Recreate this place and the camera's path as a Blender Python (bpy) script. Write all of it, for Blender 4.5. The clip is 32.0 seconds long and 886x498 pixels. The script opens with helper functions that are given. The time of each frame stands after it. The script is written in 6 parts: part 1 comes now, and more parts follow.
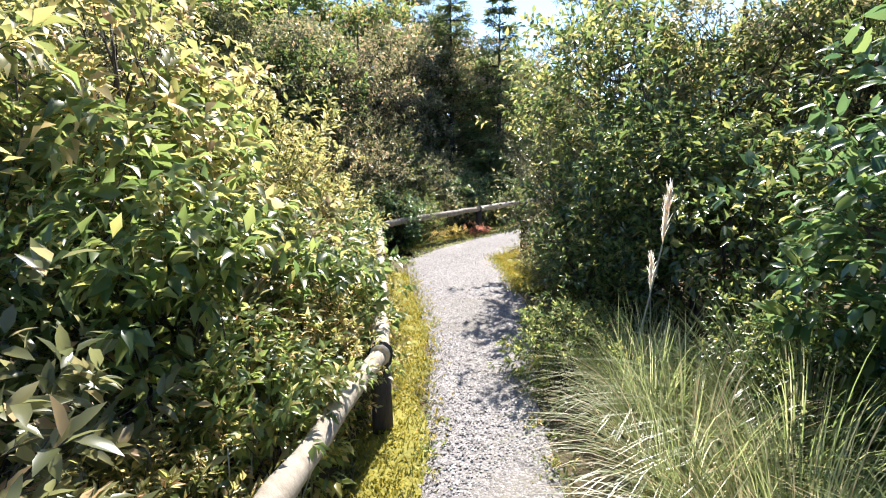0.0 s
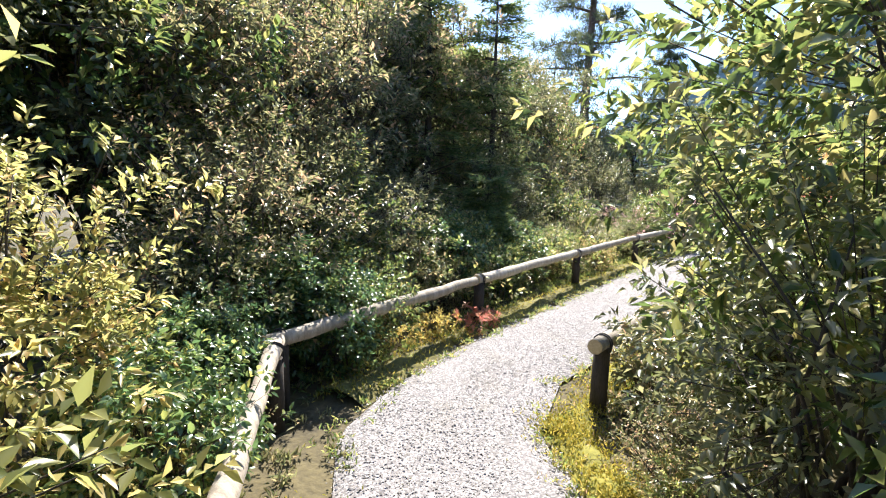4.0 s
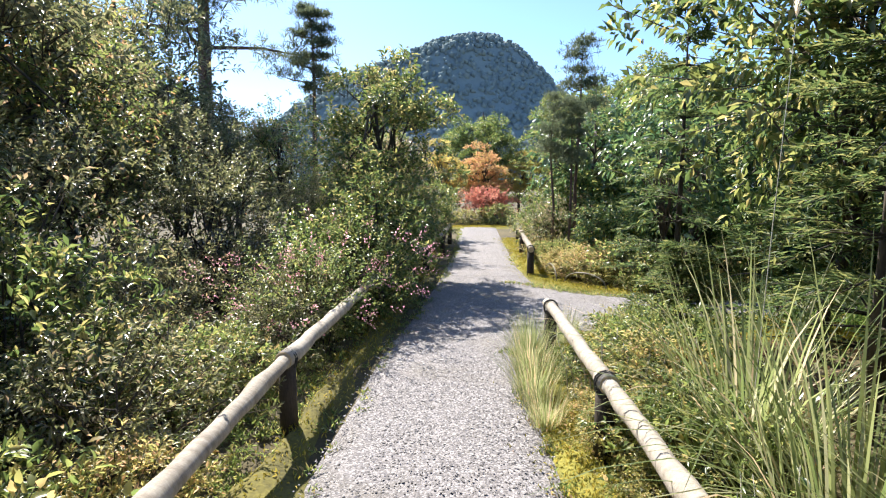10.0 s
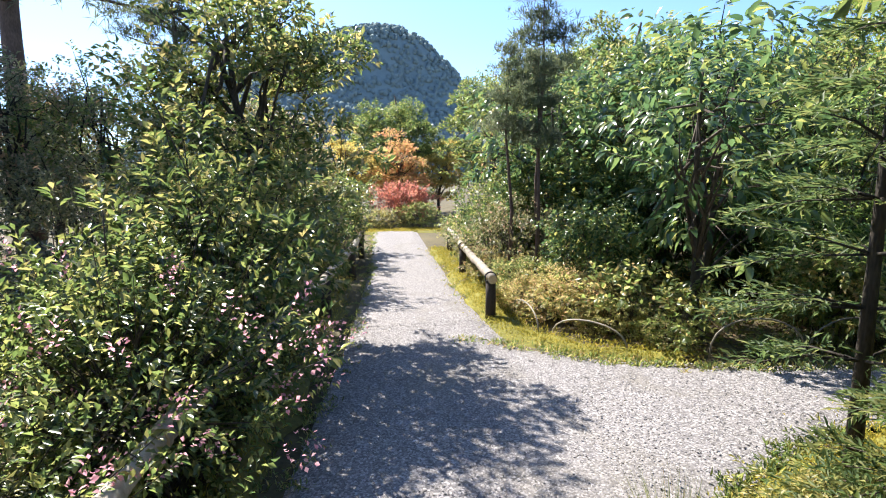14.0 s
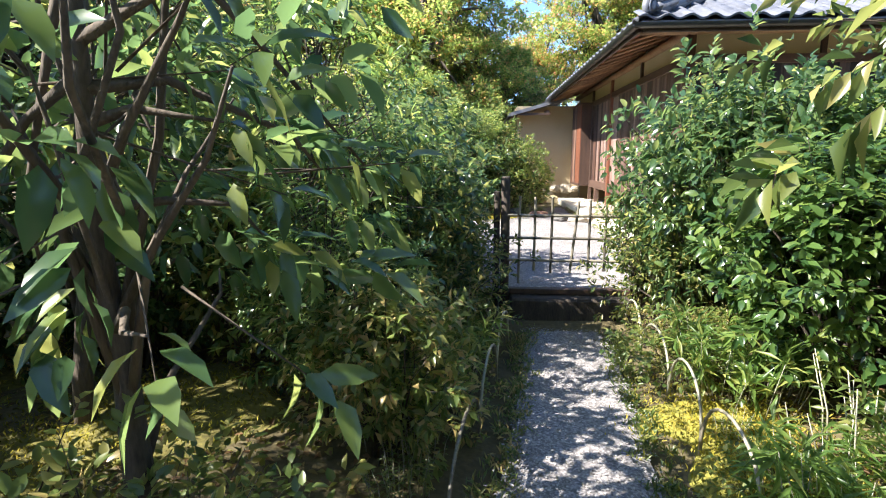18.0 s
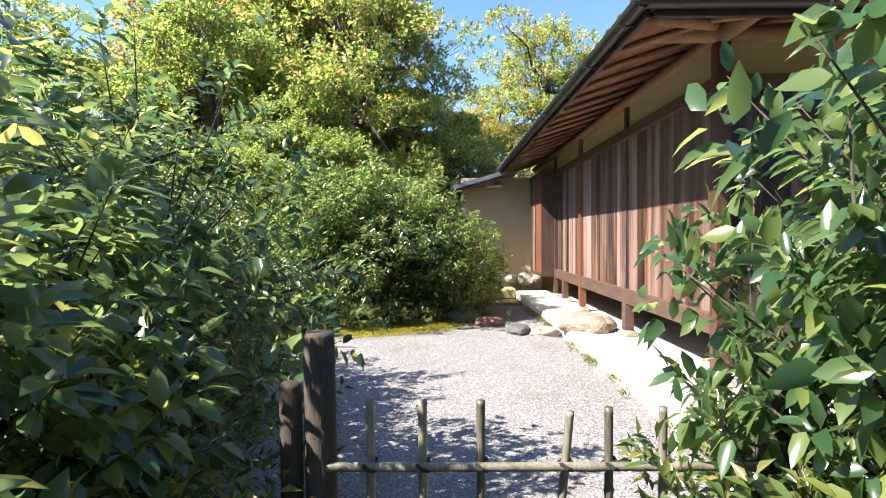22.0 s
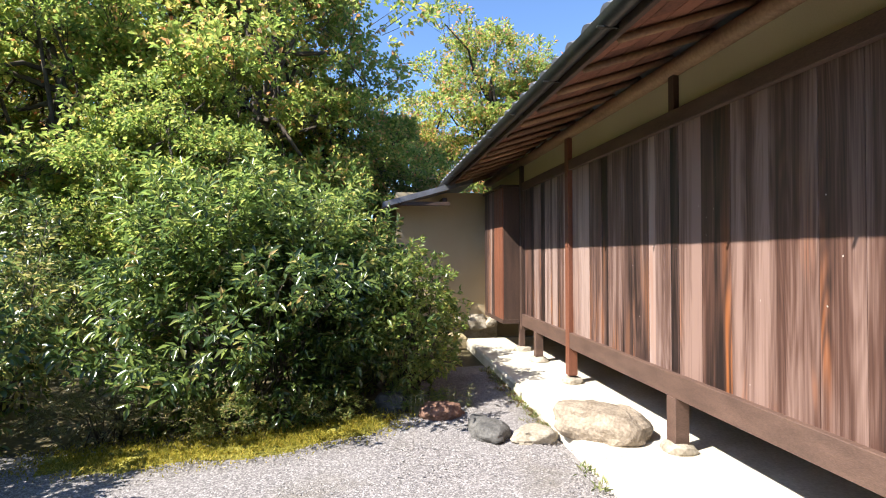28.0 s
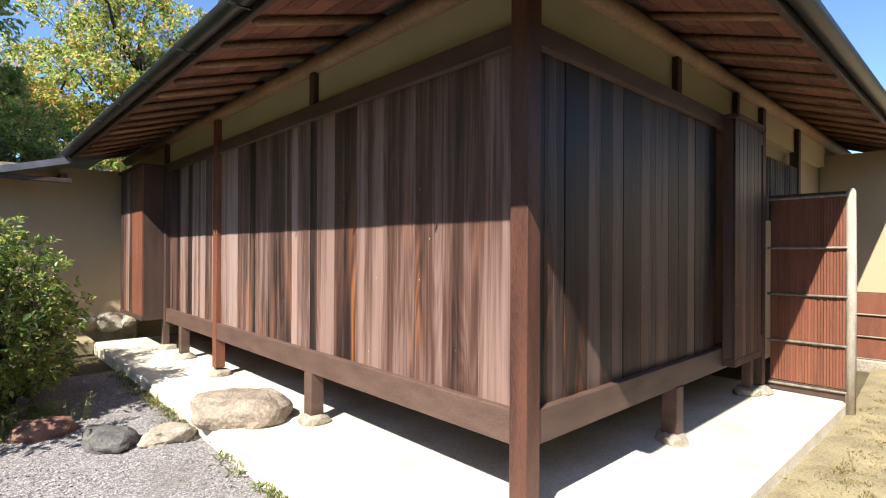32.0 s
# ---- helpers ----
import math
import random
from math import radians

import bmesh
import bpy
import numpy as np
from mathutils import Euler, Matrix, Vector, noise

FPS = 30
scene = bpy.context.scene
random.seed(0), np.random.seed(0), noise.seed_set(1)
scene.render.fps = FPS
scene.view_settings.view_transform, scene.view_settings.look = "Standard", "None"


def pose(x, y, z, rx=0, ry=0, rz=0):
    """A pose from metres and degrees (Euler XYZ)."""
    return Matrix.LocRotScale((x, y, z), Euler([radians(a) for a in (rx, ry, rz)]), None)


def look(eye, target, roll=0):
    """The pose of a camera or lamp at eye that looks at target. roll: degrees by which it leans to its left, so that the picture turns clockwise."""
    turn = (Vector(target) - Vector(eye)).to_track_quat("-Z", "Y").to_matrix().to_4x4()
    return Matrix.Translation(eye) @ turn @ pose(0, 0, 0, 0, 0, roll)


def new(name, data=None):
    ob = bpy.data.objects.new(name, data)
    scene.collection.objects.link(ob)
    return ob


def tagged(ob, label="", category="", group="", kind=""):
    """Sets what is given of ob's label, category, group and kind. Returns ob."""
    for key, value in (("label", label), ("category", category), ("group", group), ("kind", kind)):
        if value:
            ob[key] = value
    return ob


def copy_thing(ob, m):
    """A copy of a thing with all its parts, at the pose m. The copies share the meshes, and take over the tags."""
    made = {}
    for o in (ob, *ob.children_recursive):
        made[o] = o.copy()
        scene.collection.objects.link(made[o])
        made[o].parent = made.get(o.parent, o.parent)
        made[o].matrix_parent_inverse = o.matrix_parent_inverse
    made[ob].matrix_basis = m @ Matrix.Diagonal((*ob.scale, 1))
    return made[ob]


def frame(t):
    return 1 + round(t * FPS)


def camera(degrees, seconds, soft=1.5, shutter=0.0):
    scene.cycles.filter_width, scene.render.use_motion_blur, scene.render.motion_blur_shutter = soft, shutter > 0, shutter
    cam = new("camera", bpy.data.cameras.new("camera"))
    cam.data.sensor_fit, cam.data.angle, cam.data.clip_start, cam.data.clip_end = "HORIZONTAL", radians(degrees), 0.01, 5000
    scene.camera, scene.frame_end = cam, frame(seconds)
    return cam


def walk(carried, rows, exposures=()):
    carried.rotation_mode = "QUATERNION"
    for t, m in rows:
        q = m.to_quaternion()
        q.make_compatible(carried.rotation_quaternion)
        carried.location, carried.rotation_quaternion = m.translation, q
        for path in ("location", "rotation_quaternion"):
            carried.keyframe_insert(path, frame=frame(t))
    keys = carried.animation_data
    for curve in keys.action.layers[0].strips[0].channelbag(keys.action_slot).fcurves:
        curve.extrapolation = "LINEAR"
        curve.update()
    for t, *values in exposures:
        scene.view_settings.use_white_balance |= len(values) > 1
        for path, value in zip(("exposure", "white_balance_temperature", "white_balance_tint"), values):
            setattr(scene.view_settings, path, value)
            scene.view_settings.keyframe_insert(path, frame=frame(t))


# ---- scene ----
cam = camera(80.8, 32.0, soft=1.1)
PATH = [
    (0, (13.513, -6.401, 1.237), (11.9, -7.524, 0.868), -0.8),
    (1, (12.58, -6.905, 1.262), (10.985, -8.049, 0.882), 0.2),
    (2, (11.703, -7.381, 1.258), (10.136, -8.569, 0.894), 0.5),
    (2.5, (11.309, -7.671, 1.254), (9.726, -8.846, 0.917), 1.4),
    (4.5, (9.709, -9.32, 1.299), (7.944, -10.212, 1.005), 2.2),
    (5, (9.198, -9.65, 1.319), (7.374, -10.415, 1.022), 3.3),
    (6, (8.107, -9.996, 1.296), (6.202, -10.54, 1.025), 1.8),
    (7, (6.908, -10.185, 1.295), (4.946, -10.472, 1.032), 0.9),
    (8, (5.759, -10.211, 1.283), (3.777, -10.251, 1.02), 0.1),
    (9, (4.641, -10.113, 1.282), (2.66, -10.011, 1.025), 0.1),
    (10, (3.535, -9.969, 1.287), (1.561, -9.773, 1.036), 0.1),
    (11, (2.34, -9.854, 1.253), (0.37, -9.608, 1.014), -0.3),
    (12, (2.26, -10.04, 1.275), (0.287, -9.79, 1.045), 0.0),
    (12.5, (1.98, -10.05, 1.264), (0.014, -9.767, 1.029), 0.0),
    (13, (1.428, -9.916, 1.264), (-0.527, -9.583, 1.011), 0.0),
    (13.5, (0.95, -9.8, 1.255), (-0.99, -9.39, 1.005), 0.0),
    (15.5, (-1.766, -8.912, 1.328), (-3.399, -7.82, 0.954), -0.4),
    (16, (-2.004, -8.698, 1.279), (-3.459, -7.374, 0.919), 0.6),
    (16.5, (-2.293, -8.504, 1.248), (-3.416, -6.885, 0.902), 1.9),
    (17, (-2.663, -8.133, 1.225), (-3.344, -6.285, 0.876), 1.0),
    (17.5, (-2.714, -7.752, 1.23), (-3.085, -5.821, 0.867), 0.5),
    (18, (-2.729, -7.425, 1.228), (-2.871, -5.461, 0.88), 0.0),
    (18.5, (-2.704, -7.064, 1.238), (-2.658, -5.088, 0.929), 0.4),
    (19, (-2.594, -6.731, 1.271), (-2.451, -4.751, 1.025), 0.1),
    (19.5, (-2.542, -6.347, 1.289), (-2.335, -4.366, 1.101), 0.7),
    (20, (-2.469, -5.996, 1.304), (-2.26, -4.013, 1.156), 0.4),
    (20.5, (-2.35, -5.52, 1.324), (-2.193, -3.53, 1.205), 0.1),
    (21, (-2.296, -5.111, 1.322), (-2.191, -3.116, 1.227), 0.1),
    (21.5, (-2.204, -4.685, 1.32), (-2.165, -2.687, 1.242), 0.3),
    (22, (-2.19, -4.111, 1.303), (-2.189, -2.111, 1.255), -0.4),
    (22.5, (-2.234, -3.617, 1.277), (-2.261, -1.617, 1.25), -0.2),
    (23, (-2.106, -3.107, 1.317), (-2.207, -1.11, 1.298), -0.1),
    (23.5, (-2.097, -2.667, 1.384), (-2.256, -0.673, 1.37), 0.2),
    (24, (-2.125, -2.277, 1.401), (-2.308, -0.285, 1.407), 0.3),
    (24.5, (-2.174, -2.023, 1.513), (-2.342, -0.03, 1.518), 0.3),
    (26.5, (-2.153, -1.535, 1.586), (-2.127, 0.464, 1.606), -0.0),
    (27, (-2.168, -1.479, 1.586), (-2.077, 0.519, 1.605), -0.1),
    (27.5, (-2.169, -1.45, 1.582), (-1.993, 0.542, 1.596), -0.4),
    (28, (-2.164, -1.442, 1.523), (-1.896, 0.54, 1.545), -0.2),
    (28.5, (-2.159, -1.445, 1.52), (-1.77, 0.516, 1.536), -0.3),
    (29, (-2.128, -1.459, 1.488), (-1.61, 0.473, 1.508), -0.1),
    (29.5, (-2.067, -1.468, 1.482), (-1.395, 0.416, 1.497), -0.1),
    (30, (-2.048, -1.505, 1.479), (-1.223, 0.317, 1.493), 0.1),
    (30.5, (-2.03, -1.52, 1.486), (-1.052, 0.224, 1.491), 0.1),
    (31, (-2.026, -1.536, 1.468), (-0.914, 0.126, 1.472), 0.2),
    (31.5, (-2.011, -1.558, 1.444), (-0.768, 0.009, 1.453), 0.3),
    (32, (-2.011, -1.577, 1.443), (-0.649, -0.112, 1.448), 0.3),
]
walk(cam, [(t, look(eye, target, roll)) for t, eye, target, roll in PATH], exposures=[(0, 1.7), (2.5, 1.75), (4.5, 1.85), (6, 1.8), (9, 1.45), (12, 1.6), (13.5, 1.65), (16, 1.4), (17, 1.85), (19, 2.2), (20, 2.2), (21, 1.95), (22, 1.9), (24, 1.75), (28, 1.6), (32, 1.4)])

# ---- light ----
SUN_HEADING, SUN_ELEV = 111.5, 46.5
world = bpy.data.worlds.new("world")
scene.world = world
world.use_nodes = True
wn = world.node_tree
sky = wn.nodes.new("ShaderNodeTexSky")
sky.sky_type = "NISHITA"
sky.sun_disc = False
sky.sun_elevation = radians(SUN_ELEV)
sky.sun_rotation = radians(-SUN_HEADING)
sky.dust_density = 1.5
sky.altitude = 2000
sky.ozone_density = 6.0
wn.links.new(sky.outputs[0], wn.nodes["Background"].inputs[0])
wn.nodes["Background"].inputs[1].default_value = 0.11
sun_way = Vector((-math.sin(radians(SUN_HEADING)) * math.cos(radians(SUN_ELEV)),
                  math.cos(radians(SUN_HEADING)) * math.cos(radians(SUN_ELEV)), math.sin(radians(SUN_ELEV))))
sun = new("sun", bpy.data.lights.new("sun", "SUN"))
sun.data.energy, sun.data.angle, sun.data.color = 4.4, radians(0.55), (1.0, 0.95, 0.86)
sun.matrix_world = look(sun_way * 40, (0, 0, 0))

# ---- materials ----
def nodes_of(name):
    m = bpy.data.materials.new(name)
    m.use_nodes = True
    return m, m.node_tree.nodes, m.node_tree.links, m.node_tree.nodes["Principled BSDF"]


def ramp(nt, stops):
    r = nt.new("ShaderNodeValToRGB")
    while len(r.color_ramp.elements) < len(stops):
        r.color_ramp.elements.new(0.5)
    for e, (p, c) in zip(r.color_ramp.elements, stops):
        e.position, e.color = p, (*c, 1)
    return r


def surface(name, dark, light, scale=6.0, fine=60.0, rough=0.8, bump=0.3, stretch=(1, 1, 1), per_object=0.0, per_island=0.0, metal=0.0, bump_dist=0.01, spec=0.5):
    """Mottled surface: a coarse and a fine noise between two colours, with relief."""
    m, nt, ln, bsdf = nodes_of(name)
    co = nt.new("ShaderNodeTexCoord")
    mp = nt.new("ShaderNodeMapping")
    mp.inputs["Scale"].default_value = stretch
    ln.new(co.outputs["Object"], mp.inputs[0])
    if per_object:
        oi = nt.new("ShaderNodeObjectInfo")
        cx = nt.new("ShaderNodeCombineXYZ")
        mul = nt.new("ShaderNodeMath")
        mul.operation, mul.inputs[1].default_value = "MULTIPLY", 37.0
        ln.new(oi.outputs["Random"], mul.inputs[0])
        for k in range(3):
            ln.new(mul.outputs[0], cx.inputs[k])
        ln.new(cx.outputs[0], mp.inputs["Location"])
    a, b = nt.new("ShaderNodeTexNoise"), nt.new("ShaderNodeTexNoise")
    a.inputs["Scale"].default_value, b.inputs["Scale"].default_value = scale, fine
    a.inputs["Detail"].default_value, b.inputs["Detail"].default_value = 6, 3
    ln.new(mp.outputs[0], a.inputs["Vector"]), ln.new(mp.outputs[0], b.inputs["Vector"])
    mix = nt.new("ShaderNodeMath")
    mix.operation = "MULTIPLY_ADD"
    mix.inputs[1].default_value = 0.45
    ln.new(b.outputs[0], mix.inputs[0])
    half = nt.new("ShaderNodeMath")
    half.operation, half.inputs[1].default_value = "MULTIPLY", 0.55
    ln.new(a.outputs[0], half.inputs[0]), ln.new(half.outputs[0], mix.inputs[2])
    value = mix.outputs[0]
    for amount, kind in ((per_object, "o"), (per_island, "i")):
        if amount:
            src = nt.new("ShaderNodeObjectInfo").outputs["Random"] if kind == "o" else nt.new("ShaderNodeNewGeometry").outputs["Random Per Island"]
            ad = nt.new("ShaderNodeMath")
            ad.operation, ad.inputs[1].default_value = "MULTIPLY_ADD", amount
            sb = nt.new("ShaderNodeMath")
            sb.operation, sb.inputs[1].default_value = "SUBTRACT", amount / 2
            ln.new(src, ad.inputs[0]), ln.new(value, ad.inputs[2]), ln.new(ad.outputs[0], sb.inputs[0])
            value = sb.outputs[0]
    r = ramp(nt, [(0.3, dark), (0.7, light)])
    ln.new(value, r.inputs[0]), ln.new(r.outputs[0], bsdf.inputs["Base Color"])
    bsdf.inputs["Roughness"].default_value, bsdf.inputs["Metallic"].default_value = rough, metal
    bsdf.inputs["Specular IOR Level"].default_value = spec
    if bump:
        bp = nt.new("ShaderNodeBump")
        bp.inputs["Strength"].default_value, bp.inputs["Distance"].default_value = bump, bump_dist
        ln.new(value, bp.inputs["Height"]), ln.new(bp.outputs[0], bsdf.inputs["Normal"])
    return m


def foliage(name, stops, rough=0.42, through_light=0.45, spec=0.5):
    """Leaf: colour by leaf, thin and partly letting the light through, with a waxy gloss."""
    m, nt, ln, bsdf = nodes_of(name)
    geo, oi = nt.new("ShaderNodeNewGeometry"), nt.new("ShaderNodeObjectInfo")
    ad = nt.new("ShaderNodeMath")
    ad.operation, ad.inputs[1].default_value = "MULTIPLY_ADD", 0.3
    sb = nt.new("ShaderNodeMath")
    sb.operation, sb.inputs[1].default_value = "SUBTRACT", 0.15
    ln.new(oi.outputs["Random"], ad.inputs[0]), ln.new(geo.outputs["Random Per Island"], ad.inputs[2]), ln.new(ad.outputs[0], sb.inputs[0])
    r = ramp(nt, stops)
    ln.new(sb.outputs[0], r.inputs[0]), ln.new(r.outputs[0], bsdf.inputs["Base Color"])
    bsdf.inputs["Roughness"].default_value, bsdf.inputs["Specular IOR Level"].default_value = rough, spec
    tr = nt.new("ShaderNodeBsdfTranslucent")
    hs = nt.new("ShaderNodeHueSaturation")
    hs.inputs["Hue"].default_value, hs.inputs["Saturation"].default_value, hs.inputs["Value"].default_value = 0.487, 0.98, 2.6
    ln.new(r.outputs[0], hs.inputs["Color"]), ln.new(hs.outputs[0], tr.inputs["Color"])
    mx = nt.new("ShaderNodeMixShader")
    mx.inputs[0].default_value = through_light
    out = nt["Material Output"]
    ln.new(bsdf.outputs[0], mx.inputs[1]), ln.new(tr.outputs[0], mx.inputs[2]), ln.new(mx.outputs[0], out.inputs[0])
    return m


def math_node(nt, ln, op, a, b, c=None):
    n = nt.new("ShaderNodeMath")
    n.operation = op
    for k, v in enumerate((a, b, c)):
        if v is None:
            continue
        if isinstance(v, (int, float)):
            n.inputs[k].default_value = v
        else:
            ln.new(v, n.inputs[k])
    return n.outputs[0]


def noise_node(nt, ln, vec, stretch, scale=1.0, detail=3, twist=0.0):
    mp = nt.new("ShaderNodeMapping")
    mp.inputs["Scale"].default_value = stretch
    ln.new(vec, mp.inputs[0])
    n = nt.new("ShaderNodeTexNoise")
    n.inputs["Scale"].default_value, n.inputs["Detail"].default_value, n.inputs["Distortion"].default_value = scale, detail, twist
    ln.new(mp.outputs[0], n.inputs["Vector"])
    return n.outputs[0]


def planks_mat(name, dark, mid, light, warm):
    """Old vertical boards: each board its own tone, soft fading streaks, flame grain, some still reddish."""
    m, nt, ln, bsdf = nodes_of(name)
    co, oi = nt.new("ShaderNodeTexCoord"), nt.new("ShaderNodeObjectInfo")
    cx = nt.new("ShaderNodeCombineXYZ")
    for k in range(3):
        ln.new(oi.outputs["Random"], cx.inputs[k])
    mul = nt.new("ShaderNodeVectorMath")
    mul.operation = "MULTIPLY_ADD"
    mul.inputs[1].default_value = (31, 17, 23)
    ln.new(cx.outputs[0], mul.inputs[0]), ln.new(co.outputs["Object"], mul.inputs[2])
    vec = mul.outputs[0]
    fade = noise_node(nt, ln, vec, (9, 9, 0.45), 1.0, 3, 0.3)          # broad vertical fading
    streak = noise_node(nt, ln, vec, (55, 55, 0.5), 1.0, 2)            # narrow weathered streaks
    field = noise_node(nt, ln, vec, (5.0, 5.0, 0.42), 1.0, 1, 0.4)     # rings cut lengthwise give flame grain
    rings = math_node(nt, ln, "SINE", math_node(nt, ln, "MULTIPLY", field, 95.0), 0.0)
    fibre = noise_node(nt, ln, vec, (240, 240, 3.0), 1.0, 2)
    v = math_node(nt, ln, "MULTIPLY_ADD", math_node(nt, ln, "SUBTRACT", oi.outputs["Random"], 0.5), 0.62, fade)
    v = math_node(nt, ln, "MULTIPLY_ADD", math_node(nt, ln, "SUBTRACT", streak, 0.5), 0.34, v)
    v = math_node(nt, ln, "MULTIPLY_ADD", rings, 0.035, v)
    v = math_node(nt, ln, "MULTIPLY_ADD", math_node(nt, ln, "SUBTRACT", fibre, 0.5), 0.32, v)
    base = ramp(nt, [(0.22, dark), (0.47, mid), (0.78, light)])
    ln.new(v, base.inputs[0])
    patch = noise_node(nt, ln, vec, (4.5, 4.5, 0.7), 1.0, 2, 0.3)
    pr = ramp(nt, [(0.53, (0, 0, 0)), (0.68, (0.75, 0.75, 0.75))])
    ln.new(patch, pr.inputs[0])
    sep = nt.new("ShaderNodeSeparateXYZ")
    ln.new(co.outputs["Object"], sep.inputs[0])
    low = ramp(nt, [(0.35, (1, 1, 1)), (0.72, (0.12, 0.12, 0.12))])         # the reddish patches weaken up the board, between z 0.9 and 1.8
    ln.new(math_node(nt, ln, "MULTIPLY", sep.outputs[2], 0.4), low.inputs[0])
    fac = math_node(nt, ln, "MULTIPLY", pr.outputs[0], math_node(nt, ln, "MULTIPLY_ADD", rings, 0.45, 0.55))
    fac = math_node(nt, ln, "MULTIPLY", fac, low.outputs[0])
    mx = nt.new("ShaderNodeMixRGB")
    mx.inputs[2].default_value = (*warm, 1)
    ln.new(fac, mx.inputs[0]), ln.new(base.outputs[0], mx.inputs[1])
    vo = nt.new("ShaderNodeTexVoronoi")                                     # scattered pale specks
    vo.inputs["Scale"].default_value = 11.0
    ln.new(vec, vo.inputs["Vector"])
    sc = nt.new("ShaderNodeSeparateColor")
    ln.new(vo.outputs["Color"], sc.inputs[0])
    dot = math_node(nt, ln, "LESS_THAN", vo.outputs["Distance"], math_node(nt, ln, "MULTIPLY", sc.outputs[0], 0.055))
    dot = math_node(nt, ln, "MULTIPLY", dot, math_node(nt, ln, "GREATER_THAN", sc.outputs[1], 0.6))
    m2 = nt.new("ShaderNodeMixRGB")
    m2.inputs[2].default_value = (0.42, 0.38, 0.34, 1)
    ln.new(dot, m2.inputs[0]), ln.new(mx.outputs[0], m2.inputs[1]), ln.new(m2.outputs[0], bsdf.inputs["Base Color"])
    bsdf.inputs["Roughness"].default_value = 0.48
    bp = nt.new("ShaderNodeBump")
    bp.inputs["Strength"].default_value, bp.inputs["Distance"].default_value = 0.3, 0.003
    ln.new(v, bp.inputs["Height"]), ln.new(bp.outputs[0], bsdf.inputs["Normal"])
    return m


def grit(name, dark, mid, light, cell=95.0, dirt=(0.16, 0.14, 0.11)):
    """Fine gravel: every small stone its own grey, with a rounded relief, and dirt in broad patches."""
    m, nt, ln, bsdf = nodes_of(name)
    co = nt.new("ShaderNodeTexCoord")
    vo = nt.new("ShaderNodeTexVoronoi")
    vo.inputs["Scale"].default_value = cell
    ln.new(co.outputs["Object"], vo.inputs["Vector"])
    sp = nt.new("ShaderNodeSeparateColor")
    ln.new(vo.outputs["Color"], sp.inputs[0])
    r = ramp(nt, [(0.0, dark), (0.5, mid), (0.86, light), (1.0, [min(1, c * 1.35) for c in light])])
    ln.new(sp.outputs[0], r.inputs[0])
    broad = noise_node(nt, ln, co.outputs["Object"], (1, 1, 1), 1.7, 5, 0.5)
    pr = ramp(nt, [(0.52, (0, 0, 0)), (0.75, (0.55, 0.55, 0.55))])
    ln.new(broad, pr.inputs[0])
    mx = nt.new("ShaderNodeMixRGB")
    mx.inputs[2].default_value = (*dirt, 1)
    ln.new(pr.outputs[0], mx.inputs[0]), ln.new(r.outputs[0], mx.inputs[1]), ln.new(mx.outputs[0], bsdf.inputs["Base Color"])
    bsdf.inputs["Roughness"].default_value = 0.9
    h = math_node(nt, ln, "MULTIPLY_ADD", vo.outputs["Distance"], -1.0, math_node(nt, ln, "MULTIPLY", sp.outputs[1], 0.5))
    bp = nt.new("ShaderNodeBump")
    bp.inputs["Strength"].default_value, bp.inputs["Distance"].default_value = 0.5, 0.005
    ln.new(h, bp.inputs["Height"]), ln.new(bp.outputs[0], bsdf.inputs["Normal"])
    return m


M = {}
M["gravel_bed"] = grit("gravel_bed", (0.116, 0.106, 0.107), (0.208, 0.19, 0.19), (0.32, 0.297, 0.295))
M["gravel"] = surface("gravel", (0.13, 0.12, 0.12), (0.34, 0.317, 0.312), 30.0, 90.0, 0.85, 0.1, per_island=0.6)
M["soil"] = surface("soil", (0.045, 0.035, 0.018), (0.15, 0.12, 0.055), 1.5, 30.0, 0.95, 0.6, bump_dist=0.03)
M["moss"] = surface("moss", (0.07, 0.075, 0.014), (0.34, 0.30, 0.05), 2.5, 45.0, 0.95, 0.8, bump_dist=0.02)
M["moss_dry"] = surface("moss_dry", (0.13, 0.105, 0.06), (0.40, 0.33, 0.19), 3.0, 55.0, 0.95, 0.9, bump_dist=0.02)
M["moss_dark"] = surface("moss_dark", (0.045, 0.04, 0.015), (0.22, 0.19, 0.04), 2.2, 40.0, 0.95, 0.8, bump_dist=0.02)
M["plinth"] = surface("plinth", (0.40, 0.35, 0.26), (0.76, 0.71, 0.62), 2.2, 50.0, 0.85, 0.25)
M["plaster"] = surface("plaster", (0.40, 0.31, 0.19), (0.50, 0.40, 0.26), 1.5, 120.0, 0.95, 0.15)
M["plaster_band"] = surface("plaster_band", (0.46, 0.40, 0.25), (0.55, 0.48, 0.32), 1.5, 120.0, 0.95, 0.1)
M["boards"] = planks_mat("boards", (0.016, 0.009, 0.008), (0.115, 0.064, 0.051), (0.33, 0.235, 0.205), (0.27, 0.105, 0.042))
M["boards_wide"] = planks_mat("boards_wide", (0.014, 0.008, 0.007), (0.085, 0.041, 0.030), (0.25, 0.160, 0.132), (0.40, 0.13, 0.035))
# south wall boards: darker copy of boards, with the eave shade in the colour
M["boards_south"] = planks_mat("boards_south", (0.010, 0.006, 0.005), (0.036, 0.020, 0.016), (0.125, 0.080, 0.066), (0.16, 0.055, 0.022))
M["wood_dark"] = surface("wood_dark", (0.028, 0.016, 0.012), (0.095, 0.052, 0.037), 3.0, 60.0, 0.6, 0.3, (4, 4, 0.5), per_object=0.1)
M["wood_beam"] = surface("wood_beam", (0.045, 0.025, 0.019), (0.135, 0.078, 0.058), 3.0, 60.0, 0.6, 0.3, (1, 1, 4), per_object=0.1)
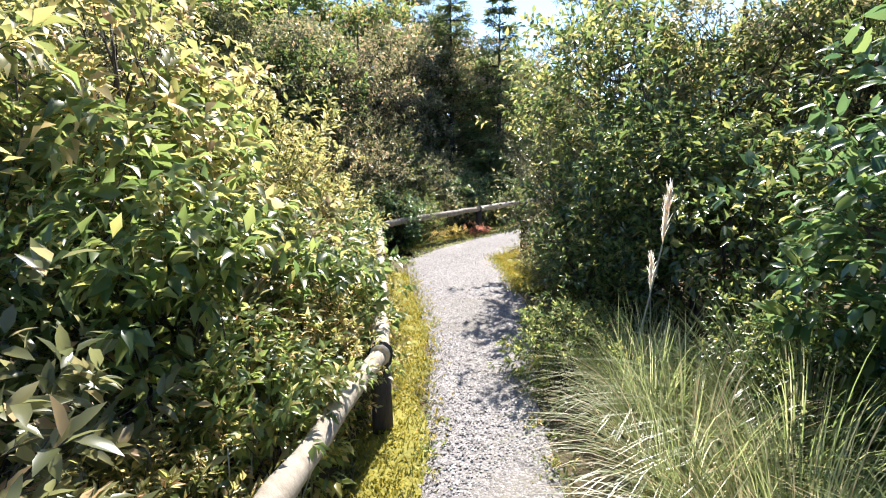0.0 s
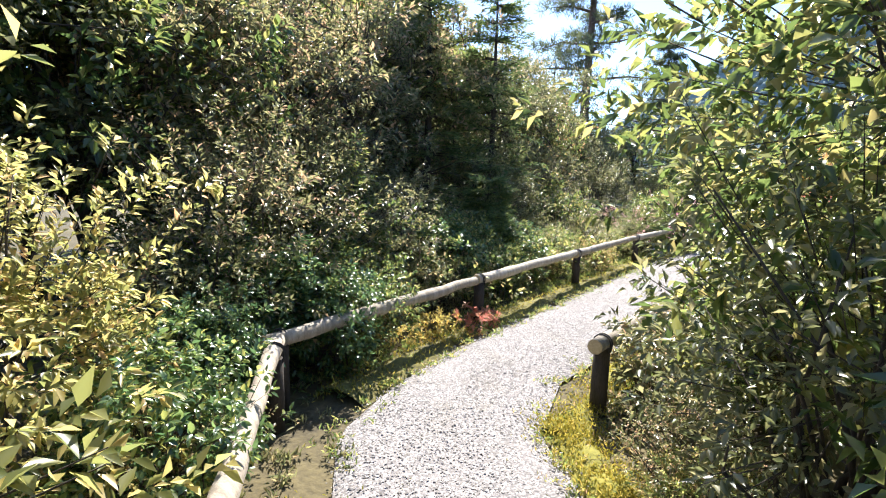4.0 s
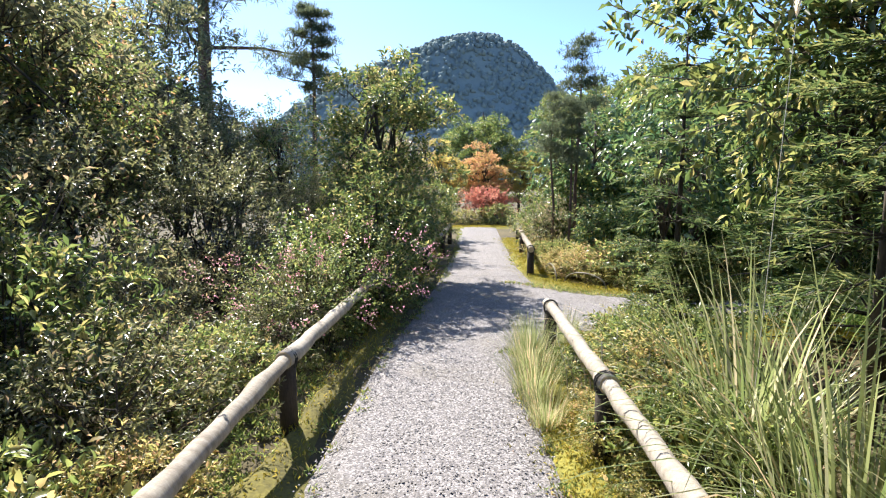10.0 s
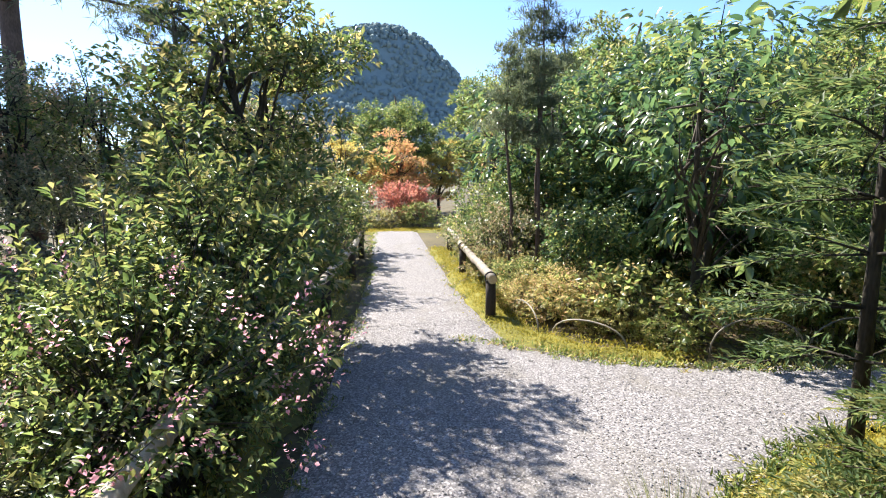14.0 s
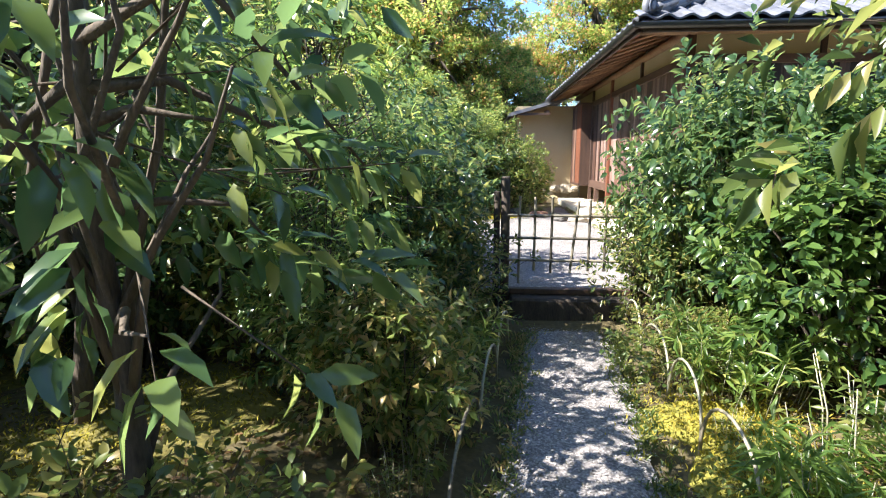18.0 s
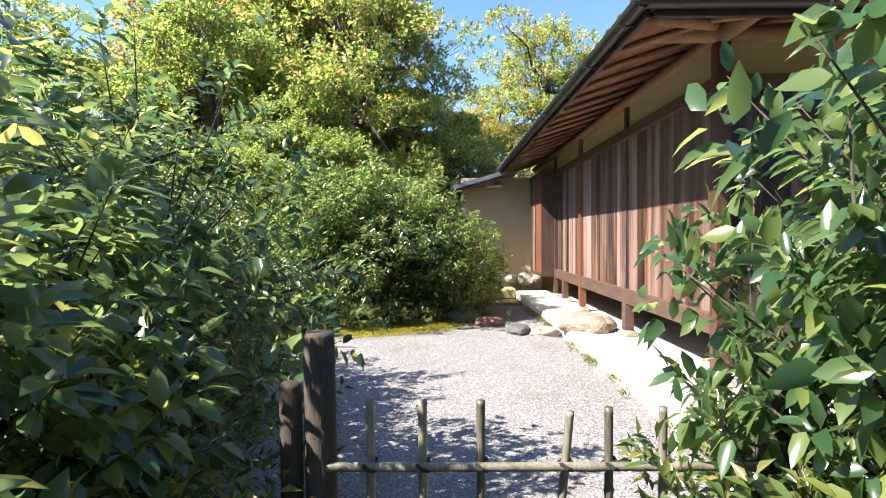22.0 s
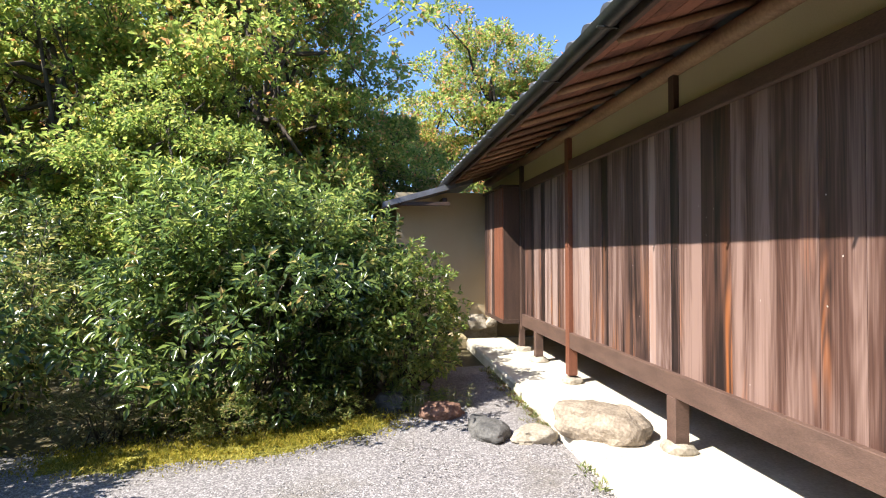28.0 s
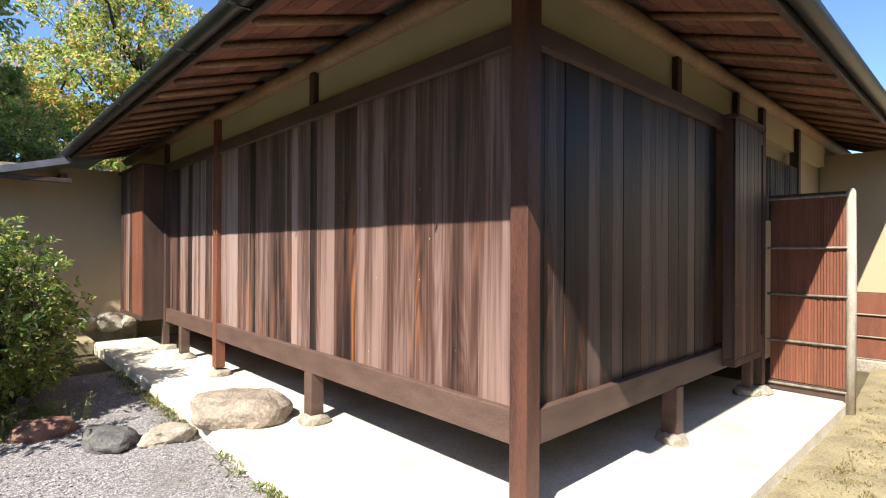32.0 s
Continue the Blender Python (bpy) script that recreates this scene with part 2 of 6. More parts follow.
M["wood_red"] = surface("wood_red", (0.10, 0.035, 0.02), (0.24, 0.085, 0.045), 3.0, 50.0, 0.55, 0.3, (4, 4, 0.5), per_object=0.1)
M["post_red"] = surface("post_red", (0.035, 0.016, 0.012), (0.17, 0.066, 0.040), 2.0, 60.0, 0.5, 0.3, (4, 4, 0.5), per_object=0.1)
M["rafter"] = surface("rafter", (0.13, 0.07, 0.038), (0.35, 0.20, 0.105), 3.0, 40.0, 0.65, 0.2, per_object=0.25)
M["wood_light"] = surface("wood_light", (0.20, 0.115, 0.06), (0.42, 0.265, 0.145), 3.0, 40.0, 0.65, 0.2, per_object=0.15)
M["soffit"] = surface("soffit", (0.085, 0.034, 0.022), (0.30, 0.125, 0.078), 3.0, 40.0, 0.75, 0.3, per_object=0.25)
M["tile"] = surface("tile", (0.06, 0.063, 0.075), (0.19, 0.195, 0.22), 4.0, 60.0, 0.5, 0.2, per_object=0.2)
M["gutter"] = surface("gutter", (0.02, 0.022, 0.022), (0.06, 0.062, 0.06), 5.0, 80.0, 0.4, 0.1, metal=0.4)
M["stone_pale"] = surface("stone_pale", (0.17, 0.14, 0.10), (0.50, 0.44, 0.36), 5.0, 45.0, 0.9, 0.6, bump_dist=0.02)
M["boulder"] = surface("boulder", (0.11, 0.082, 0.058), (0.40, 0.33, 0.255), 8.0, 45.0, 0.9, 0.8, bump_dist=0.025)
M["stone_dark"] = surface("stone_dark", (0.035, 0.035, 0.036), (0.17, 0.16, 0.15), 9.0, 45.0, 0.85, 0.7, bump_dist=0.02)
M["stone_red"] = surface("stone_red", (0.10, 0.045, 0.03), (0.30, 0.17, 0.12), 7.0, 45.0, 0.85, 0.7, bump_dist=0.02)
M["log"] = surface("log", (0.20, 0.16, 0.12), (0.52, 0.46, 0.38), 5.0, 70.0, 0.8, 0.4, (6, 1, 1), per_object=0.15)
M["log_end"] = surface("log_end", (0.40, 0.28, 0.14), (0.66, 0.52, 0.32), 8.0, 70.0, 0.8, 0.2)
M["post"] = surface("post", (0.018, 0.014, 0.012), (0.085, 0.065, 0.05), 6.0, 60.0, 0.9, 0.5, (3, 3, 0.6), per_object=0.1)
M["rope"] = surface("rope", (0.012, 0.011, 0.010), (0.04, 0.036, 0.032), 20.0, 200.0, 0.9, 0.4)
M["twine"] = surface("twine", (0.45, 0.42, 0.36), (0.65, 0.62, 0.55), 20.0, 200.0, 0.9, 0.3)
M["bark"] = surface("bark", (0.022, 0.017, 0.013), (0.11, 0.085, 0.065), 6.0, 40.0, 0.9, 0.7, (2, 2, 0.5), per_object=0.2, bump_dist=0.02)
M["bark_pine"] = surface("bark_pine", (0.05, 0.03, 0.022), (0.20, 0.13, 0.10), 5.0, 30.0, 0.9, 0.8, (2, 2, 0.7), bump_dist=0.03)
M["bamboo_dark"] = surface("bamboo_dark", (0.08, 0.07, 0.055), (0.30, 0.265, 0.20), 5.0, 60.0, 0.5, 0.2, (3, 3, 0.5), per_object=0.3)
M["bamboo_pale"] = surface("bamboo_pale", (0.20, 0.19, 0.14), (0.42, 0.40, 0.31), 5.0, 60.0, 0.5, 0.2, per_object=0.3)
# distant hills: air haze is put into these pale bluish base colours
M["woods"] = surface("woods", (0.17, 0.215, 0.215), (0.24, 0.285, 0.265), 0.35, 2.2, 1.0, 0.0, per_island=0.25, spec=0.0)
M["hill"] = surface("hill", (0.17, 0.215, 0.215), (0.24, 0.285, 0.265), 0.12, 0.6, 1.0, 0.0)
LEAF = {
    "glossy": foliage("leaf_glossy", [(0.0, (0.032, 0.062, 0.02)), (0.5, (0.081, 0.119, 0.033)), (0.85, (0.173, 0.19, 0.055)), (1.0, (0.281, 0.247, 0.088))], 0.27, 0.45, 0.8),
    "dark": foliage("leaf_dark", [(0.0, (0.03, 0.07, 0.03)), (0.5, (0.07, 0.125, 0.045)), (0.85, (0.13, 0.18, 0.055)), (1.0, (0.24, 0.25, 0.07))], 0.24, 0.42, 0.8),
    "olive": foliage("leaf_olive", [(0.0, (0.059, 0.071, 0.031)), (0.5, (0.119, 0.128, 0.055)), (0.85, (0.205, 0.19, 0.088)), (1.0, (0.302, 0.209, 0.121))], 0.32, 0.45, 0.7),
    "light": foliage("leaf_light", [(0.0, (0.054, 0.093, 0.027)), (0.55, (0.13, 0.172, 0.048)), (0.9, (0.248, 0.242, 0.075)), (1.0, (0.346, 0.27, 0.112))], 0.33, 0.5, 0.6),
    "yellow": foliage("leaf_yellow", [(0.0, (0.1, 0.121, 0.039)), (0.45, (0.21, 0.209, 0.066)), (0.85, (0.36, 0.306, 0.11)), (1.0, (0.38, 0.252, 0.132))], 0.38, 0.5),
    "conifer": foliage("leaf_conifer", [(0.0, (0.038, 0.071, 0.026)), (0.6, (0.086, 0.128, 0.042)), (1.0, (0.173, 0.18, 0.061))], 0.5, 0.4, 0.3),
    "pine": foliage("leaf_pine", [(0.0, (0.049, 0.071, 0.044)), (1.0, (0.119, 0.138, 0.072))], 0.45, 0.38, 0.4),
    "maple": foliage("leaf_maple", [(0.0, (0.091, 0.15, 0.033)), (0.5, (0.178, 0.244, 0.055)), (0.84, (0.315, 0.315, 0.083)), (0.94, (0.45, 0.285, 0.10)), (1.0, (0.47, 0.22, 0.10))], 0.5, 0.45, 0.3),
    "green_tree": foliage("leaf_green_tree", [(0.0, (0.048, 0.087, 0.026)), (0.55, (0.115, 0.159, 0.043)), (0.95, (0.23, 0.229, 0.067)), (1.0, (0.338, 0.207, 0.097))], 0.4, 0.46, 0.5),
    "hedge": foliage("leaf_hedge", [(0.0, (0.03, 0.07, 0.022)), (0.5, (0.075, 0.135, 0.035)), (0.85, (0.15, 0.21, 0.05)), (1.0, (0.25, 0.27, 0.08))], 0.26, 0.36, 0.75),
    "bush": foliage("leaf_bush", [(0.0, (0.028, 0.055, 0.018)), (0.5, (0.065, 0.11, 0.03)), (0.88, (0.15, 0.20, 0.05)), (1.0, (0.32, 0.22, 0.09))], 0.25, 0.40, 0.85),
    "bush_tip": foliage("leaf_bush_tip", [(0.0, (0.077, 0.134, 0.033)), (0.5, (0.154, 0.213, 0.05)), (0.9, (0.275, 0.302, 0.077)), (1.0, (0.396, 0.269, 0.11))], 0.3, 0.42, 0.7),
    "orange": foliage("leaf_orange", [(0.0, (0.36, 0.30, 0.10)), (0.5, (0.42, 0.26, 0.11)), (1.0, (0.42, 0.19, 0.115))], 0.6, 0.42, 0.2),
    "red": foliage("leaf_red", [(0.0, (0.33, 0.18, 0.10)), (1.0, (0.36, 0.135, 0.10))], 0.55, 0.42, 0.2),
    "gold": foliage("leaf_gold", [(0.0, (0.24, 0.25, 0.07)), (1.0, (0.48, 0.36, 0.10))], 0.55, 0.42, 0.2),
    "grass": foliage("leaf_grass", [(0.0, (0.097, 0.138, 0.044)), (0.6, (0.205, 0.233, 0.094)), (0.92, (0.356, 0.342, 0.198)), (1.0, (0.497, 0.38, 0.242))], 0.33, 0.42, 0.6),
    "bamboo": foliage("leaf_bamboo", [(0.0, (0.06, 0.12, 0.028)), (0.7, (0.14, 0.205, 0.05)), (1.0, (0.30, 0.30, 0.09))], 0.36, 0.48, 0.5),
    "plume": foliage("leaf_plume", [(0.0, (0.50, 0.45, 0.38)), (1.0, (0.70, 0.66, 0.58))], 0.8, 0.5, 0.1),
    "pink": foliage("leaf_pink", [(0.0, (0.5, 0.2, 0.25)), (1.0, (0.65, 0.36, 0.38))], 0.7, 0.4, 0.1),
    "straw": foliage("leaf_straw", [(0.0, (0.20, 0.17, 0.07)), (0.6, (0.34, 0.29, 0.14)), (1.0, (0.48, 0.42, 0.25))], 0.8, 0.3, 0.1),
    "moss": foliage("leaf_moss", [(0.0, (0.13, 0.13, 0.018)), (0.6, (0.27, 0.245, 0.035)), (1.0, (0.40, 0.32, 0.07))], 0.8, 0.3, 0.1),
    "litter": foliage("leaf_litter", [(0.0, (0.10, 0.06, 0.035)), (0.4, (0.20, 0.13, 0.065)), (0.6, (0.12, 0.15, 0.035)), (1.0, (0.24, 0.23, 0.06))], 0.7, 0.3, 0.2),
}

# ---- mesh tools ----
def empty(name, m=Matrix(), label="", category="", group="", kind=""):
    ob = new(name)
    ob.empty_display_size = 0.1
    ob.matrix_basis = m
    return tagged(ob, label, category, group, kind)


def link_mesh(name, me, mat, parent=None, label="", smooth=False):
    if not me.materials:
        me.materials.append(mat)
    if smooth:
        me.polygons.foreach_set("use_smooth", [True] * len(me.polygons))
    ob = new(name, me)
    if parent is not None:
        ob.parent = parent
    return tagged(ob, label)


def part(name, bm, mat, parent=None, label="", smooth=False):
    me = bpy.data.meshes.new(name)
    bm.to_mesh(me)
    bm.free()
    return link_mesh(name, me, mat, parent, label, smooth)


def raw(name, verts, faces, mat, parent=None, label="", smooth=False):
    me = bpy.data.meshes.new(name)
    me.from_pydata([tuple(v) for v in verts], [], [tuple(f) for f in faces])
    me.update()
    return link_mesh(name, me, mat, parent, label, smooth)


def arrays(name, verts, faces, mat, parent=None, label="", smooth=False):
    """A mesh from numpy arrays of vertices (n, 3) and faces (m, k)."""
    me = bpy.data.meshes.new(name)
    n, (m, k) = len(verts), faces.shape
    me.vertices.add(n)
    me.vertices.foreach_set("co", np.ascontiguousarray(verts, dtype=np.float32).ravel())
    me.loops.add(m * k)
    me.loops.foreach_set("vertex_index", np.ascontiguousarray(faces, dtype=np.int32).ravel())
    me.polygons.add(m)
    me.polygons.foreach_set("loop_start", np.arange(0, m * k, k, dtype=np.int32))
    me.update(calc_edges=True)
    return link_mesh(name, me, mat, parent, label, smooth)


def box_bm(x0, y0, z0, x1, y1, z1, bevel=0.004):
    bm = bmesh.new()
    bmesh.ops.create_cube(bm, size=1.0, matrix=Matrix.LocRotScale(((x0 + x1) / 2, (y0 + y1) / 2, (z0 + z1) / 2), None, (x1 - x0, y1 - y0, z1 - z0)))
    if bevel:
        bmesh.ops.bevel(bm, geom=bm.edges[:], offset=bevel, segments=1, affect="EDGES")
    return bm


def box(name, x0, y0, z0, x1, y1, z1, mat, parent=None, label="", bevel=0.004):
    return part(name, box_bm(x0, y0, z0, x1, y1, z1, bevel), mat, parent, label)


def tubes(lines, sides=6):
    """Verts and quads for tapered tubes: each line is a list of (point, radius)."""
    V, F = [], []
    for line in lines:
        pts = [Vector(p) for p, _ in line]
        base = len(V)
        for i, (p, r) in enumerate(line):
            d = (pts[min(i + 1, len(pts) - 1)] - pts[max(i - 1, 0)]).normalized()
            a = d.orthogonal().normalized()
            if i and a.dot(prev) < 0.2:
                a = (prev - d * prev.dot(d)).normalized()
            prev = a
            b = d.cross(a)
            for k in range(sides):
                t = 2 * math.pi * k / sides
                V.append(pts[i] + (a * math.cos(t) + b * math.sin(t)) * r)
        for i in range(len(line) - 1):
            for k in range(sides):
                k2 = (k + 1) % sides
                F.append((base + i * sides + k, base + i * sides + k2, base + (i + 1) * sides + k2, base + (i + 1) * sides + k))
        F.append(tuple(base + k for k in reversed(range(sides))))
        F.append(tuple(base + (len(line) - 1) * sides + k for k in range(sides)))
    return V, F


def tube(name, line, mat, parent=None, label="", sides=8, smooth=True):
    return raw(name, *tubes([line], sides), mat, parent, label, smooth)


def norm(a):
    return a / np.maximum(np.linalg.norm(a, axis=-1, keepdims=True), 1e-9)


def leaf_arrays(rng, pos, way, length, width, curl=0.25, tris=4, lift=None):
    """Leaves at pos (n, 3) growing along way: folded along the middle, tip bent down. Returns verts, faces."""
    n = len(pos)
    way = norm(way)
    up = np.tile([0.0, 0.0, 1.0], (n, 1)) + rng.normal(0, 0.45, (n, 3))
    side = norm(np.cross(way, up))
    nrm = np.cross(side, way)
    L = (np.asarray(length) * rng.uniform(0.7, 1.2, n))[:, None]
    W = L * width
    fold = 0.18
    base = pos
    left, right = pos + way * L * 0.48 - side * W / 2 + nrm * W * fold, pos + way * L * 0.48 + side * W / 2 + nrm * W * fold
    tip = pos + way * L - nrm * L * curl
    if tris == 2:
        v = np.stack([base, left, tip, right], 1)
        f = np.array([[0, 3, 2], [0, 2, 1]])
    elif tris == 8:
        rib = [pos + way * L * k - nrm * L * curl * k * k for k in (0.28, 0.66)]
        lo = [rib[0] + sg * side * W * 0.45 + nrm * W * fold for sg in (-1, 1)]
        hi = [rib[1] + sg * side * W * 0.40 + nrm * W * fold * 0.8 for sg in (-1, 1)]
        v = np.stack([base, lo[0], hi[0], tip, hi[1], lo[1], rib[0], rib[1]], 1)
        f = np.array([[0, 6, 1], [0, 5, 6], [1, 6, 7], [1, 7, 2], [6, 5, 4], [6, 4, 7], [2, 7, 3], [7, 4, 3]])
    else:
        mid = pos + way * L * 0.5 - nrm * L * curl * 0.12
        v = np.stack([base, left, tip, right, mid], 1)
        f = np.array([[0, 3, 4], [3, 2, 4], [2, 1, 4], [1, 0, 4]])
    k = v.shape[1]
    return v.reshape(-1, 3), (f[None] + (np.arange(n) * k)[:, None, None]).reshape(-1, 3)


def twig_leaves(rng, centres, out, per, reach, length, width, spread=0.9, curl=0.25, tris=4, hang=0.0):
    """Leaves set spirally round a short twig at every centre."""
    n = len(centres)
    s = np.tile(np.linspace(0.05, 1, per), n)[:, None]
    c, o = np.repeat(centres, per, 0), np.repeat(norm(out), per, 0)
    jitter = rng.normal(0, 1, (n * per, 3))
    radial = norm(jitter - o * (jitter * o).sum(1, keepdims=True))
    way = o * (0.55 + 0.3 * s) + radial * spread + np.array([0, 0, -hang])
    pos = c + o * reach * s + radial * reach * 0.12
    return leaf_arrays(rng, pos, way, np.full(n * per, length), width, curl, tris)


def crown_points(rng, n, rx, ry, z0, z1, seed=0.0, hollow=0.5, low=0.15, rough=0.3):
    """Twig centres and outward ways in an uneven crown between the heights z0 and z1."""
    d = norm(rng.normal(0, 1, (n * 2, 3)))
    d = d[d[:, 2] > -1 + low][:n]
    r = (hollow + (1 - hollow) * rng.uniform(0, 1, len(d)) ** 0.6)
    lump = np.array([noise.noise(Vector(v * 1.7) + Vector((seed, seed, 0))) for v in d])
    lump2 = np.array([noise.noise(Vector(v * 4.1) + Vector((0, seed, seed))) for v in d])
    r = r * (1 + rough * 1.6 * lump + rough * 0.9 * lump2)
    h = (z1 - z0) / 2
    c = d * r[:, None] * np.array([rx, ry, h]) + np.array([0, 0, z0 + h])
    c[:, 2] = np.maximum(c[:, 2], 0.03)
    return c, d + np.array([0, 0, 0.35])


def clumped(rng, c, o, k, flat, wide):
    """Breaks a crown up into flattened cushions of foliage round its points, tiers lit on top."""
    n = len(c)
    d = norm(rng.normal(0, 1, (n * k, 3)))
    d[:, 2] = np.abs(d[:, 2]) * 1.4 - 0.4
    size = np.repeat(rng.uniform(0.6, 1.25, n), k)[:, None]
    p = np.repeat(c, k, 0) + d * np.array([wide, wide, flat]) * size * rng.uniform(0.55, 1.0, (n * k, 1))
    p[:, 2] = np.maximum(p[:, 2], 0.05)
    return p, d * np.array([1, 1, 0.8]) + np.repeat(o, k, 0) * 0.3 + np.array([0, 0, 0.25])


def stems(rng, targets, n, base_r, trunk=None, spread=0.12):
    """Bent, tapering limbs from the foot (or along a trunk line) to some of the targets."""
    lines = []
    pick = targets[rng.choice(len(targets), min(n, len(targets)), replace=False)]
    for t in pick:
        if trunk is None:
            a = np.array([rng.normal(0, spread), rng.normal(0, spread), -0.05])
        else:
            k = rng.uniform(0.25, 0.95)
            i = min(int(k * (len(trunk) - 1)), len(trunk) - 2)
            q = k * (len(trunk) - 1) - i
            a = np.array(trunk[i][0]) * (1 - q) + np.array(trunk[i + 1][0]) * q
        m1 = a + (t - a) * 0.35 + rng.normal(0, 0.05, 3) * np.linalg.norm(t - a) + np.array([0, 0, 0.10 * np.linalg.norm(t - a)])
        m2 = a + (t - a) * 0.7 + rng.normal(0, 0.05, 3) * np.linalg.norm(t - a) + np.array([0, 0, 0.06 * np.linalg.norm(t - a)])
        lines.append([(a, base_r), (m1, base_r * 0.7), (m2, base_r * 0.45), (t, base_r * 0.2)])
    return lines

# ---- ground ----
LOW = -0.22                      # the garden paths lie a step lower than the court


def level(y):
    k = min(max((y + 3.3) / 0.7, 0.0), 1.0)
    return LOW + (0.0 - LOW) * k * k * (3 - 2 * k)


def ground_sheet():
    xs = [-900, -300, -120, -60, -40] + [i * 0.5 for i in range(-60, 48)] + [30, 60, 120, 300, 900]
    ys = [-900, -300, -120, -60] + [i * 0.5 for i in range(-60, 41)] + [30, 60, 120, 300, 900]
    V, F = [], []
    for x in xs:
        for y in ys:
            bump = 0.05 * noise.noise(Vector((x * 0.6, y * 0.6, 0)))
            V.append((x, y, level(y) - 0.055 + (bump * 0.6 if abs(x) < 30 and abs(y) < 30 else 0)))
    ny = len(ys)
    for i in range(len(xs) - 1):
        for j in range(ny - 1):
            F.append((i * ny + j, (i + 1) * ny + j, (i + 1) * ny + j + 1, i * ny + j + 1))
    ob = raw("ground", V, F, M["soil"], smooth=True)
    return tagged(ob, "dark garden soil with moss and leaf litter", "ground", kind="structure")


def lerp_line(pts, n):
    """n points at even steps along a line of (x, y)."""
    P = np.array(pts, float)
    d = np.r_[0, np.cumsum(np.linalg.norm(np.diff(P, axis=0), axis=1))]
    s = np.linspace(0, d[-1], n)
    return np.stack([np.interp(s, d, P[:, 0]), np.interp(s, d, P[:, 1])], 1)


def strip(name, left, right, z, mat, n=120, across=8, label="", category="", wave=0.012):
    a, b = lerp_line(left, n), lerp_line(right, n)
    V, F = [], []
    for i in range(n):
        for j in range(across + 1):
            p = a[i] + (b[i] - a[i]) * j / across
            edge = 0.035 if j in (0, across) else 0.0
            V.append((p[0], p[1], z - edge + wave * noise.noise(Vector((p[0] * 2, p[1] * 2, 3)))))
    for i in range(n - 1):
        for j in range(across):
            F.append((i * (across + 1) + j, i * (across + 1) + j + 1, (i + 1) * (across + 1) + j + 1, (i + 1) * (across + 1) + j))
    return tagged(raw(name, V, F, mat, smooth=True), label, category, kind="structure")


PATH_LEFT = [(17.2, -4.6), (14.6, -6.0), (11.9, -7.66), (10.55, -8.58), (9.8, -9.25), (8.79, -10.2), (8.0, -10.85), (7.2, -11.0), (6.0, -10.96), (3.7, -10.72), (1.0, -10.42),
             (-1.07, -10.05), (-2.0, -9.8), (-4.4, -9.25), (-8.4, -8.48), (-14.3, -7.6)]
PATH_RIGHT = [(16.7, -3.9), (14.0, -5.4), (11.57, -7.12), (10.8, -7.62), (9.15, -8.43), (8.0, -9.3), (7.36, -9.85), (6.5, -10.0), (5.2, -9.75), (2.5, -9.28), (0.7, -9.06),
              (-0.6, -8.86), (-1.3, -8.66), (-1.9, -8.42), (-4.1, -7.82), (-5.4, -7.71), (-7.0, -7.5), (-10.4, -6.97), (-14.0, -6.4)]
BRANCH_LEFT = [(-4.2, -8.2), (-3.9, -7.8), (-3.4, -7.3), (-2.95, -6.55), (-2.74, -5.85), (-2.6, -5.1), (-2.46, -4.26), (-2.37, -3.4), (-2.32, -2.95)]
BRANCH_RIGHT = [(-0.9, -8.95), (-1.15, -8.45), (-1.5, -7.8), (-1.86, -6.8), (-1.9, -5.9), (-1.88, -4.95), (-1.78, -4.3), (-1.7, -3.6), (-1.6, -2.95)]
ground_sheet()
strip("path_main", PATH_LEFT, PATH_RIGHT, LOW, M["gravel_bed"], 160, 8, "fine grey gravel garden path", "path")
strip("path_branch", BRANCH_LEFT, BRANCH_RIGHT, LOW + 0.004, M["gravel_bed"], 60, 6, "narrow grey gravel path leading to the bamboo gate", "path")
COURT_LEFT = [(-4.2, -2.6), (-6.0, -1.0), (-6.6, 1.0), (-6.4, 3.0), (-4.7, 2.95), (-2.6, 3.0), (-2.0, 3.3), (-1.7, 4.5), (-1.5, 5.5)]
COURT_RIGHT = [(-0.62, -2.6), (-0.62, -1.0), (-0.62, 1.0), (-0.62, 2.4), (-0.62, 2.8), (-0.62, 3.3), (-0.62, 4.0), (-0.62, 4.9), (-0.62, 5.6)]
strip("court_gravel", COURT_LEFT, COURT_RIGHT, 0.0, M["gravel_bed"], 60, 16, "raked pale grey gravel court beside the house", "gravel court")
strip("court_gravel_south", [(-0.62, -2.6), (1.5, -2.6), (4.6, -2.4), (7.5, -2.2)], [(-0.62, -0.66), (1.5, -1.15), (4.6, -1.25), (7.5, -1.3)], -0.004, M["gravel_bed"], 40, 8, "pale grey gravel south of the house", "gravel court")
strip("path_verge", [(-0.6, -0.64), (1.5, -1.14), (4.6, -1.24), (7.4, -1.28)], [(-0.6, -0.63), (1.5, -0.63), (4.0, -0.63), (7.4, -0.4)], 0.035, M["moss_dry"], 40, 4, "dry moss and grass strip beside the plinth", "moss")


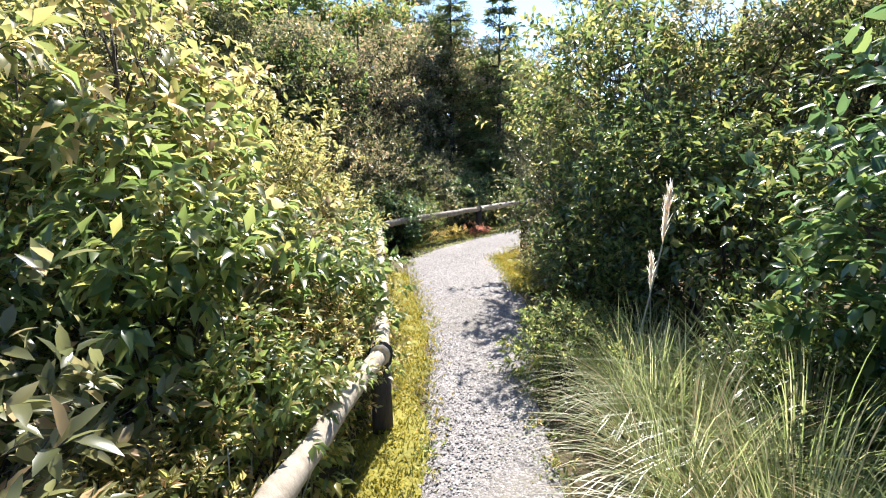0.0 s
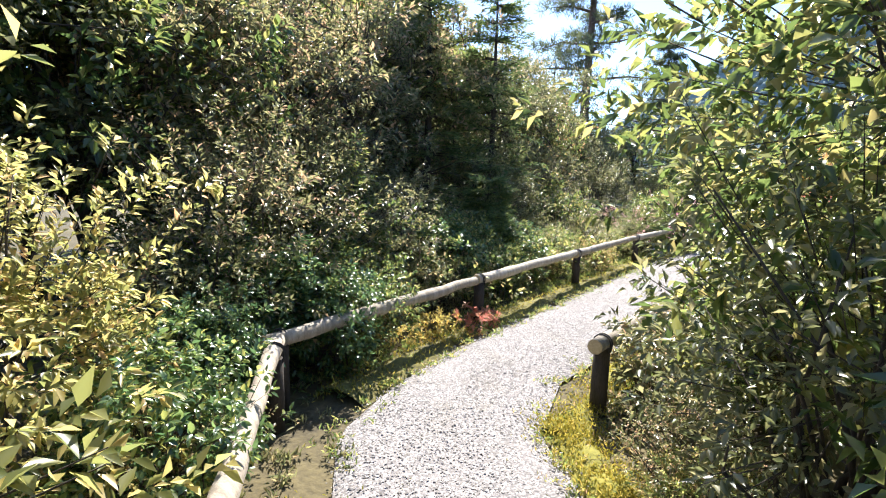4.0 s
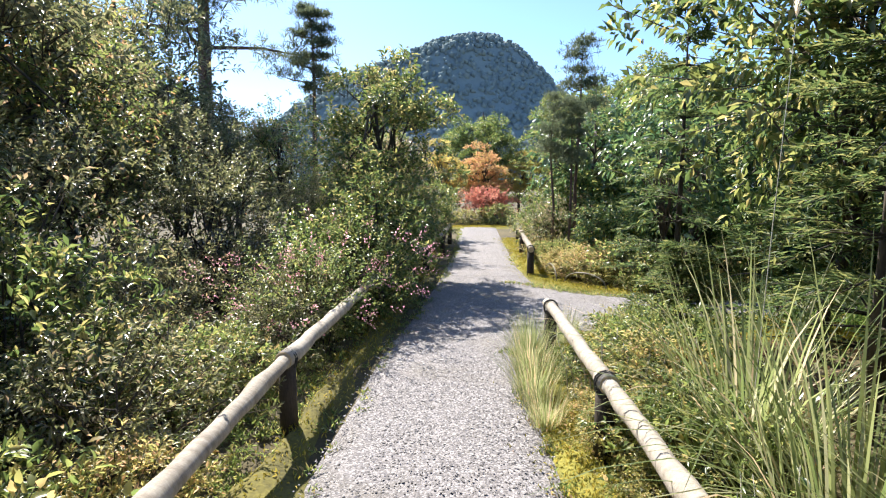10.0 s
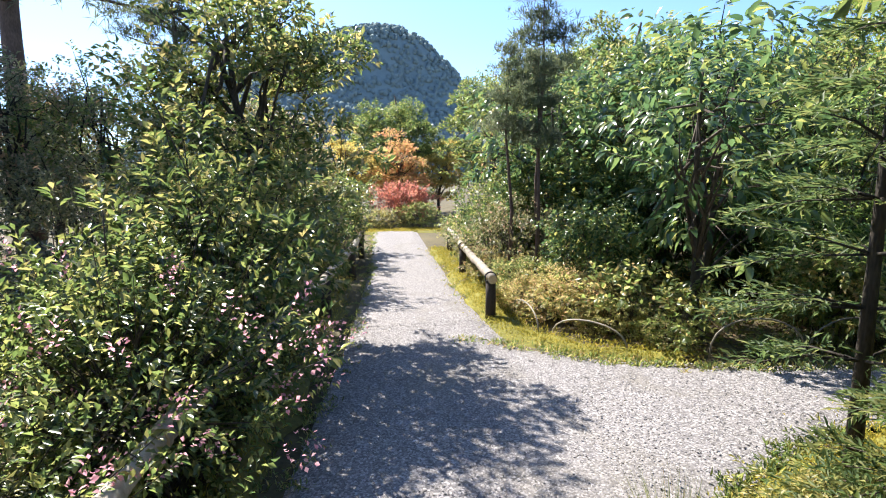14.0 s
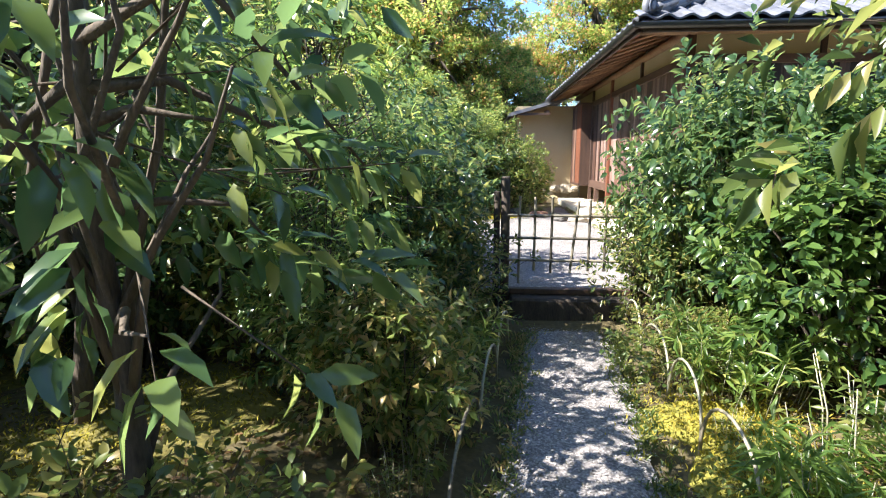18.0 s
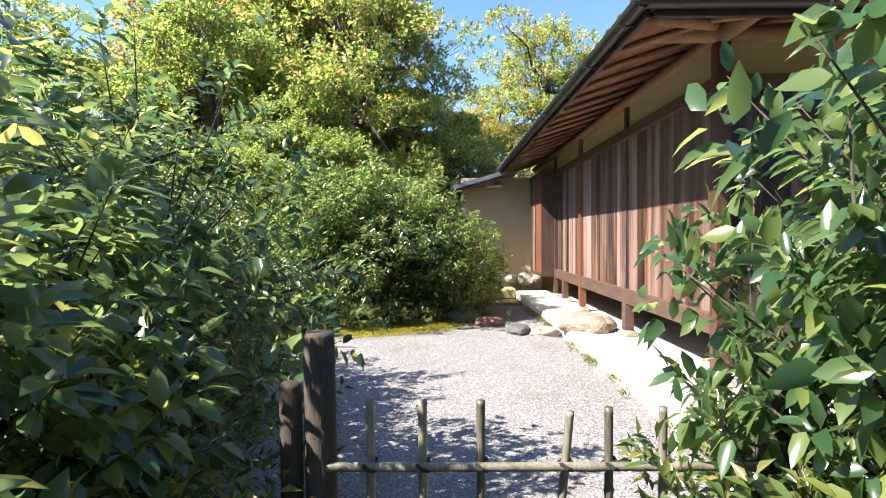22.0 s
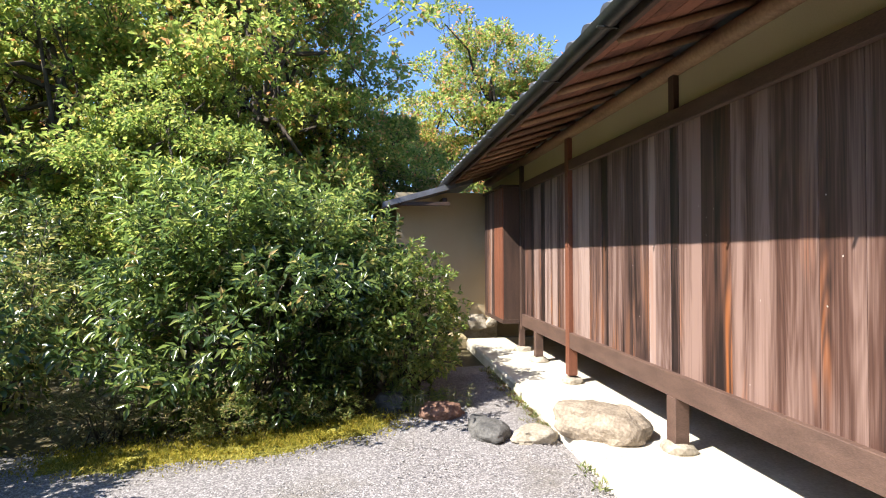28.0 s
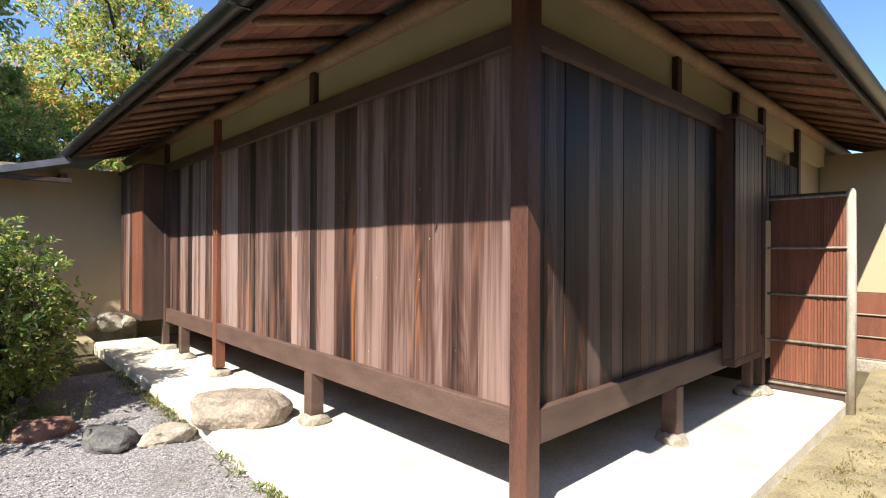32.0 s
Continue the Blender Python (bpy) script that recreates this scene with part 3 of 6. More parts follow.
def pebbles(name, left, right, z, count, size, lo=0.0, hi=1.0, label=""):
    rng = np.random.default_rng(len(name) * 7 + count)
    a, b = lerp_line(left, 300), lerp_line(right, 300)
    i = rng.integers(int(lo * 299), max(int(hi * 299), 1), count)
    k = rng.uniform(0.01, 0.99, count)[:, None]
    p = a[i] + (b[i] - a[i]) * k + rng.normal(0, 0.03, (count, 2))
    octa = np.array([(1, 0, -0.1), (-1, 0, -0.1), (0, 1, -0.1), (0, -1, -0.1), (0.1, 0.05, 0.5)])
    f = np.array([(0, 2, 4), (2, 1, 4), (1, 3, 4), (3, 0, 4)])
    s = size * rng.uniform(0.5, 1.3, (count, 1, 1)) * rng.uniform(0.7, 1.3, (count, 1, 3))
    t = rng.uniform(0, 6.28, count)
    c, sn = np.cos(t), np.sin(t)
    R = np.zeros((count, 3, 3))
    R[:, 0, 0], R[:, 0, 1], R[:, 1, 0], R[:, 1, 1], R[:, 2, 2] = c, -sn, sn, c, 1
    R[:, 0, 2], R[:, 2, 1] = rng.normal(0, 0.3, count), rng.normal(0, 0.3, count)
    v = np.einsum("nij,nkj->nki", R, octa[None] * s) + np.concatenate([p, np.full((count, 1), z)], 1)[:, None]
    ob = arrays(name, v.reshape(-1, 3), (f[None] + (np.arange(count) * 5)[:, None, None]).reshape(-1, 3), M["gravel"])
    return tagged(ob, label or "loose grey gravel stones", "gravel", kind="stuff")


pebbles("path_gravel", PATH_LEFT, PATH_RIGHT, LOW + 0.004, 42000, 0.007, 0.08, 0.72)
pebbles("branch_gravel", BRANCH_LEFT, BRANCH_RIGHT, LOW + 0.008, 9000, 0.007)
pebbles("court_gravel_stones", COURT_LEFT, COURT_RIGHT, 0.004, 30000, 0.007, 0.1, 0.95)


def moss_band(name, line, width, z, seed, label="yellow-green moss along the path edge", mat="moss", dense=420):
    """A low, lumpy cushion of moss along a line."""
    rng = np.random.default_rng(seed)
    P = lerp_line(line, max(8, int(len(line) * 14)))
    V, F = [], []
    for i, p in enumerate(P):
        d = P[min(i + 1, len(P) - 1)] - P[max(i - 1, 0)]
        nrm = np.array([-d[1], d[0]]) / max(np.linalg.norm(d), 1e-6)
        w = width * (0.75 + 0.9 * noise.noise(Vector((p[0] * 2.1, p[1] * 2.1, seed))))
        for j in range(7):
            q = p + nrm * w * (j / 3 - 1)
            h = 0.075 * (1 - (j / 3 - 1) ** 2) * (0.9 + 0.6 * noise.noise(Vector((q[0] * 5, q[1] * 5, seed))))
            V.append((q[0], q[1], z - 0.055 + h))
    for i in range(len(P) - 1):
        for j in range(6):
            F.append((i * 7 + j, i * 7 + j + 1, (i + 1) * 7 + j + 1, (i + 1) * 7 + j))
    base = raw(name, V, F, M[mat], smooth=True)
    tagged(base, label, "moss", kind="structure")
    n = int(len(P) * width * dense)
    k = rng.integers(0, len(P), n)
    pos = np.concatenate([P[k] + rng.normal(0, width * 0.5, (n, 2)), np.full((n, 1), z + 0.01)], 1)
    v, f = leaf_arrays(rng, pos, rng.normal(0, 0.6, (n, 3)) + np.array([0, 0, 1.0]), np.full(n, 0.03), 0.3, 0.2, 2)
    tagged(arrays("moss_tuft", v, f, LEAF["moss"], base), kind="stuff")
    return base


moss_band("moss_strip", [(13.2, -7.1), (11.9, -7.85), (10.55, -8.75), (9.75, -9.45), (8.75, -10.4)], 0.22, LOW, 3)
moss_band("moss_strip", [(7.6, -11.2), (5.5, -11.15), (3.0, -10.85), (0.5, -10.55), (-2.0, -10.1), (-5.5, -9.35), (-9.0, -8.8)], 0.2, LOW, 4, "thin moss and dead leaves under the log rail", "moss_dark", 230)
moss_band("moss_strip", [(8.6, -8.7), (7.7, -9.35), (7.2, -9.75)], 0.2, LOW, 5)
moss_band("moss_strip", [(7.3, -9.75), (6.6, -9.72), (5.0, -9.5), (3.0, -9.2), (1.0, -8.95), (-0.4, -8.72), (-1.0, -8.5)], 0.2, LOW, 6)
moss_band("moss_strip", [(-1.0, -8.4), (-1.35, -7.8), (-1.6, -7.0), (-1.68, -6.2)], 0.16, LOW, 14)
moss_band("moss_strip", [(-3.2, -6.6), (-3.6, -7.2), (-4.3, -7.6), (-5.4, -7.5), (-7.4, -7.2), (-10.4, -6.75)], 0.26, LOW, 7)
moss_band("moss_strip", [(-14.2, -9.0), (-14.6, -7.4), (-14.4, -5.6)], 0.5, LOW, 8)
moss_band("moss_bed", [(-4.5, 2.7), (-4.0, 2.72), (-3.3, 2.8), (-2.6, 3.0), (-2.1, 3.35)], 0.32, 0.025, 9, "bright yellow-green moss under the clipped shrubs")
moss_band("moss_bed", [(-5.5, -6.4), (-5.0, -5.2), (-4.2, -4.3)], 0.7, LOW, 10, "mossy ground under the trees", "moss_dark", 160)
moss_band("moss_bed", [(-1.5, -6.4), (-1.3, -5.4), (-1.35, -4.4)], 0.45, LOW, 12, "bright mossy ground beside the narrow path", "moss", 420)
moss_band("moss_bed", [(-8.0, -6.3), (-7.0, -5.0), (-6.0, -3.8)], 0.8, LOW, 13, "mossy ground under the trees", "moss_dark", 160)

# ---- log rails along the path ----
def rail_fence(pts, posts, z=LOW + 0.43, label="low rail of a weathered peeled log tied to dark wooden posts", radius=0.048):
    rng = np.random.default_rng(int(abs(pts[0][0] * 100)))
    root = empty("rail_fence", Matrix.Translation((pts[0][0], pts[0][1], LOW)), label, "rail", "log rails along the path")
    off = Vector((-pts[0][0], -pts[0][1], -LOW))
    for a, b in zip(pts[:-1], pts[1:]):
        A, B = Vector((*a, z)) + off, Vector((*b, z)) + off
        n = max(6, int((B - A).length / 0.16))
        ext = (B - A).normalized() * 0.06
        A, B = A - ext, B + ext
        line = []
        for i in range(n + 1):
            t = i / n
            wob = Vector((0, rng.normal(0, 0.004), rng.normal(0, 0.004)))
            knot = 0.007 if rng.random() < 0.16 else 0.0
            line.append((A.lerp(B, t) + wob, radius * (1.08 - 0.16 * t) + knot + rng.normal(0, 0.0012)))
        log = raw("rail", *tubes([line], 10), M["log"], root, smooth=True)
        for q, r in (line[0], line[-1]):
            w = (B - A).normalized() * (0.004 if q is line[-1][0] else -0.004)
            raw("log_end", *tubes([[(q, r * 0.96), (q + w, r * 0.9)]], 10), M["log_end"], log)
    for x, y in posts:
        P = Vector((x, y, 0)) + Vector((off.x, off.y, 0))
        tube("post", [(P + Vector((0, 0, -0.12)), 0.058), (P + Vector((0.003, 0, 0.2)), 0.056), (P + Vector((0, 0, z - LOW - radius * 0.8)), 0.054)], M["post"], root, sides=10)
        for dx in (-0.012, 0.012):
            d = Vector((pts[-1][0] - pts[0][0], pts[-1][1] - pts[0][1], 0)).normalized()
            s = d.cross(Vector((0, 0, 1)))
            c = P + Vector((0, 0, z - LOW)) + d * dx
            ring = [(c + s * math.cos(t) * 0.060 + Vector((0, 0, math.sin(t) * (0.056 if math.sin(t) > 0 else 0.10))), 0.006) for t in np.linspace(0, 2 * math.pi, 13)]
            raw("binding", *tubes([ring], 5), M["rope"], root, "black palm-rope binding")
    return root


rail_fence([(14.1, -6.95), (11.6, -8.14), (9.79, -9.73), (8.02, -11.33)], [(13.9, -7.05), (11.6, -8.14), (9.79, -9.73), (8.13, -11.22)])
rail_fence([(8.0, -11.38), (5.45, -11.22), (2.95, -10.94), (0.35, -10.62), (-2.0, -10.22), (-5.36, -9.38), (-7.6, -8.87), (-9.9, -8.45)],
           [(7.92, -11.4), (5.45, -11.22), (2.95, -10.94), (0.35, -10.62), (-2.4, -10.12), (-5.36, -9.38), (-7.6, -8.87), (-9.8, -8.47)])
rail_fence([(6.86, -9.66), (5.0, -9.38), (3.08, -9.09), (0.9, -8.81), (-0.95, -8.56)], [(6.8, -9.65), (5.0, -9.38), (3.08, -9.09), (0.9, -8.81), (-0.85, -8.575)])
rail_fence([(-4.8, -7.68), (-7.4, -7.17), (-10.1, -6.6)], [(-4.86, -7.67), (-7.4, -7.17), (-10.0, -6.62)], label="low rail of a pale split log on dark wooden posts")

# ---- bamboo gate ----
GATE_Y = -2.78


def bamboo(line, mat, parent, name="bamboo_pole", joint=0.16, sides=8):
    """A cane with swollen joints."""
    out = []
    (a, r0), (b, r1) = line
    A, B = Vector(a), Vector(b)
    n = max(2, int((B - A).length / joint))
    for i in range(n):
        for k, s in ((0.0, 1.14), (0.07, 0.97), (0.93, 0.97)):
            t = (i + k) / n
            out.append((A.lerp(B, t), (r0 + (r1 - r0) * t) * s))
    out.append((B, r1))
    return raw(name, *tubes([out], sides), mat, parent, smooth=True)


gate = empty("garden_gate", Matrix.Translation((-1.93, GATE_Y, 0)), "low open-lattice bamboo garden gate tied with black cord, closed", "gate")
for x, lean, foot, top in ((-0.45, 0.0, 0.1, 0.89), (-0.315, 0.0, 0.22, 0.88), (-0.165, 0.0, 0.2, 0.88), (0.035, 0.03, 0.2, 0.85), (0.165, 0.0, 0.22, 0.86), (0.305, 0.0, 0.22, 0.86), (0.47, 0.0, 0.2, 0.88)):
    bamboo([((x - lean, 0, foot), 0.012), ((x + lean, 0, top), 0.012)], M["bamboo_dark"], gate, "bamboo_upright")
    for zz in (0.32, 0.52, 0.72):
        ring = [(Vector((x + lean * (zz - 0.52) * 2.4 + 0.019 * math.cos(t), -0.014 + 0.03 * math.sin(t), zz + 0.008 * math.sin(2 * t))), 0.005) for t in np.linspace(0, 2 * math.pi, 9)]
        raw("knot", *tubes([ring], 4), M["rope"], gate)
for zz in (0.32, 0.52, 0.72):
    bamboo([((-0.56, -0.024, zz), 0.013), ((0.56, -0.024, zz - 0.006), 0.012)], M["bamboo_dark"], gate, "bamboo_crosspiece", 0.22)
for x, h, r in ((-2.51, 1.06, 0.042), (-2.585, 0.93, 0.03), (-1.345, 0.92, 0.04), (-1.245, 0.84, 0.038)):
    p = tube("gate_post", [((x, GATE_Y, LOW - 0.05), r), ((x + 0.004, GATE_Y, h * 0.5), r * 0.98), ((x, GATE_Y, h - 0.01), r * 0.95), ((x, GATE_Y, h), r * 0.8)], M["post"], sides=12)
    tagged(p, "dark charred wooden gate post", "gate post", "gate posts")
step = box("gate_step", -2.46, -2.98, LOW - 0.05, -1.40, -2.62, 0.006, M["post"], bevel=0.02)
tagged(step, "dark timber-edged step under the bamboo gate", "step")
thresh = box("gate_threshold", -2.46, -2.83, 0.012, -1.39, -2.75, 0.06, M["wood_dark"])
tagged(thresh, "dark wooden threshold bar of the gate", "threshold")

# split-bamboo hoops edging the narrow path
def hoop(x, y, dx, dy, h=0.34, mat="bamboo_pale"):
    pts = []
    for t in np.linspace(0, math.pi, 13):
        k = (1 - math.cos(t)) / 2
        pts.append((Vector((dx * k, dy * k, h * math.sin(t) ** 0.7)), 0.0085))
    ob = raw("edging_hoop", *tubes([pts], 5), M[mat], smooth=True)
    ob.matrix_basis = Matrix.Translation((x, y, LOW - 0.02))
    tagged(ob, "pale split-bamboo hoop edging the narrow path", "edging hoop", "bamboo hoops along the narrow path")


for line in ([(-2.5, -3.45), (-2.61, -4.15), (-2.72, -4.9), (-2.84, -5.7), (-3.12, -6.4)], [(-1.5, -3.1), (-1.55, -3.72), (-1.57, -4.35), (-1.62, -4.95), (-1.66, -5.6)]):
    for (x0, y0), (x1, y1) in zip(line[:-1], line[1:]):
        hoop(x1, y1, x0 - x1, y0 - y1, 0.36, "bamboo_pale" if y1 > -5 else "bamboo_dark")
hoop(-4.14, -7.45, -0.78, 0.06, 0.24, "bamboo_dark")
hoop(-3.45, -6.95, -0.6, -0.4, 0.22, "bamboo_dark")


def edge_weeds(name, line, n, z, spread, seed, label, leaf="grass", size=0.07):
    """Short grass and small weeds along an edge."""
    rng = np.random.default_rng(seed)
    P = lerp_line(line, 400)
    hub = P[rng.integers(0, 400, n // 14)] + rng.normal(0, spread, (n // 14, 2))
    pos = np.repeat(hub, 14, 0) + rng.normal(0, 0.025, (n // 14 * 14, 2))
    m = len(pos)
    way = rng.normal(0, 0.5, (m, 3)) + np.array([0, 0, 0.9])
    v, f = leaf_arrays(rng, np.concatenate([pos, np.full((m, 1), z)], 1), way, np.full(m, size), 0.22, 0.3, 2)
    return tagged(arrays(name, v, f, LEAF[leaf]), label, "weeds", kind="stuff")


edge_weeds("edge_weed", PATH_LEFT[1:], 5200, LOW - 0.015, 0.06, 21, "small weeds and grass at the edge of the gravel path", "light", 0.04)
edge_weeds("edge_weed", PATH_RIGHT[1:12], 4200, LOW - 0.015, 0.06, 22, "small weeds and grass at the edge of the gravel path", "light", 0.04)
edge_weeds("edge_weed", [(7.6, -11.3), (5.5, -11.35), (3.0, -11.1), (0.5, -10.8), (-2.0, -10.4), (-5.5, -9.6), (-9.0, -9.0)], 9000, LOW - 0.03, 0.16, 23, "low weeds under the log rail", "light", 0.045)
edge_weeds("edge_weed", [(6.8, -9.4), (5.0, -9.1), (3.0, -8.85), (0.6, -8.6), (-0.8, -8.4)], 8000, LOW - 0.03, 0.14, 24, "low weeds under the log rail", "light", 0.045)
edge_weeds("edge_weed", BRANCH_LEFT, 3500, LOW - 0.02, 0.05, 25, "small weeds at the edge of the narrow path", "light", 0.05)
edge_weeds("edge_weed", BRANCH_RIGHT, 3500, LOW - 0.02, 0.05, 26, "small weeds at the edge of the narrow path", "light", 0.05)
edge_weeds("edge_weed", [(-0.66, -0.6), (-0.65, 2.5), (-0.66, 5.4)], 500, -0.005, 0.03, 27, "sparse grass at the edge of the plinth", "grass", 0.06)
edge_weeds("edge_weed", [(-0.66, 2.9), (-0.66, 5.2)], 1500, 0.0, 0.05, 29, "moss and dead leaves in the joint along the plinth", "litter", 0.03)
edge_weeds("edge_weed", [(-0.6, -0.8), (1.5, -0.95), (4.6, -0.95), (7.4, -0.9)], 5000, 0.03, 0.12, 28, "dry grass and moss beside the plinth", "straw", 0.024)
for k, (line, n) in enumerate([
        ([(14.0, -7.2), (11.6, -8.3), (9.7, -9.95), (8.0, -11.5)], 5000), ([(7.6, -11.5), (5.5, -11.45), (3.0, -11.2), (0.5, -10.9), (-2.0, -10.5), (-5.5, -9.7), (-9.0, -9.1)], 9000),
        ([(7.4, -9.5), (6.6, -9.45), (5.0, -9.2), (3.0, -8.95), (0.6, -8.7), (-1.2, -8.2)], 7000), ([(-4.6, -7.3), (-7.4, -6.9), (-10.4, -6.4)], 4000)]):
    edge_weeds("edge_weed", line, n, LOW - 0.04, 0.26, 41 + k, "low weeds and seedlings on the soil under the log rail", "light" if k % 2 else "olive", 0.055)

# ---- house ----
house = empty("house", Matrix.Translation((0, 0, 0)), "single-storey wooden garden house with closed board shutters and tiled eaves", "house")
SILL0, SILL1, LINT0, LINT1, BEAM0, BEAM1 = 0.50, 0.67, 2.44, 2.55, 2.79, 2.93
plinth = box("house_plinth", -0.62, -0.63, -0.06, 3.95, 7.2, 0.115, M["plinth"], bevel=0.025)
tagged(plinth, "sunlit pale lime-concrete plinth around the house", "plinth", kind="structure")


def board_wall(axis, a0, a1, seed, face):
    """Vertical boards of random width between the sill and the lintel. axis 'y': the west wall, 'x': the south wall."""
    rng = random.Random(seed)
    a = a0
    while a < a1 - 0.02:
        wide = axis == "y" and a < 2.0
        w = min(rng.uniform(0.24, 0.33) if wide else rng.choice((0.08, 0.10, 0.13, 0.16, 0.20)), a1 - a)
        if a1 - a - w < 0.05:
            w = a1 - a
        d = rng.uniform(0.0, 0.006)
        if axis == "y":
            bm = box_bm(face - d, a + 0.001, SILL1 - 0.02, face + 0.02, a + w - 0.001, LINT0 + 0.02, 0.0025)
        else:
            bm = box_bm(a + 0.001, face - d, SILL1 - 0.02, a + w - 0.001, face + 0.02, LINT0 + 0.02, 0.0025)
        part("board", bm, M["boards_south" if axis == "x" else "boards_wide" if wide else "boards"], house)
        a += w


P2, P3 = 4.05, 5.86
board_wall("y", 0.05, P2 - 0.05, 4, 0.0)
board_wall("y", P2 + 0.05, P3 - 0.02, 9, 0.0)
board_wall("x", 0.05, 2.46, 15, 0.0)
# posts
box("post", -0.053, -0.053, 0.17, 0.053, 0.053, 2.80, M["post_red"], house, "dark reddish corner post")
box("post", -0.05, P2 - 0.05, 0.2, 0.05, P2 + 0.05, 2.80, M["wood_red"], house, "reddish-brown post")
box("post", -0.05, P3 - 0.04, 0.44, 0.05, P3 + 0.04, 2.80, M["wood_dark"], house)
for x in (3.55, 4.8):
    box("post", x - 0.045, -0.045, 0.2, x + 0.045, 0.045, 2.80, M["wood_dark"], house)
for y in (2.03,):
    box("strut", -0.042, y - 0.035, LINT1, 0.03, y + 0.035, BEAM0 + 0.01, M["wood_dark"], house)
box("strut", 1.63, -0.042, LINT1, 1.70, 0.03, BEAM0 + 0.01, M["wood_dark"], house)
box("strut", 2.82, -0.042, LINT1, 2.88, 0.03, BEAM0 + 0.01, M["wood_dark"], house)
# sills and lintels
box("sill_beam", -0.045, 0.054, SILL0, 0.06, P2 - 0.052, SILL1, M["wood_beam"], house)
box("sill_beam", -0.042, P2 + 0.052, SILL0, 0.06, P3 - 0.042, SILL1, M["wood_beam"], house)
box("sill_beam", 0.054, -0.045, SILL0, 3.50, 0.06, SILL1, M["wood_beam"], house)
box("lintel", -0.045, 0.054, LINT0, 0.05, P2 - 0.052, LINT1, M["wood_beam"], house)
box("lintel", -0.042, P2 + 0.052, LINT0, 0.05, P3 - 0.042, LINT1, M["wood_beam"], house)
box("lintel", 0.054, -0.045, LINT0, 3.50, 0.05, LINT1, M["wood_beam"], house)
# plaster bands, wall plates
box("plaster_band", 0.0, 0.053, LINT1, 0.08, 7.9, BEAM0 + 0.02, M["plaster_band"], house, "ochre plaster band above the lintel", 0)
box("plaster_band", 0.053, 0.0, LINT1, 6.2, 0.08, BEAM0 + 0.02, M["plaster_band"], house, "ochre plaster band above the lintel", 0)
tube("wall_plate", [((0, -0.55, 2.86), 0.07), ((0, 3, 2.862), 0.068), ((0, 8.2, 2.86), 0.066)], M["wood_light"], house, "pale round log wall plate", 12)
tube("wall_plate", [((-0.55, 0, 2.875), 0.07), ((3, 0, 2.872), 0.068), ((7.6, 0, 2.875), 0.066)], M["wood_light"], house, "pale round log wall plate", 12)
# floor, inner walls and back, closing the house
box("wall_inner", 0.075, 0.075, 0.55, 0.12, 7.9, 2.9, M["plaster"], house, bevel=0)
box("wall_inner", 0.125, 0.085, 0.55, 7.4, 0.13, 2.9, M["plaster"], house, bevel=0)
box("wall_back", 0.13, 8.0, 0.0, 7.4, 8.1, 2.9, M["plaster"], house, bevel=0)
box("wall_back", 7.42, 0.13, 0.0, 7.5, 8.1, 2.9, M["plaster"], house, bevel=0)
box("floor_deck", 0.13, 0.14, 0.50, 7.4, 7.95, 0.56, M["wood_dark"], house, bevel=0)
# short legs on stones under the sill
def leg(x, y, w=0.055, top=None):
    box("leg", x - w, y - w, 0.17, x + w, y + w, top or SILL0 + 0.004, M["wood_beam"], house)


leg(0.0, 2.04), leg(0.0, 5.2, 0.05), leg(0.0, 5.98, 0.04), leg(1.66, 0.0), leg(3.4, 0.05, 0.04)


def rock(name, x, y, z, sx, sy, sz, mat, seed, label, category="rock", sub=3, flat=0.75, group=""):
    rng = Vector((seed * 3.1, seed * 1.7, seed))
    bm = bmesh.new()
    bmesh.ops.create_icosphere(bm, subdivisions=sub, radius=1)
    for v in bm.verts:
        n1, n2 = noise.noise(v.co * 1.1 + rng), noise.noise(v.co * 3.2 + rng)
        cell = noise.cell(v.co * 1.6 + rng) * 0.12
        v.co *= 1 + 0.28 * n1 + 0.10 * n2 + cell * 0.5
        if v.co.z > flat:
            v.co.z = flat + (v.co.z - flat) * 0.25
        v.co = Vector((v.co.x * sx, v.co.y * sy, v.co.z * sz))
    ob = part(name, bm, M[mat], smooth=False)
    ob.matrix_basis = pose(x, y, z, 0, 0, seed * 47)
    return tagged(ob, label, category, group)


for x, y in ((0, 0), (0, P2), (0, 2.04), (1.66, 0), (0, 5.2), (0, 5.98), (3.4, 0.05), (3.55, 0)):
    rock("footing_stone", x, y, 0.13, 0.13, 0.12, 0.07, "stone_pale", x * 2 + y + 1.3, "rough pale footing stone under a post", "footing stone", 2, group="footing stones")
rock("boulder", -0.36, 2.5, 0.17, 0.29, 0.34, 0.20, "boulder", 5, "large brownish flat-topped stepping boulder on the plinth", "boulder", 4, 0.7)
rock("stepping_stone", -1.2, 2.92, 0.02, 0.26, 0.17, 0.12, "stone_dark", 2, "dark grey layered garden stone in the gravel", "stone", 4)
rock("stepping_stone", -0.84, 2.72, 0.02, 0.20, 0.13, 0.10, "stone_pale", 8, "pale cream garden stone in the gravel", "stone", 4)
rock("stepping_stone", -1.55, 3.45, 0.03, 0.22, 0.15, 0.12, "stone_red", 4, "reddish-brown garden stone beside the shrubs", "stone", 4)
rock("stepping_stone", -1.95, 3.75, 0.05, 0.2, 0.15, 0.14, "stone_dark", 7, "dark grey garden stone under the shrubs", "stone", 3)

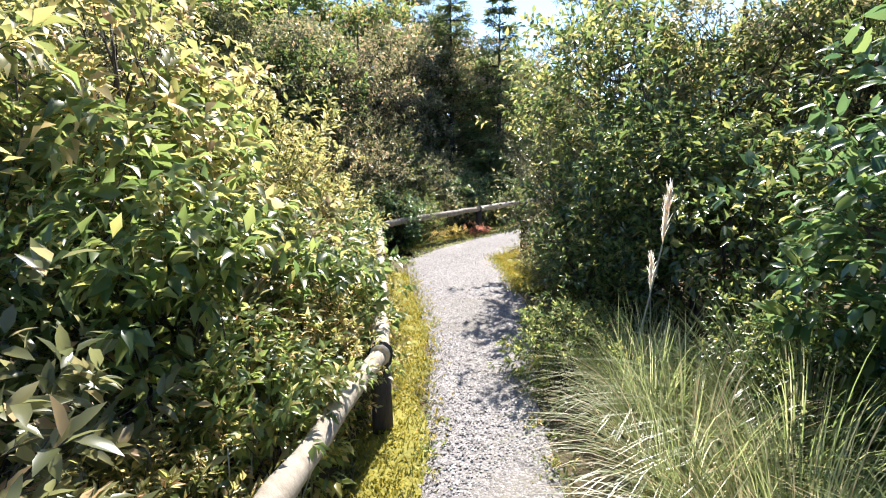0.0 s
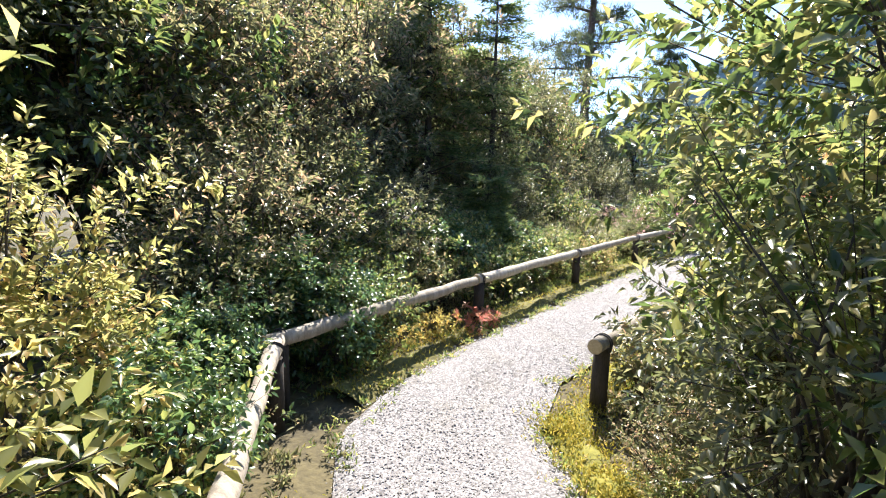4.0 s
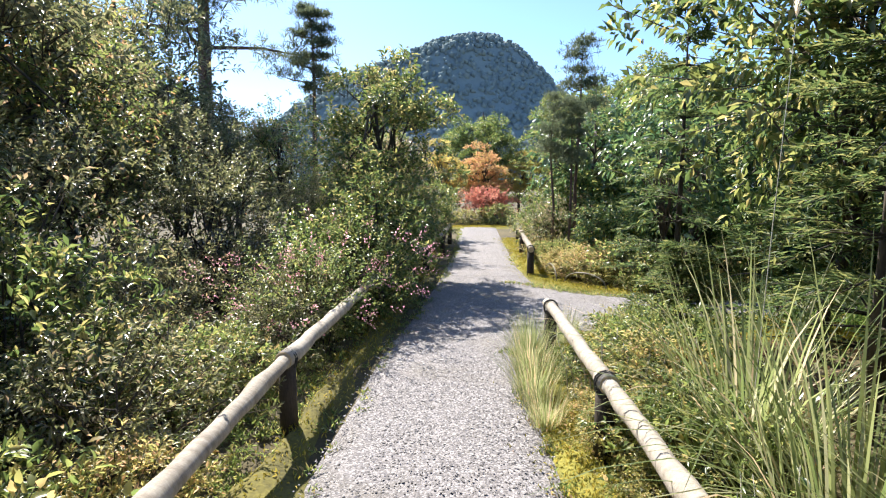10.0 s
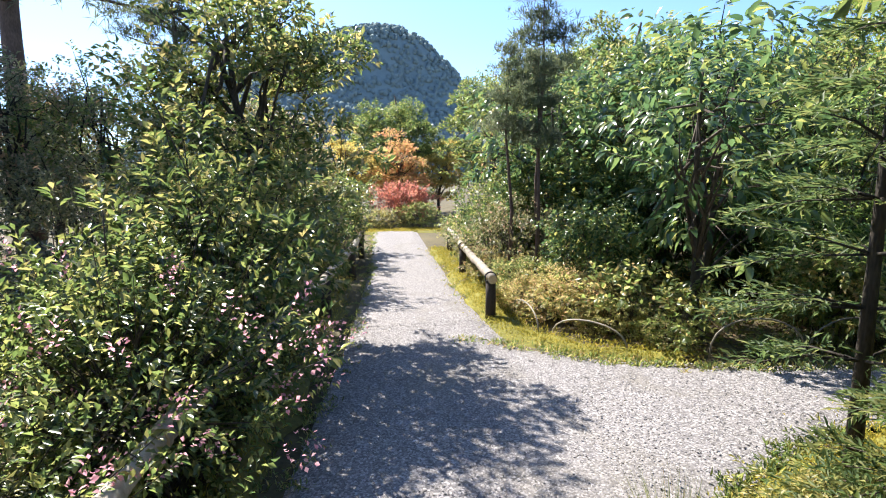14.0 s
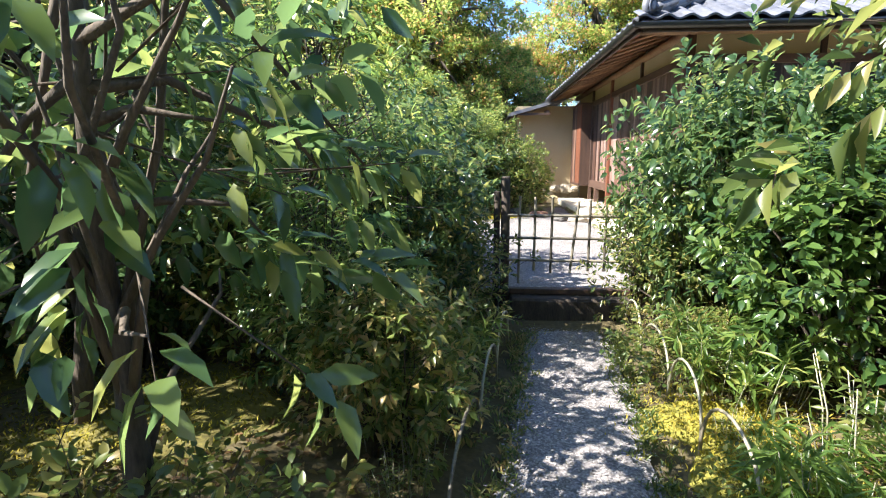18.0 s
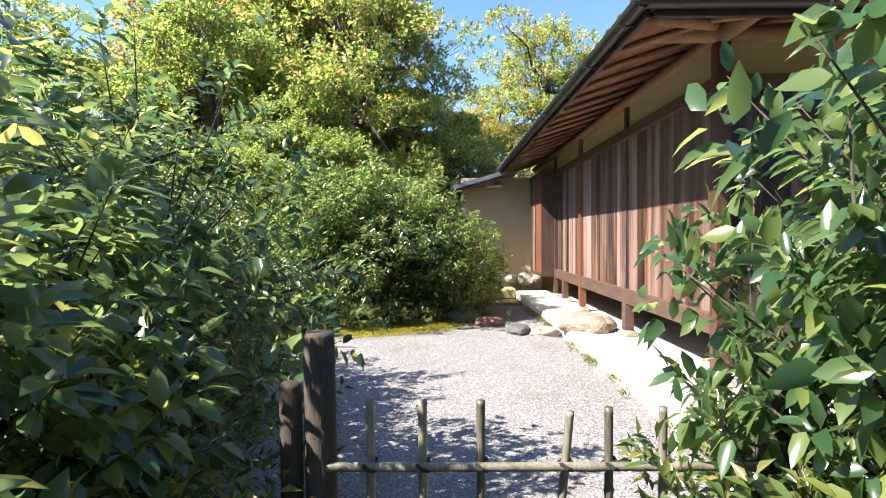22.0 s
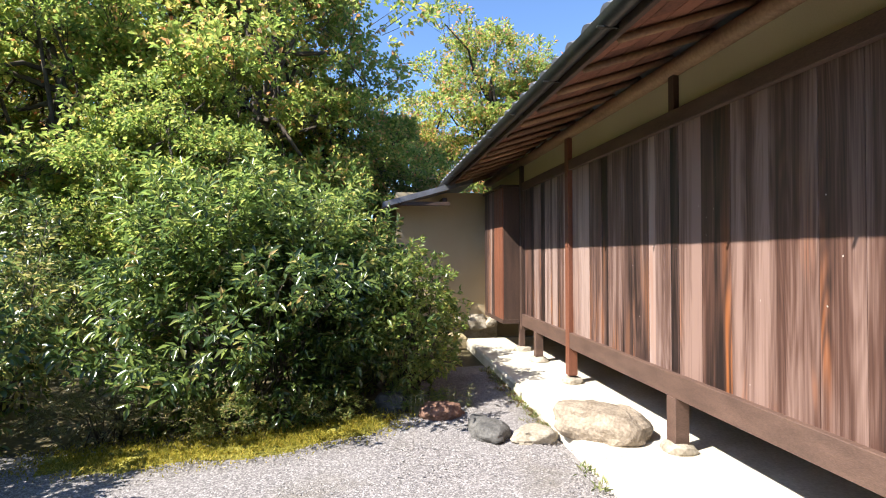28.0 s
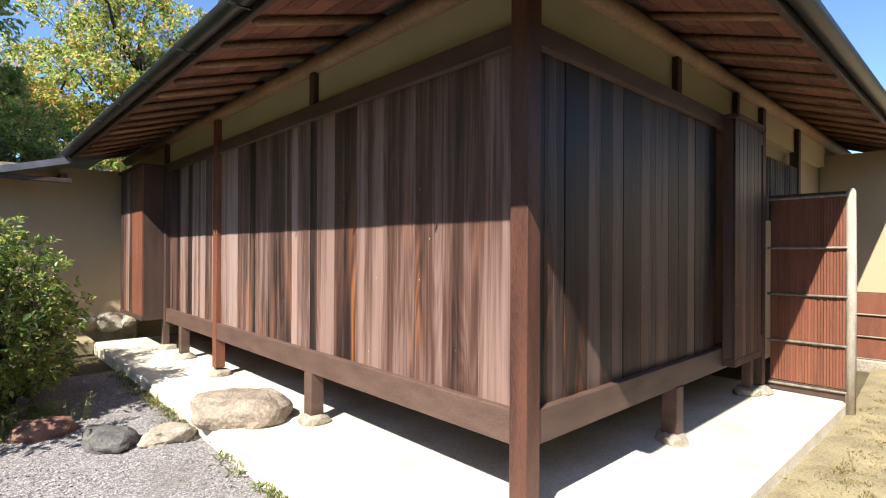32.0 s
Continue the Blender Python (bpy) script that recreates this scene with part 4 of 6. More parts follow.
# shutter boxes
def shutter_box(x0, y0, x1, y1, z0, z1, along, label):
    root = empty("shutter_box", Matrix.Translation(((x0 + x1) / 2, (y0 + y1) / 2, z0)), label, "shutter box", "shutter boxes")
    o = Vector(((x0 + x1) / 2, (y0 + y1) / 2, z0))

    def b(name, *c):
        box(name, c[0] - o.x, c[1] - o.y, c[2] - o.z, c[3] - o.x, c[4] - o.y, c[5] - o.z, c[6], root, bevel=0.003)
    b("cap", x0 - 0.03, y0 - 0.03, z1, x1 + 0.03, y1 + 0.03, z1 + 0.035, M["wood_dark"])
    b("bottom_rail", x0 - 0.004, y0 - 0.004, z0, x1 + 0.004, y1 + 0.004, z0 + 0.06, M["wood_dark"])
    n = 7
    if along == "y":
        for i in range(n):
            a, c = y0 + (y1 - y0) * i / n, y0 + (y1 - y0) * (i + 1) / n
            b("board", x0, a + 0.002, z0 + 0.06, x0 + 0.02, c - 0.002, z1, M["wood_red" if i < 3 else "boards"])
        b("end_board", x0 + 0.021, y0, z0 + 0.06, x1, y0 + 0.02, z1, M["wood_dark"])
    else:
        for i in range(n):
            a, c = x0 + (x1 - x0) * i / n, x0 + (x1 - x0) * (i + 1) / n
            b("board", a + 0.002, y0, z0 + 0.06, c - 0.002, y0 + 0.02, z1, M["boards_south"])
        b("end_board", x0, y0 + 0.021, z0 + 0.06, x0 + 0.02, y1, z1, M["wood_dark"])
    return root


shutter_box(-0.30, 5.92, -0.0, 7.1, 0.52, 2.50, "y", "reddish-brown board shutter box on the long wall")
shutter_box(2.47, -0.14, 3.12, -0.048, 0.53, 2.50, "x", "dark brown board shutter box on the south wall, boards toned down for shade")

# eaves: rafters, soffit boards, gutter, tiles
EX, EY, EZ, TZ = -0.88, -0.80, 2.70, 2.98     # eave edge and the rafters' height over the wall
slope = (TZ - EZ) / 0.88


def eave_z(d):
    """Underside of the eave boards at the distance d out from the wall."""
    return TZ - slope * d


y = -0.2
k = 0
while y < 8.2:
    tube("rafter", [((0.05, y, eave_z(-0.05) - 0.02), 0.026), ((-0.5, y + 0.004, eave_z(0.5) - 0.026), 0.025), ((EX + 0.04, y, eave_z(0.84) - 0.026), 0.023)], M["rafter"], house, "round pole rafter", 8)
    y += 0.47
x = -0.2
while x < 7.4:
    tube("rafter", [((x, 0.05, eave_z(-0.05) - 0.02), 0.026), ((x, -0.5, eave_z(0.5) - 0.026), 0.025), ((x, EY + 0.04, eave_z(0.78) - 0.026), 0.023)], M["rafter"], house, "round pole rafter", 8)
    x += 0.47
tube("hip_rafter", [((0.05, 0.05, 2.96), 0.05), ((-0.85, -0.78, 2.68), 0.045)], M["rafter"], house, "thick corner rafter", 10)
rng = random.Random(3)
rows = 6
for i in range(rows):                          # soffit: rows of thin shingle-like boards
    d0, d1 = 0.88 * i / rows - 0.02, 0.88 * (i + 1) / rows
    a = -d1
    while a < 8.3:
        w = rng.uniform(0.25, 0.5)
        z0, z1 = eave_z(d0) + 0.006, eave_z(d1) + 0.002
        raw("soffit_board", [(-d0, a, z0), (-d1, a, z1), (-d1, a + w - 0.004, z1), (-d0, a + w - 0.004, z0), (-d0, a, z0 + 0.012), (-d1, a, z1 + 0.012), (-d1, a + w - 0.004, z1 + 0.012), (-d0, a + w - 0.004, z0 + 0.012)],
            [(3, 2, 1, 0), (4, 5, 6, 7), (0, 1, 5, 4), (1, 2, 6, 5), (2, 3, 7, 6), (3, 0, 4, 7)], M["soffit"], house)
        a += w
    a = -d1
    while a < 7.5:
        w = rng.uniform(0.3, 0.6)
        z0, z1 = eave_z(d0) + 0.007, eave_z(d1) + 0.003
        raw("soffit_board", [(a, -d0 * 0.91, z0), (a + w - 0.004, -d0 * 0.91, z0), (a + w - 0.004, -d1 * 0.91, z1), (a, -d1 * 0.91, z1), (a, -d0 * 0.91, z0 + 0.012), (a + w - 0.004, -d0 * 0.91, z0 + 0.012), (a + w - 0.004, -d1 * 0.91, z1 + 0.012), (a, -d1 * 0.91, z1 + 0.012)],
            [(3, 2, 1, 0), (4, 5, 6, 7), (0, 1, 5, 4), (1, 2, 6, 5), (2, 3, 7, 6), (3, 0, 4, 7)], M["soffit"], house)
        a += w
# fascia and gutter
box("fascia", EX - 0.02, EY, EZ - 0.03, EX + 0.015, 8.3, EZ + 0.06, M["wood_dark"], house)
box("fascia", EX + 0.02, EY - 0.02, EZ - 0.03, 7.6, EY + 0.015, EZ + 0.06, M["wood_dark"], house)


def gutter(a, b, out):
    A, B = Vector(a), Vector(b)
    V, F = [], []
    n = 9
    for p in (A, B):
        for i in range(n):
            t = math.pi * i / (n - 1)
            for r in (0.058, 0.052):
                V.append(p + Vector(out) * (-math.cos(t) * r) + Vector((0, 0, -math.sin(t) * r)))
    for i in range(n - 1):
        for q in (0, 1):
            F.append((2 * i + q, 2 * i + 2 + q, 2 * n + 2 * i + 2 + q, 2 * n + 2 * i + q))
    return raw("gutter", V, F, M["gutter"], house, "dark metal half-round gutter", True)


gutter((EX - 0.07, EY - 0.1, EZ + 0.055), (EX - 0.07, 8.35, EZ + 0.045), (1, 0, 0))
gutter((EX - 0.1, EY - 0.07, EZ + 0.058), (7.6, EY - 0.07, EZ + 0.05), (0, 1, 0))
for yy in [i * 0.85 - 0.6 for i in range(11)]:
    box("gutter_bracket", EX - 0.135, yy - 0.008, EZ - 0.008, EX + 0.0, yy + 0.008, EZ + 0.002, M["gutter"], house, bevel=0)
# roof slabs and tiles
def roof_slab(name, pts, th, mat):
    V = [Vector(p) for p in pts] + [Vector(p) + Vector((0, 0, th)) for p in pts]
    n = len(pts)
    F = [tuple(reversed(range(n))), tuple(range(n, 2 * n))] + [(i, (i + 1) % n, n + (i + 1) % n, n + i) for i in range(n)]
    return raw(name, V, F, mat, house)


RX, RZ = 2.6, EZ + 0.05 + 3.6 * 0.42
roof_slab("roof_slab", [(EX, EY, EZ + 0.05), (RX, 2.7, RZ), (RX, 8.4, RZ), (EX, 8.4, EZ + 0.05)], 0.05, M["tile"])
roof_slab("roof_slab", [(EX, EY, EZ + 0.05), (7.7, EY, EZ + 0.05), (7.7, 2.7, RZ), (RX, 2.7, RZ)], 0.05, M["tile"])


def tile_row(n, step):
    """Mesh of one round-backed roof tile, laid along +y up the slope."""
    V, F = [], []
    m = 8
    for j, (t, lift) in enumerate(((0.0, 0.0), (0.0, 0.024), (0.30, 0.024))):
        for i in range(m + 1):
            u = i / m
            w = 0.024 * math.sin(u * 2 * math.pi) + 0.01
            V.append(((u - 0.5) * 0.27, t, w + lift))
    for j in range(2):
        for i in range(m):
            F.append((j * (m + 1) + i, j * (m + 1) + i + 1, (j + 1) * (m + 1) + i + 1, (j + 1) * (m + 1) + i))
    me = bpy.data.meshes.new("roof_tile")
    me.from_pydata(V, [], F)
    me.update()
    me.materials.append(M["tile"])
    return me


tile_mesh = tile_row(0, 0)
tilt = math.degrees(math.atan(0.42))
for r in range(7):
    d = r * 0.27
    z = EZ + 0.115 + d * 0.42
    x = EX + 0.1 + d
    while x < 6.2:
        t = new("roof_tile", tile_mesh)
        t.parent = house
        t.matrix_basis = pose(x, EY - 0.03 + d, z, tilt, 0, 0)
        x += 0.262
for r in range(3):
    d = r * 0.27
    y = EY + 0.1 + d
    while y < 8.2:
        t = new("roof_tile", tile_mesh)
        t.parent = house
        t.matrix_basis = pose(EX - 0.03 + d, y, EZ + 0.115 + d * 0.42, tilt, 0, -90)
        y += 0.262
# hip ridge with a rounded end tile
hip = [(Vector((EX + 0.22 + 0.3 * i, EY + 0.2 + 0.3 * i, EZ + 0.27 + 0.3 * i * 0.42)), 0.10 if i else 0.085) for i in range(11)]
raw("hip_ridge", *tubes([hip], 10), M["tile"], house, "rounded grey ridge of stacked tiles", True)
raw("hip_ridge", *tubes([[(p + Vector((0, 0, 0.12)), 0.055) for p, _ in hip]], 8), M["tile"], house, "", True)
end = empty("ridge_end_tile", pose(EX + 0.16, EY + 0.14, EZ + 0.30, 0, 0, 45), "")
end.parent = house
raw("disc", *tubes([[((0, 0, 0), 0.125), ((0.0, 0.06, 0), 0.13)]], 16), M["tile"], end, "round ridge-end tile with scrolled relief", True)
raw("boss", *tubes([[((0, -0.03, 0), 0.05), ((0.0, 0.0, 0), 0.07)]], 12), M["tile"], end, "", True)
sp = [(Vector((0.10 * math.cos(t) * (0.5 + t / 9), -0.012, 0.10 * math.sin(t) * (0.5 + t / 9))), 0.014) for t in np.linspace(0, 5.2, 18)]
raw("scroll", *tubes([sp], 5), M["tile"], end, "", True)
# upper gable behind, with its own tiled verge
box("upper_wall", 2.7, 2.75, 3.4, 7.4, 7.8, 5.0, M["plaster"], house, "plaster upper wall", 0)
roof_slab("upper_roof", [(1.6, 2.1, 3.98), (4.9, 2.1, 5.45), (4.9, 8.4, 5.45), (1.6, 8.4, 3.98)], 0.09, M["tile"])
roof_slab("upper_roof", [(4.9, 2.1, 5.45), (8.3, 2.1, 3.98), (8.3, 8.4, 3.98), (4.9, 8.4, 5.45)], 0.09, M["tile"])
raw("verge_tiles", *tubes([[((1.6, 2.1, 4.12), 0.07), ((4.9, 2.1, 5.6), 0.07)], [((8.3, 2.1, 4.12), 0.07), ((4.9, 2.1, 5.6), 0.07)]], 10), M["tile"], house, "", True)

# far wing with a plaster wall facing the court
wing = empty("wing", Matrix.Translation((-1.0, 7.7, 0)), "low plastered wing of the house with a tiled lean-to roof", "building wing")
box("wing_wall", -0.75, 0.0, 0.3, 1.05, 0.12, 2.62, M["plaster"], wing, "ochre earth-plaster wall", 0)
box("wing_wall", -0.75, 0.12, 0.3, -0.63, 3.5, 2.62, M["plaster"], wing, "ochre earth-plaster wall", 0)
box("wing_footing", -0.8, -0.03, -0.1, 1.05, 0.12, 0.302, M["stone_pale"], wing, "pale stone and mortar footing", 0.02)
V = [(-1.0, -0.6, 2.30), (0.5, -0.6, 2.72), (0.5, 3.5, 2.72), (-1.0, 3.5, 2.30)]
raw("wing_roof", V + [(a, b, c + 0.09) for a, b, c in V], [(3, 2, 1, 0), (4, 5, 6, 7), (0, 1, 5, 4), (1, 2, 6, 5), (2, 3, 7, 6), (3, 0, 4, 7)], M["tile"], wing, "grey tiled lean-to roof")
box("wing_fascia", -0.72, -0.56, 2.34, 0.12, -0.5, 2.40, M["wood_dark"], wing)
box("wing_beam", -0.8, -0.5, 2.36, -0.72, 0.0, 2.44, M["wood_dark"], wing)
box("wing_beam", 0.0, -0.5, 2.40, 0.08, 0.0, 2.48, M["wood_dark"], wing)
for px, py, sx, sz, s in ((-0.35, 7.55, 0.22, 0.16, 11), (-0.62, 7.6, 0.18, 0.12, 12), (-0.1, 7.5, 0.16, 0.1, 13)):
    rock("wall_stone", px, py, 0.35, sx, 0.12, sz, "stone_pale", s, "broken pale stone at the foot of the plaster wall", "stone", 2)
box("wing_kerb", -0.7, -0.62, -0.06, 0.4, -0.03, 0.16, M["moss_dry"], wing, "worn stone kerb covered in dry moss", 0.03)

# south side beyond the shutter box: lattice window, sleeve fence, far wall
win = empty("lattice_window", Matrix.Translation((4.2, 0.0, 1.75)), "bamboo-lattice window in the south wall", "window", kind="structure")
for i in range(14):
    bamboo([((-0.55 + i * 0.085, -0.02, 0), 0.011), ((-0.55 + i * 0.085, -0.02, 0.62), 0.011)], M["bamboo_dark"], win, "lattice_bar", 0.2, 6)
# flat panel whose dark colour stands in for the shade behind the lattice
box("window_pane", -0.6, 0.03, 0.0, 0.62, 0.05, 0.62, M["wood_dark"], win, "flat dark panel in place of the shaded recess behind the lattice", 0)
box("plaster_wall", 3.6, 0.0, 0.4, 3.605 + 2.6, 0.07, 1.75, M["plaster"], house, "", 0)
screen = empty("sleeve_fence", Matrix.Translation((3.78, -0.02, 0.12)), "reddish-brown bark sleeve fence with bamboo battens", "fence")
rg = random.Random(8)
for i in range(26):
    yy = -0.02 - i * 0.0235
    d = rg.uniform(-0.005, 0.005)
    box("bark_strip", -0.014 + d, yy - 0.0225, 0.10, 0.012 + d, yy, 1.83 + rg.uniform(-0.015, 0.01), M["wood_red"], screen, bevel=0.003)
for zz in (0.07, 0.48, 0.92, 1.36, 1.83):
    bamboo([((-0.032, 0.0, zz), 0.013), ((-0.032, -0.62, zz + 0.005), 0.012)], M["bamboo_dark"], screen, "batten", 0.2)
box("cap_board", -0.02, -0.61, 1.845, 0.02, 0.0, 1.87, M["wood_dark"], screen)
box("base_board", -0.018, -0.61, 0.0, 0.014, 0.0, 0.095, M["wood_dark"], screen)
tube("fence_post", [((0, -0.64, -0.16), 0.042), ((0, -0.645, 1.0), 0.04), ((0, -0.64, 1.86), 0.038), ((0, -0.64, 1.89), 0.02)], M["log"], screen, "weathered grey post", 10)
east = empty("east_wall", Matrix.Translation((6.3, -0.05, 0)), "ochre plaster wall with reddish board wainscot", "wall", kind="structure")
box("plaster", 0.0, -0.5, 0.95, 0.12, 0.12, 2.7, M["plaster"], east, "", 0)
box("plaster", 0.0, -3.4, 0.95, 0.12, -0.5, 2.7, M["plaster"], east, "", 0)
for i in range(3):
    box("wainscot_board", -0.015, -3.4, 0.12 + i * 0.275, 0.11, 0.12, 0.12 + i * 0.275 + 0.27, M["wood_red"], east)
    bamboo([((-0.03, -3.4, 0.12 + i * 0.275), 0.011), ((-0.03, 0.1, 0.12 + i * 0.275), 0.011)], M["bamboo_dark"], east, "batten", 0.3)
box("footing", -0.06, -3.4, -0.06, 0.12, 0.12, 0.11, M["stone_pale"], east, "", 0.02)

# ---- plants ----
PROTO = {}


def finish(root, lines, v, f, leaf, bark="bark", sides=5, leaf_name="foliage", twig=()):
    sv, sf = tubes(lines, sides)
    if twig:
        tv, tf = tubes(twig, 3)
        sf = sf + [tuple(i + len(sv) for i in q) for q in tf]
        sv = sv + tv
    tagged(raw("branching", sv, sf, M[bark], root, smooth=True), kind="stuff")
    tagged(arrays(leaf_name, v, f, LEAF[leaf], root), kind="stuff")
    return root


def shrub(seed, leaf, rx, ry, h, twigs, per, size, width, reach=0.10, hollow=0.5, stem_n=14, base_r=0.014, z0=0.05, rough=0.3, tris=4, spread=0.9, hang=0.0, curl=0.25):
    """A many-stemmed shrub with leafy twigs."""
    rng = np.random.default_rng(seed)
    root = empty("shrub")
    c, o = crown_points(rng, twigs, rx, ry, z0, h, seed * 1.37, hollow, 0.12, rough)
    v, f = twig_leaves(rng, c, o, per, reach, size, width, spread, curl, tris, hang)
    lines = stems(rng, c, stem_n, base_r)
    twig = [[(p - q * reach * 1.6, 0.004), (p + q * reach, 0.0015)] for p, q in zip(c[::4], norm(o)[::4])]
    return finish(root, lines, v, f, leaf, twig=twig)


def small_tree(seed, leaf, h, crown_from, rx, twigs, per, size, width, trunk_r=0.06, reach=0.16, hollow=0.35, limbs=26, lean=0.1, bark="bark", rough=0.35, tris=4, hang=0.0, curl=0.3, name="tree", clumps=0, flat=0.25, wide=0.55):
    """A tree: bent trunk, limbs, twigs with leaves."""
    rng = np.random.default_rng(seed)
    root = empty(name)
    top = np.array([lean * h, rng.normal(0, 0.05) * h, h * 0.9])
    trunk = [(np.array([0, 0, -0.15]), trunk_r * 1.25), (np.array([0.02, 0, 0.1 * h]), trunk_r)]
    for k in (0.3, 0.5, 0.7, 1.0):
        trunk.append((top * k + rng.normal(0, 0.02 * h, 3) * np.array([1, 1, 0]), trunk_r * (1 - 0.8 * k)))
    tips = None
    if clumps:
        tips, to = crown_points(rng, clumps, rx - wide * 0.4, rx * 0.9 - wide * 0.4, crown_from, h - flat, seed * 2.11, hollow, 0.1, rough)
        c, o = clumped(rng, tips, to, max(1, twigs // clumps), flat, wide)
        tips = tips + top * np.array([0.5, 0.5, 0])
    else:
        c, o = crown_points(rng, twigs, rx, rx * 0.9, crown_from, h, seed * 2.11, hollow, 0.1, rough)
    c = c + top * np.array([0.5, 0.5, 0])
    v, f = twig_leaves(rng, c, o, per, reach, size, width, 0.9, curl, tris, hang)
    lines = stems(rng, c if tips is None else tips, limbs, trunk_r * 0.38, trunk)
    tv, tf = tubes([[(p - q * reach * 2, 0.006), (p + q * reach, 0.002)] for p, q in zip(c[::5], norm(o)[::5])], 3)
    sv, sf = tubes([trunk], 9)
    raw("trunk", sv, sf, M[bark], root, smooth=True)
    sv, sf = tubes(lines, 5)
    sv, sf = sv + tv, sf + [tuple(i + len(sv) for i in q) for q in tf]
    tagged(raw("branching", sv, sf, M[bark], root, smooth=True), kind="stuff")
    tagged(arrays("crown", v, f, LEAF[leaf], root), kind="stuff")
    return root


def conifer(seed, h, rx, crown_from=0.3, leaf="conifer", trunk_r=0.05, whorls=16, sprays=9, name="conifer_tree"):
    """A young cedar or cypress: tiers of flat, drooping, feathery sprays."""
    rng = np.random.default_rng(seed)
    root = empty(name)
    trunk = [((0, 0, -0.15), trunk_r * 1.2), ((0.02, 0.01, h * 0.5), trunk_r * 0.7), ((0, 0, h * 0.97), trunk_r * 0.15)]
    raw("trunk", *tubes([trunk], 8), M["bark"], root, smooth=True)
    lines, P, W = [], [], []
    for i in range(whorls):
        k = i / (whorls - 1)
        z = crown_from + (h - crown_from) * k
        R = rx * (1 - k) ** 0.75 * rng.uniform(0.8, 1.1) + 0.08
        for j in range(sprays):
            t = rng.uniform(0, 6.28)
            d = np.array([math.cos(t), math.sin(t), rng.uniform(-0.15, 0.3)])
            r = R * rng.uniform(0.55, 1.1)
            a = np.array([0, 0, z])
            b = a + d * r + np.array([0, 0, -0.12 * r * r])
            lines.append([(a, 0.010), ((a + b) / 2 + np.array([0, 0, 0.05 * r]), 0.006), (b, 0.002)])
            side = np.cross(d, [0, 0, 1])
            for s in np.linspace(0.25, 1.0, 9):
                q = a + (b - a) * s + np.array([0, 0, 0.05 * r * math.sin(s * 3.14)])
                for sg in (-1, 1):
                    w = norm(d * 0.8 + sg * side * 0.8 + rng.normal(0, 0.18, 3))
                    L = 0.10 + 0.16 * (1 - s)
                    for u in np.linspace(0.1, 1, 6):
                        P.append(q + w * L * u)
                        W.append(w + sg * 0.5 * rng.choice((-1, 1)) * d + rng.normal(0, 0.25, 3))
    P, W = np.array(P), np.array(W)
    v, f = leaf_arrays(rng, P, W, np.full(len(P), 0.075), 0.22, 0.1, 2)
    tagged(raw("branching", *tubes(lines, 4), M["bark"], root, smooth=True), kind="stuff")
    tagged(arrays("crown", v, f, LEAF[leaf], root), kind="stuff")
    return root


def pine(seed, h, crown_from, rx, trunk_r=0.11, limbs=20, name="pine_tree", tuft=0.14):
    """A pine: bare lower trunk, level crooked limbs, needle tufts in flat pads."""
    rng = np.random.default_rng(seed)
    root = empty(name)
    trunk = [((0, 0, -0.2), trunk_r * 1.2), ((0.05, 0.02, h * 0.35), trunk_r * 0.85), ((-0.06, 0.05, h * 0.7), trunk_r * 0.55), ((0, 0, h), trunk_r * 0.12)]
    raw("trunk", *tubes([trunk], 9), M["bark_pine"], root, smooth=True)
    lines, C = [], []
    for i in range(limbs):
        k = (i + rng.random()) / limbs
        z = crown_from + (h - crown_from) * k
        t = i * 2.4 + rng.normal(0, 0.4)
        R = rx * (1.05 - 0.75 * k) * rng.uniform(0.6, 1.1)
        a, d = np.array([0, 0, z]), np.array([math.cos(t), math.sin(t), 0])
        m = a + d * R * 0.5 + np.array([0, 0, rng.normal(0.05, 0.08) * R])
        b = a + d * R + np.array([0, 0, rng.normal(0.12, 0.1) * R])
        lines.append([(a, trunk_r * 0.3), (m, trunk_r * 0.2), (b, 0.008)])
        for s in np.linspace(0.35, 1.0, 12):
            for _ in range(6):
                C.append(a + (b - a) * s + rng.normal(0, 1, 3) * np.array([0.22, 0.22, 0.08]) * (0.5 + R * 0.4) + np.array([0, 0, 0.05]))
    C = np.array(C)
    n, per = len(C), 11
    way = rng.normal(0, 0.8, (n * per, 3)) + np.array([0, 0, 0.7])
    v, f = leaf_arrays(rng, np.repeat(C, per, 0), way, np.full(n * per, tuft), 0.09, 0.05, 2)
    tagged(raw("branching", *tubes(lines, 5), M["bark_pine"], root, smooth=True), kind="stuff")
    tagged(arrays("crown", v, f, LEAF["pine"], root), kind="stuff")
    return root


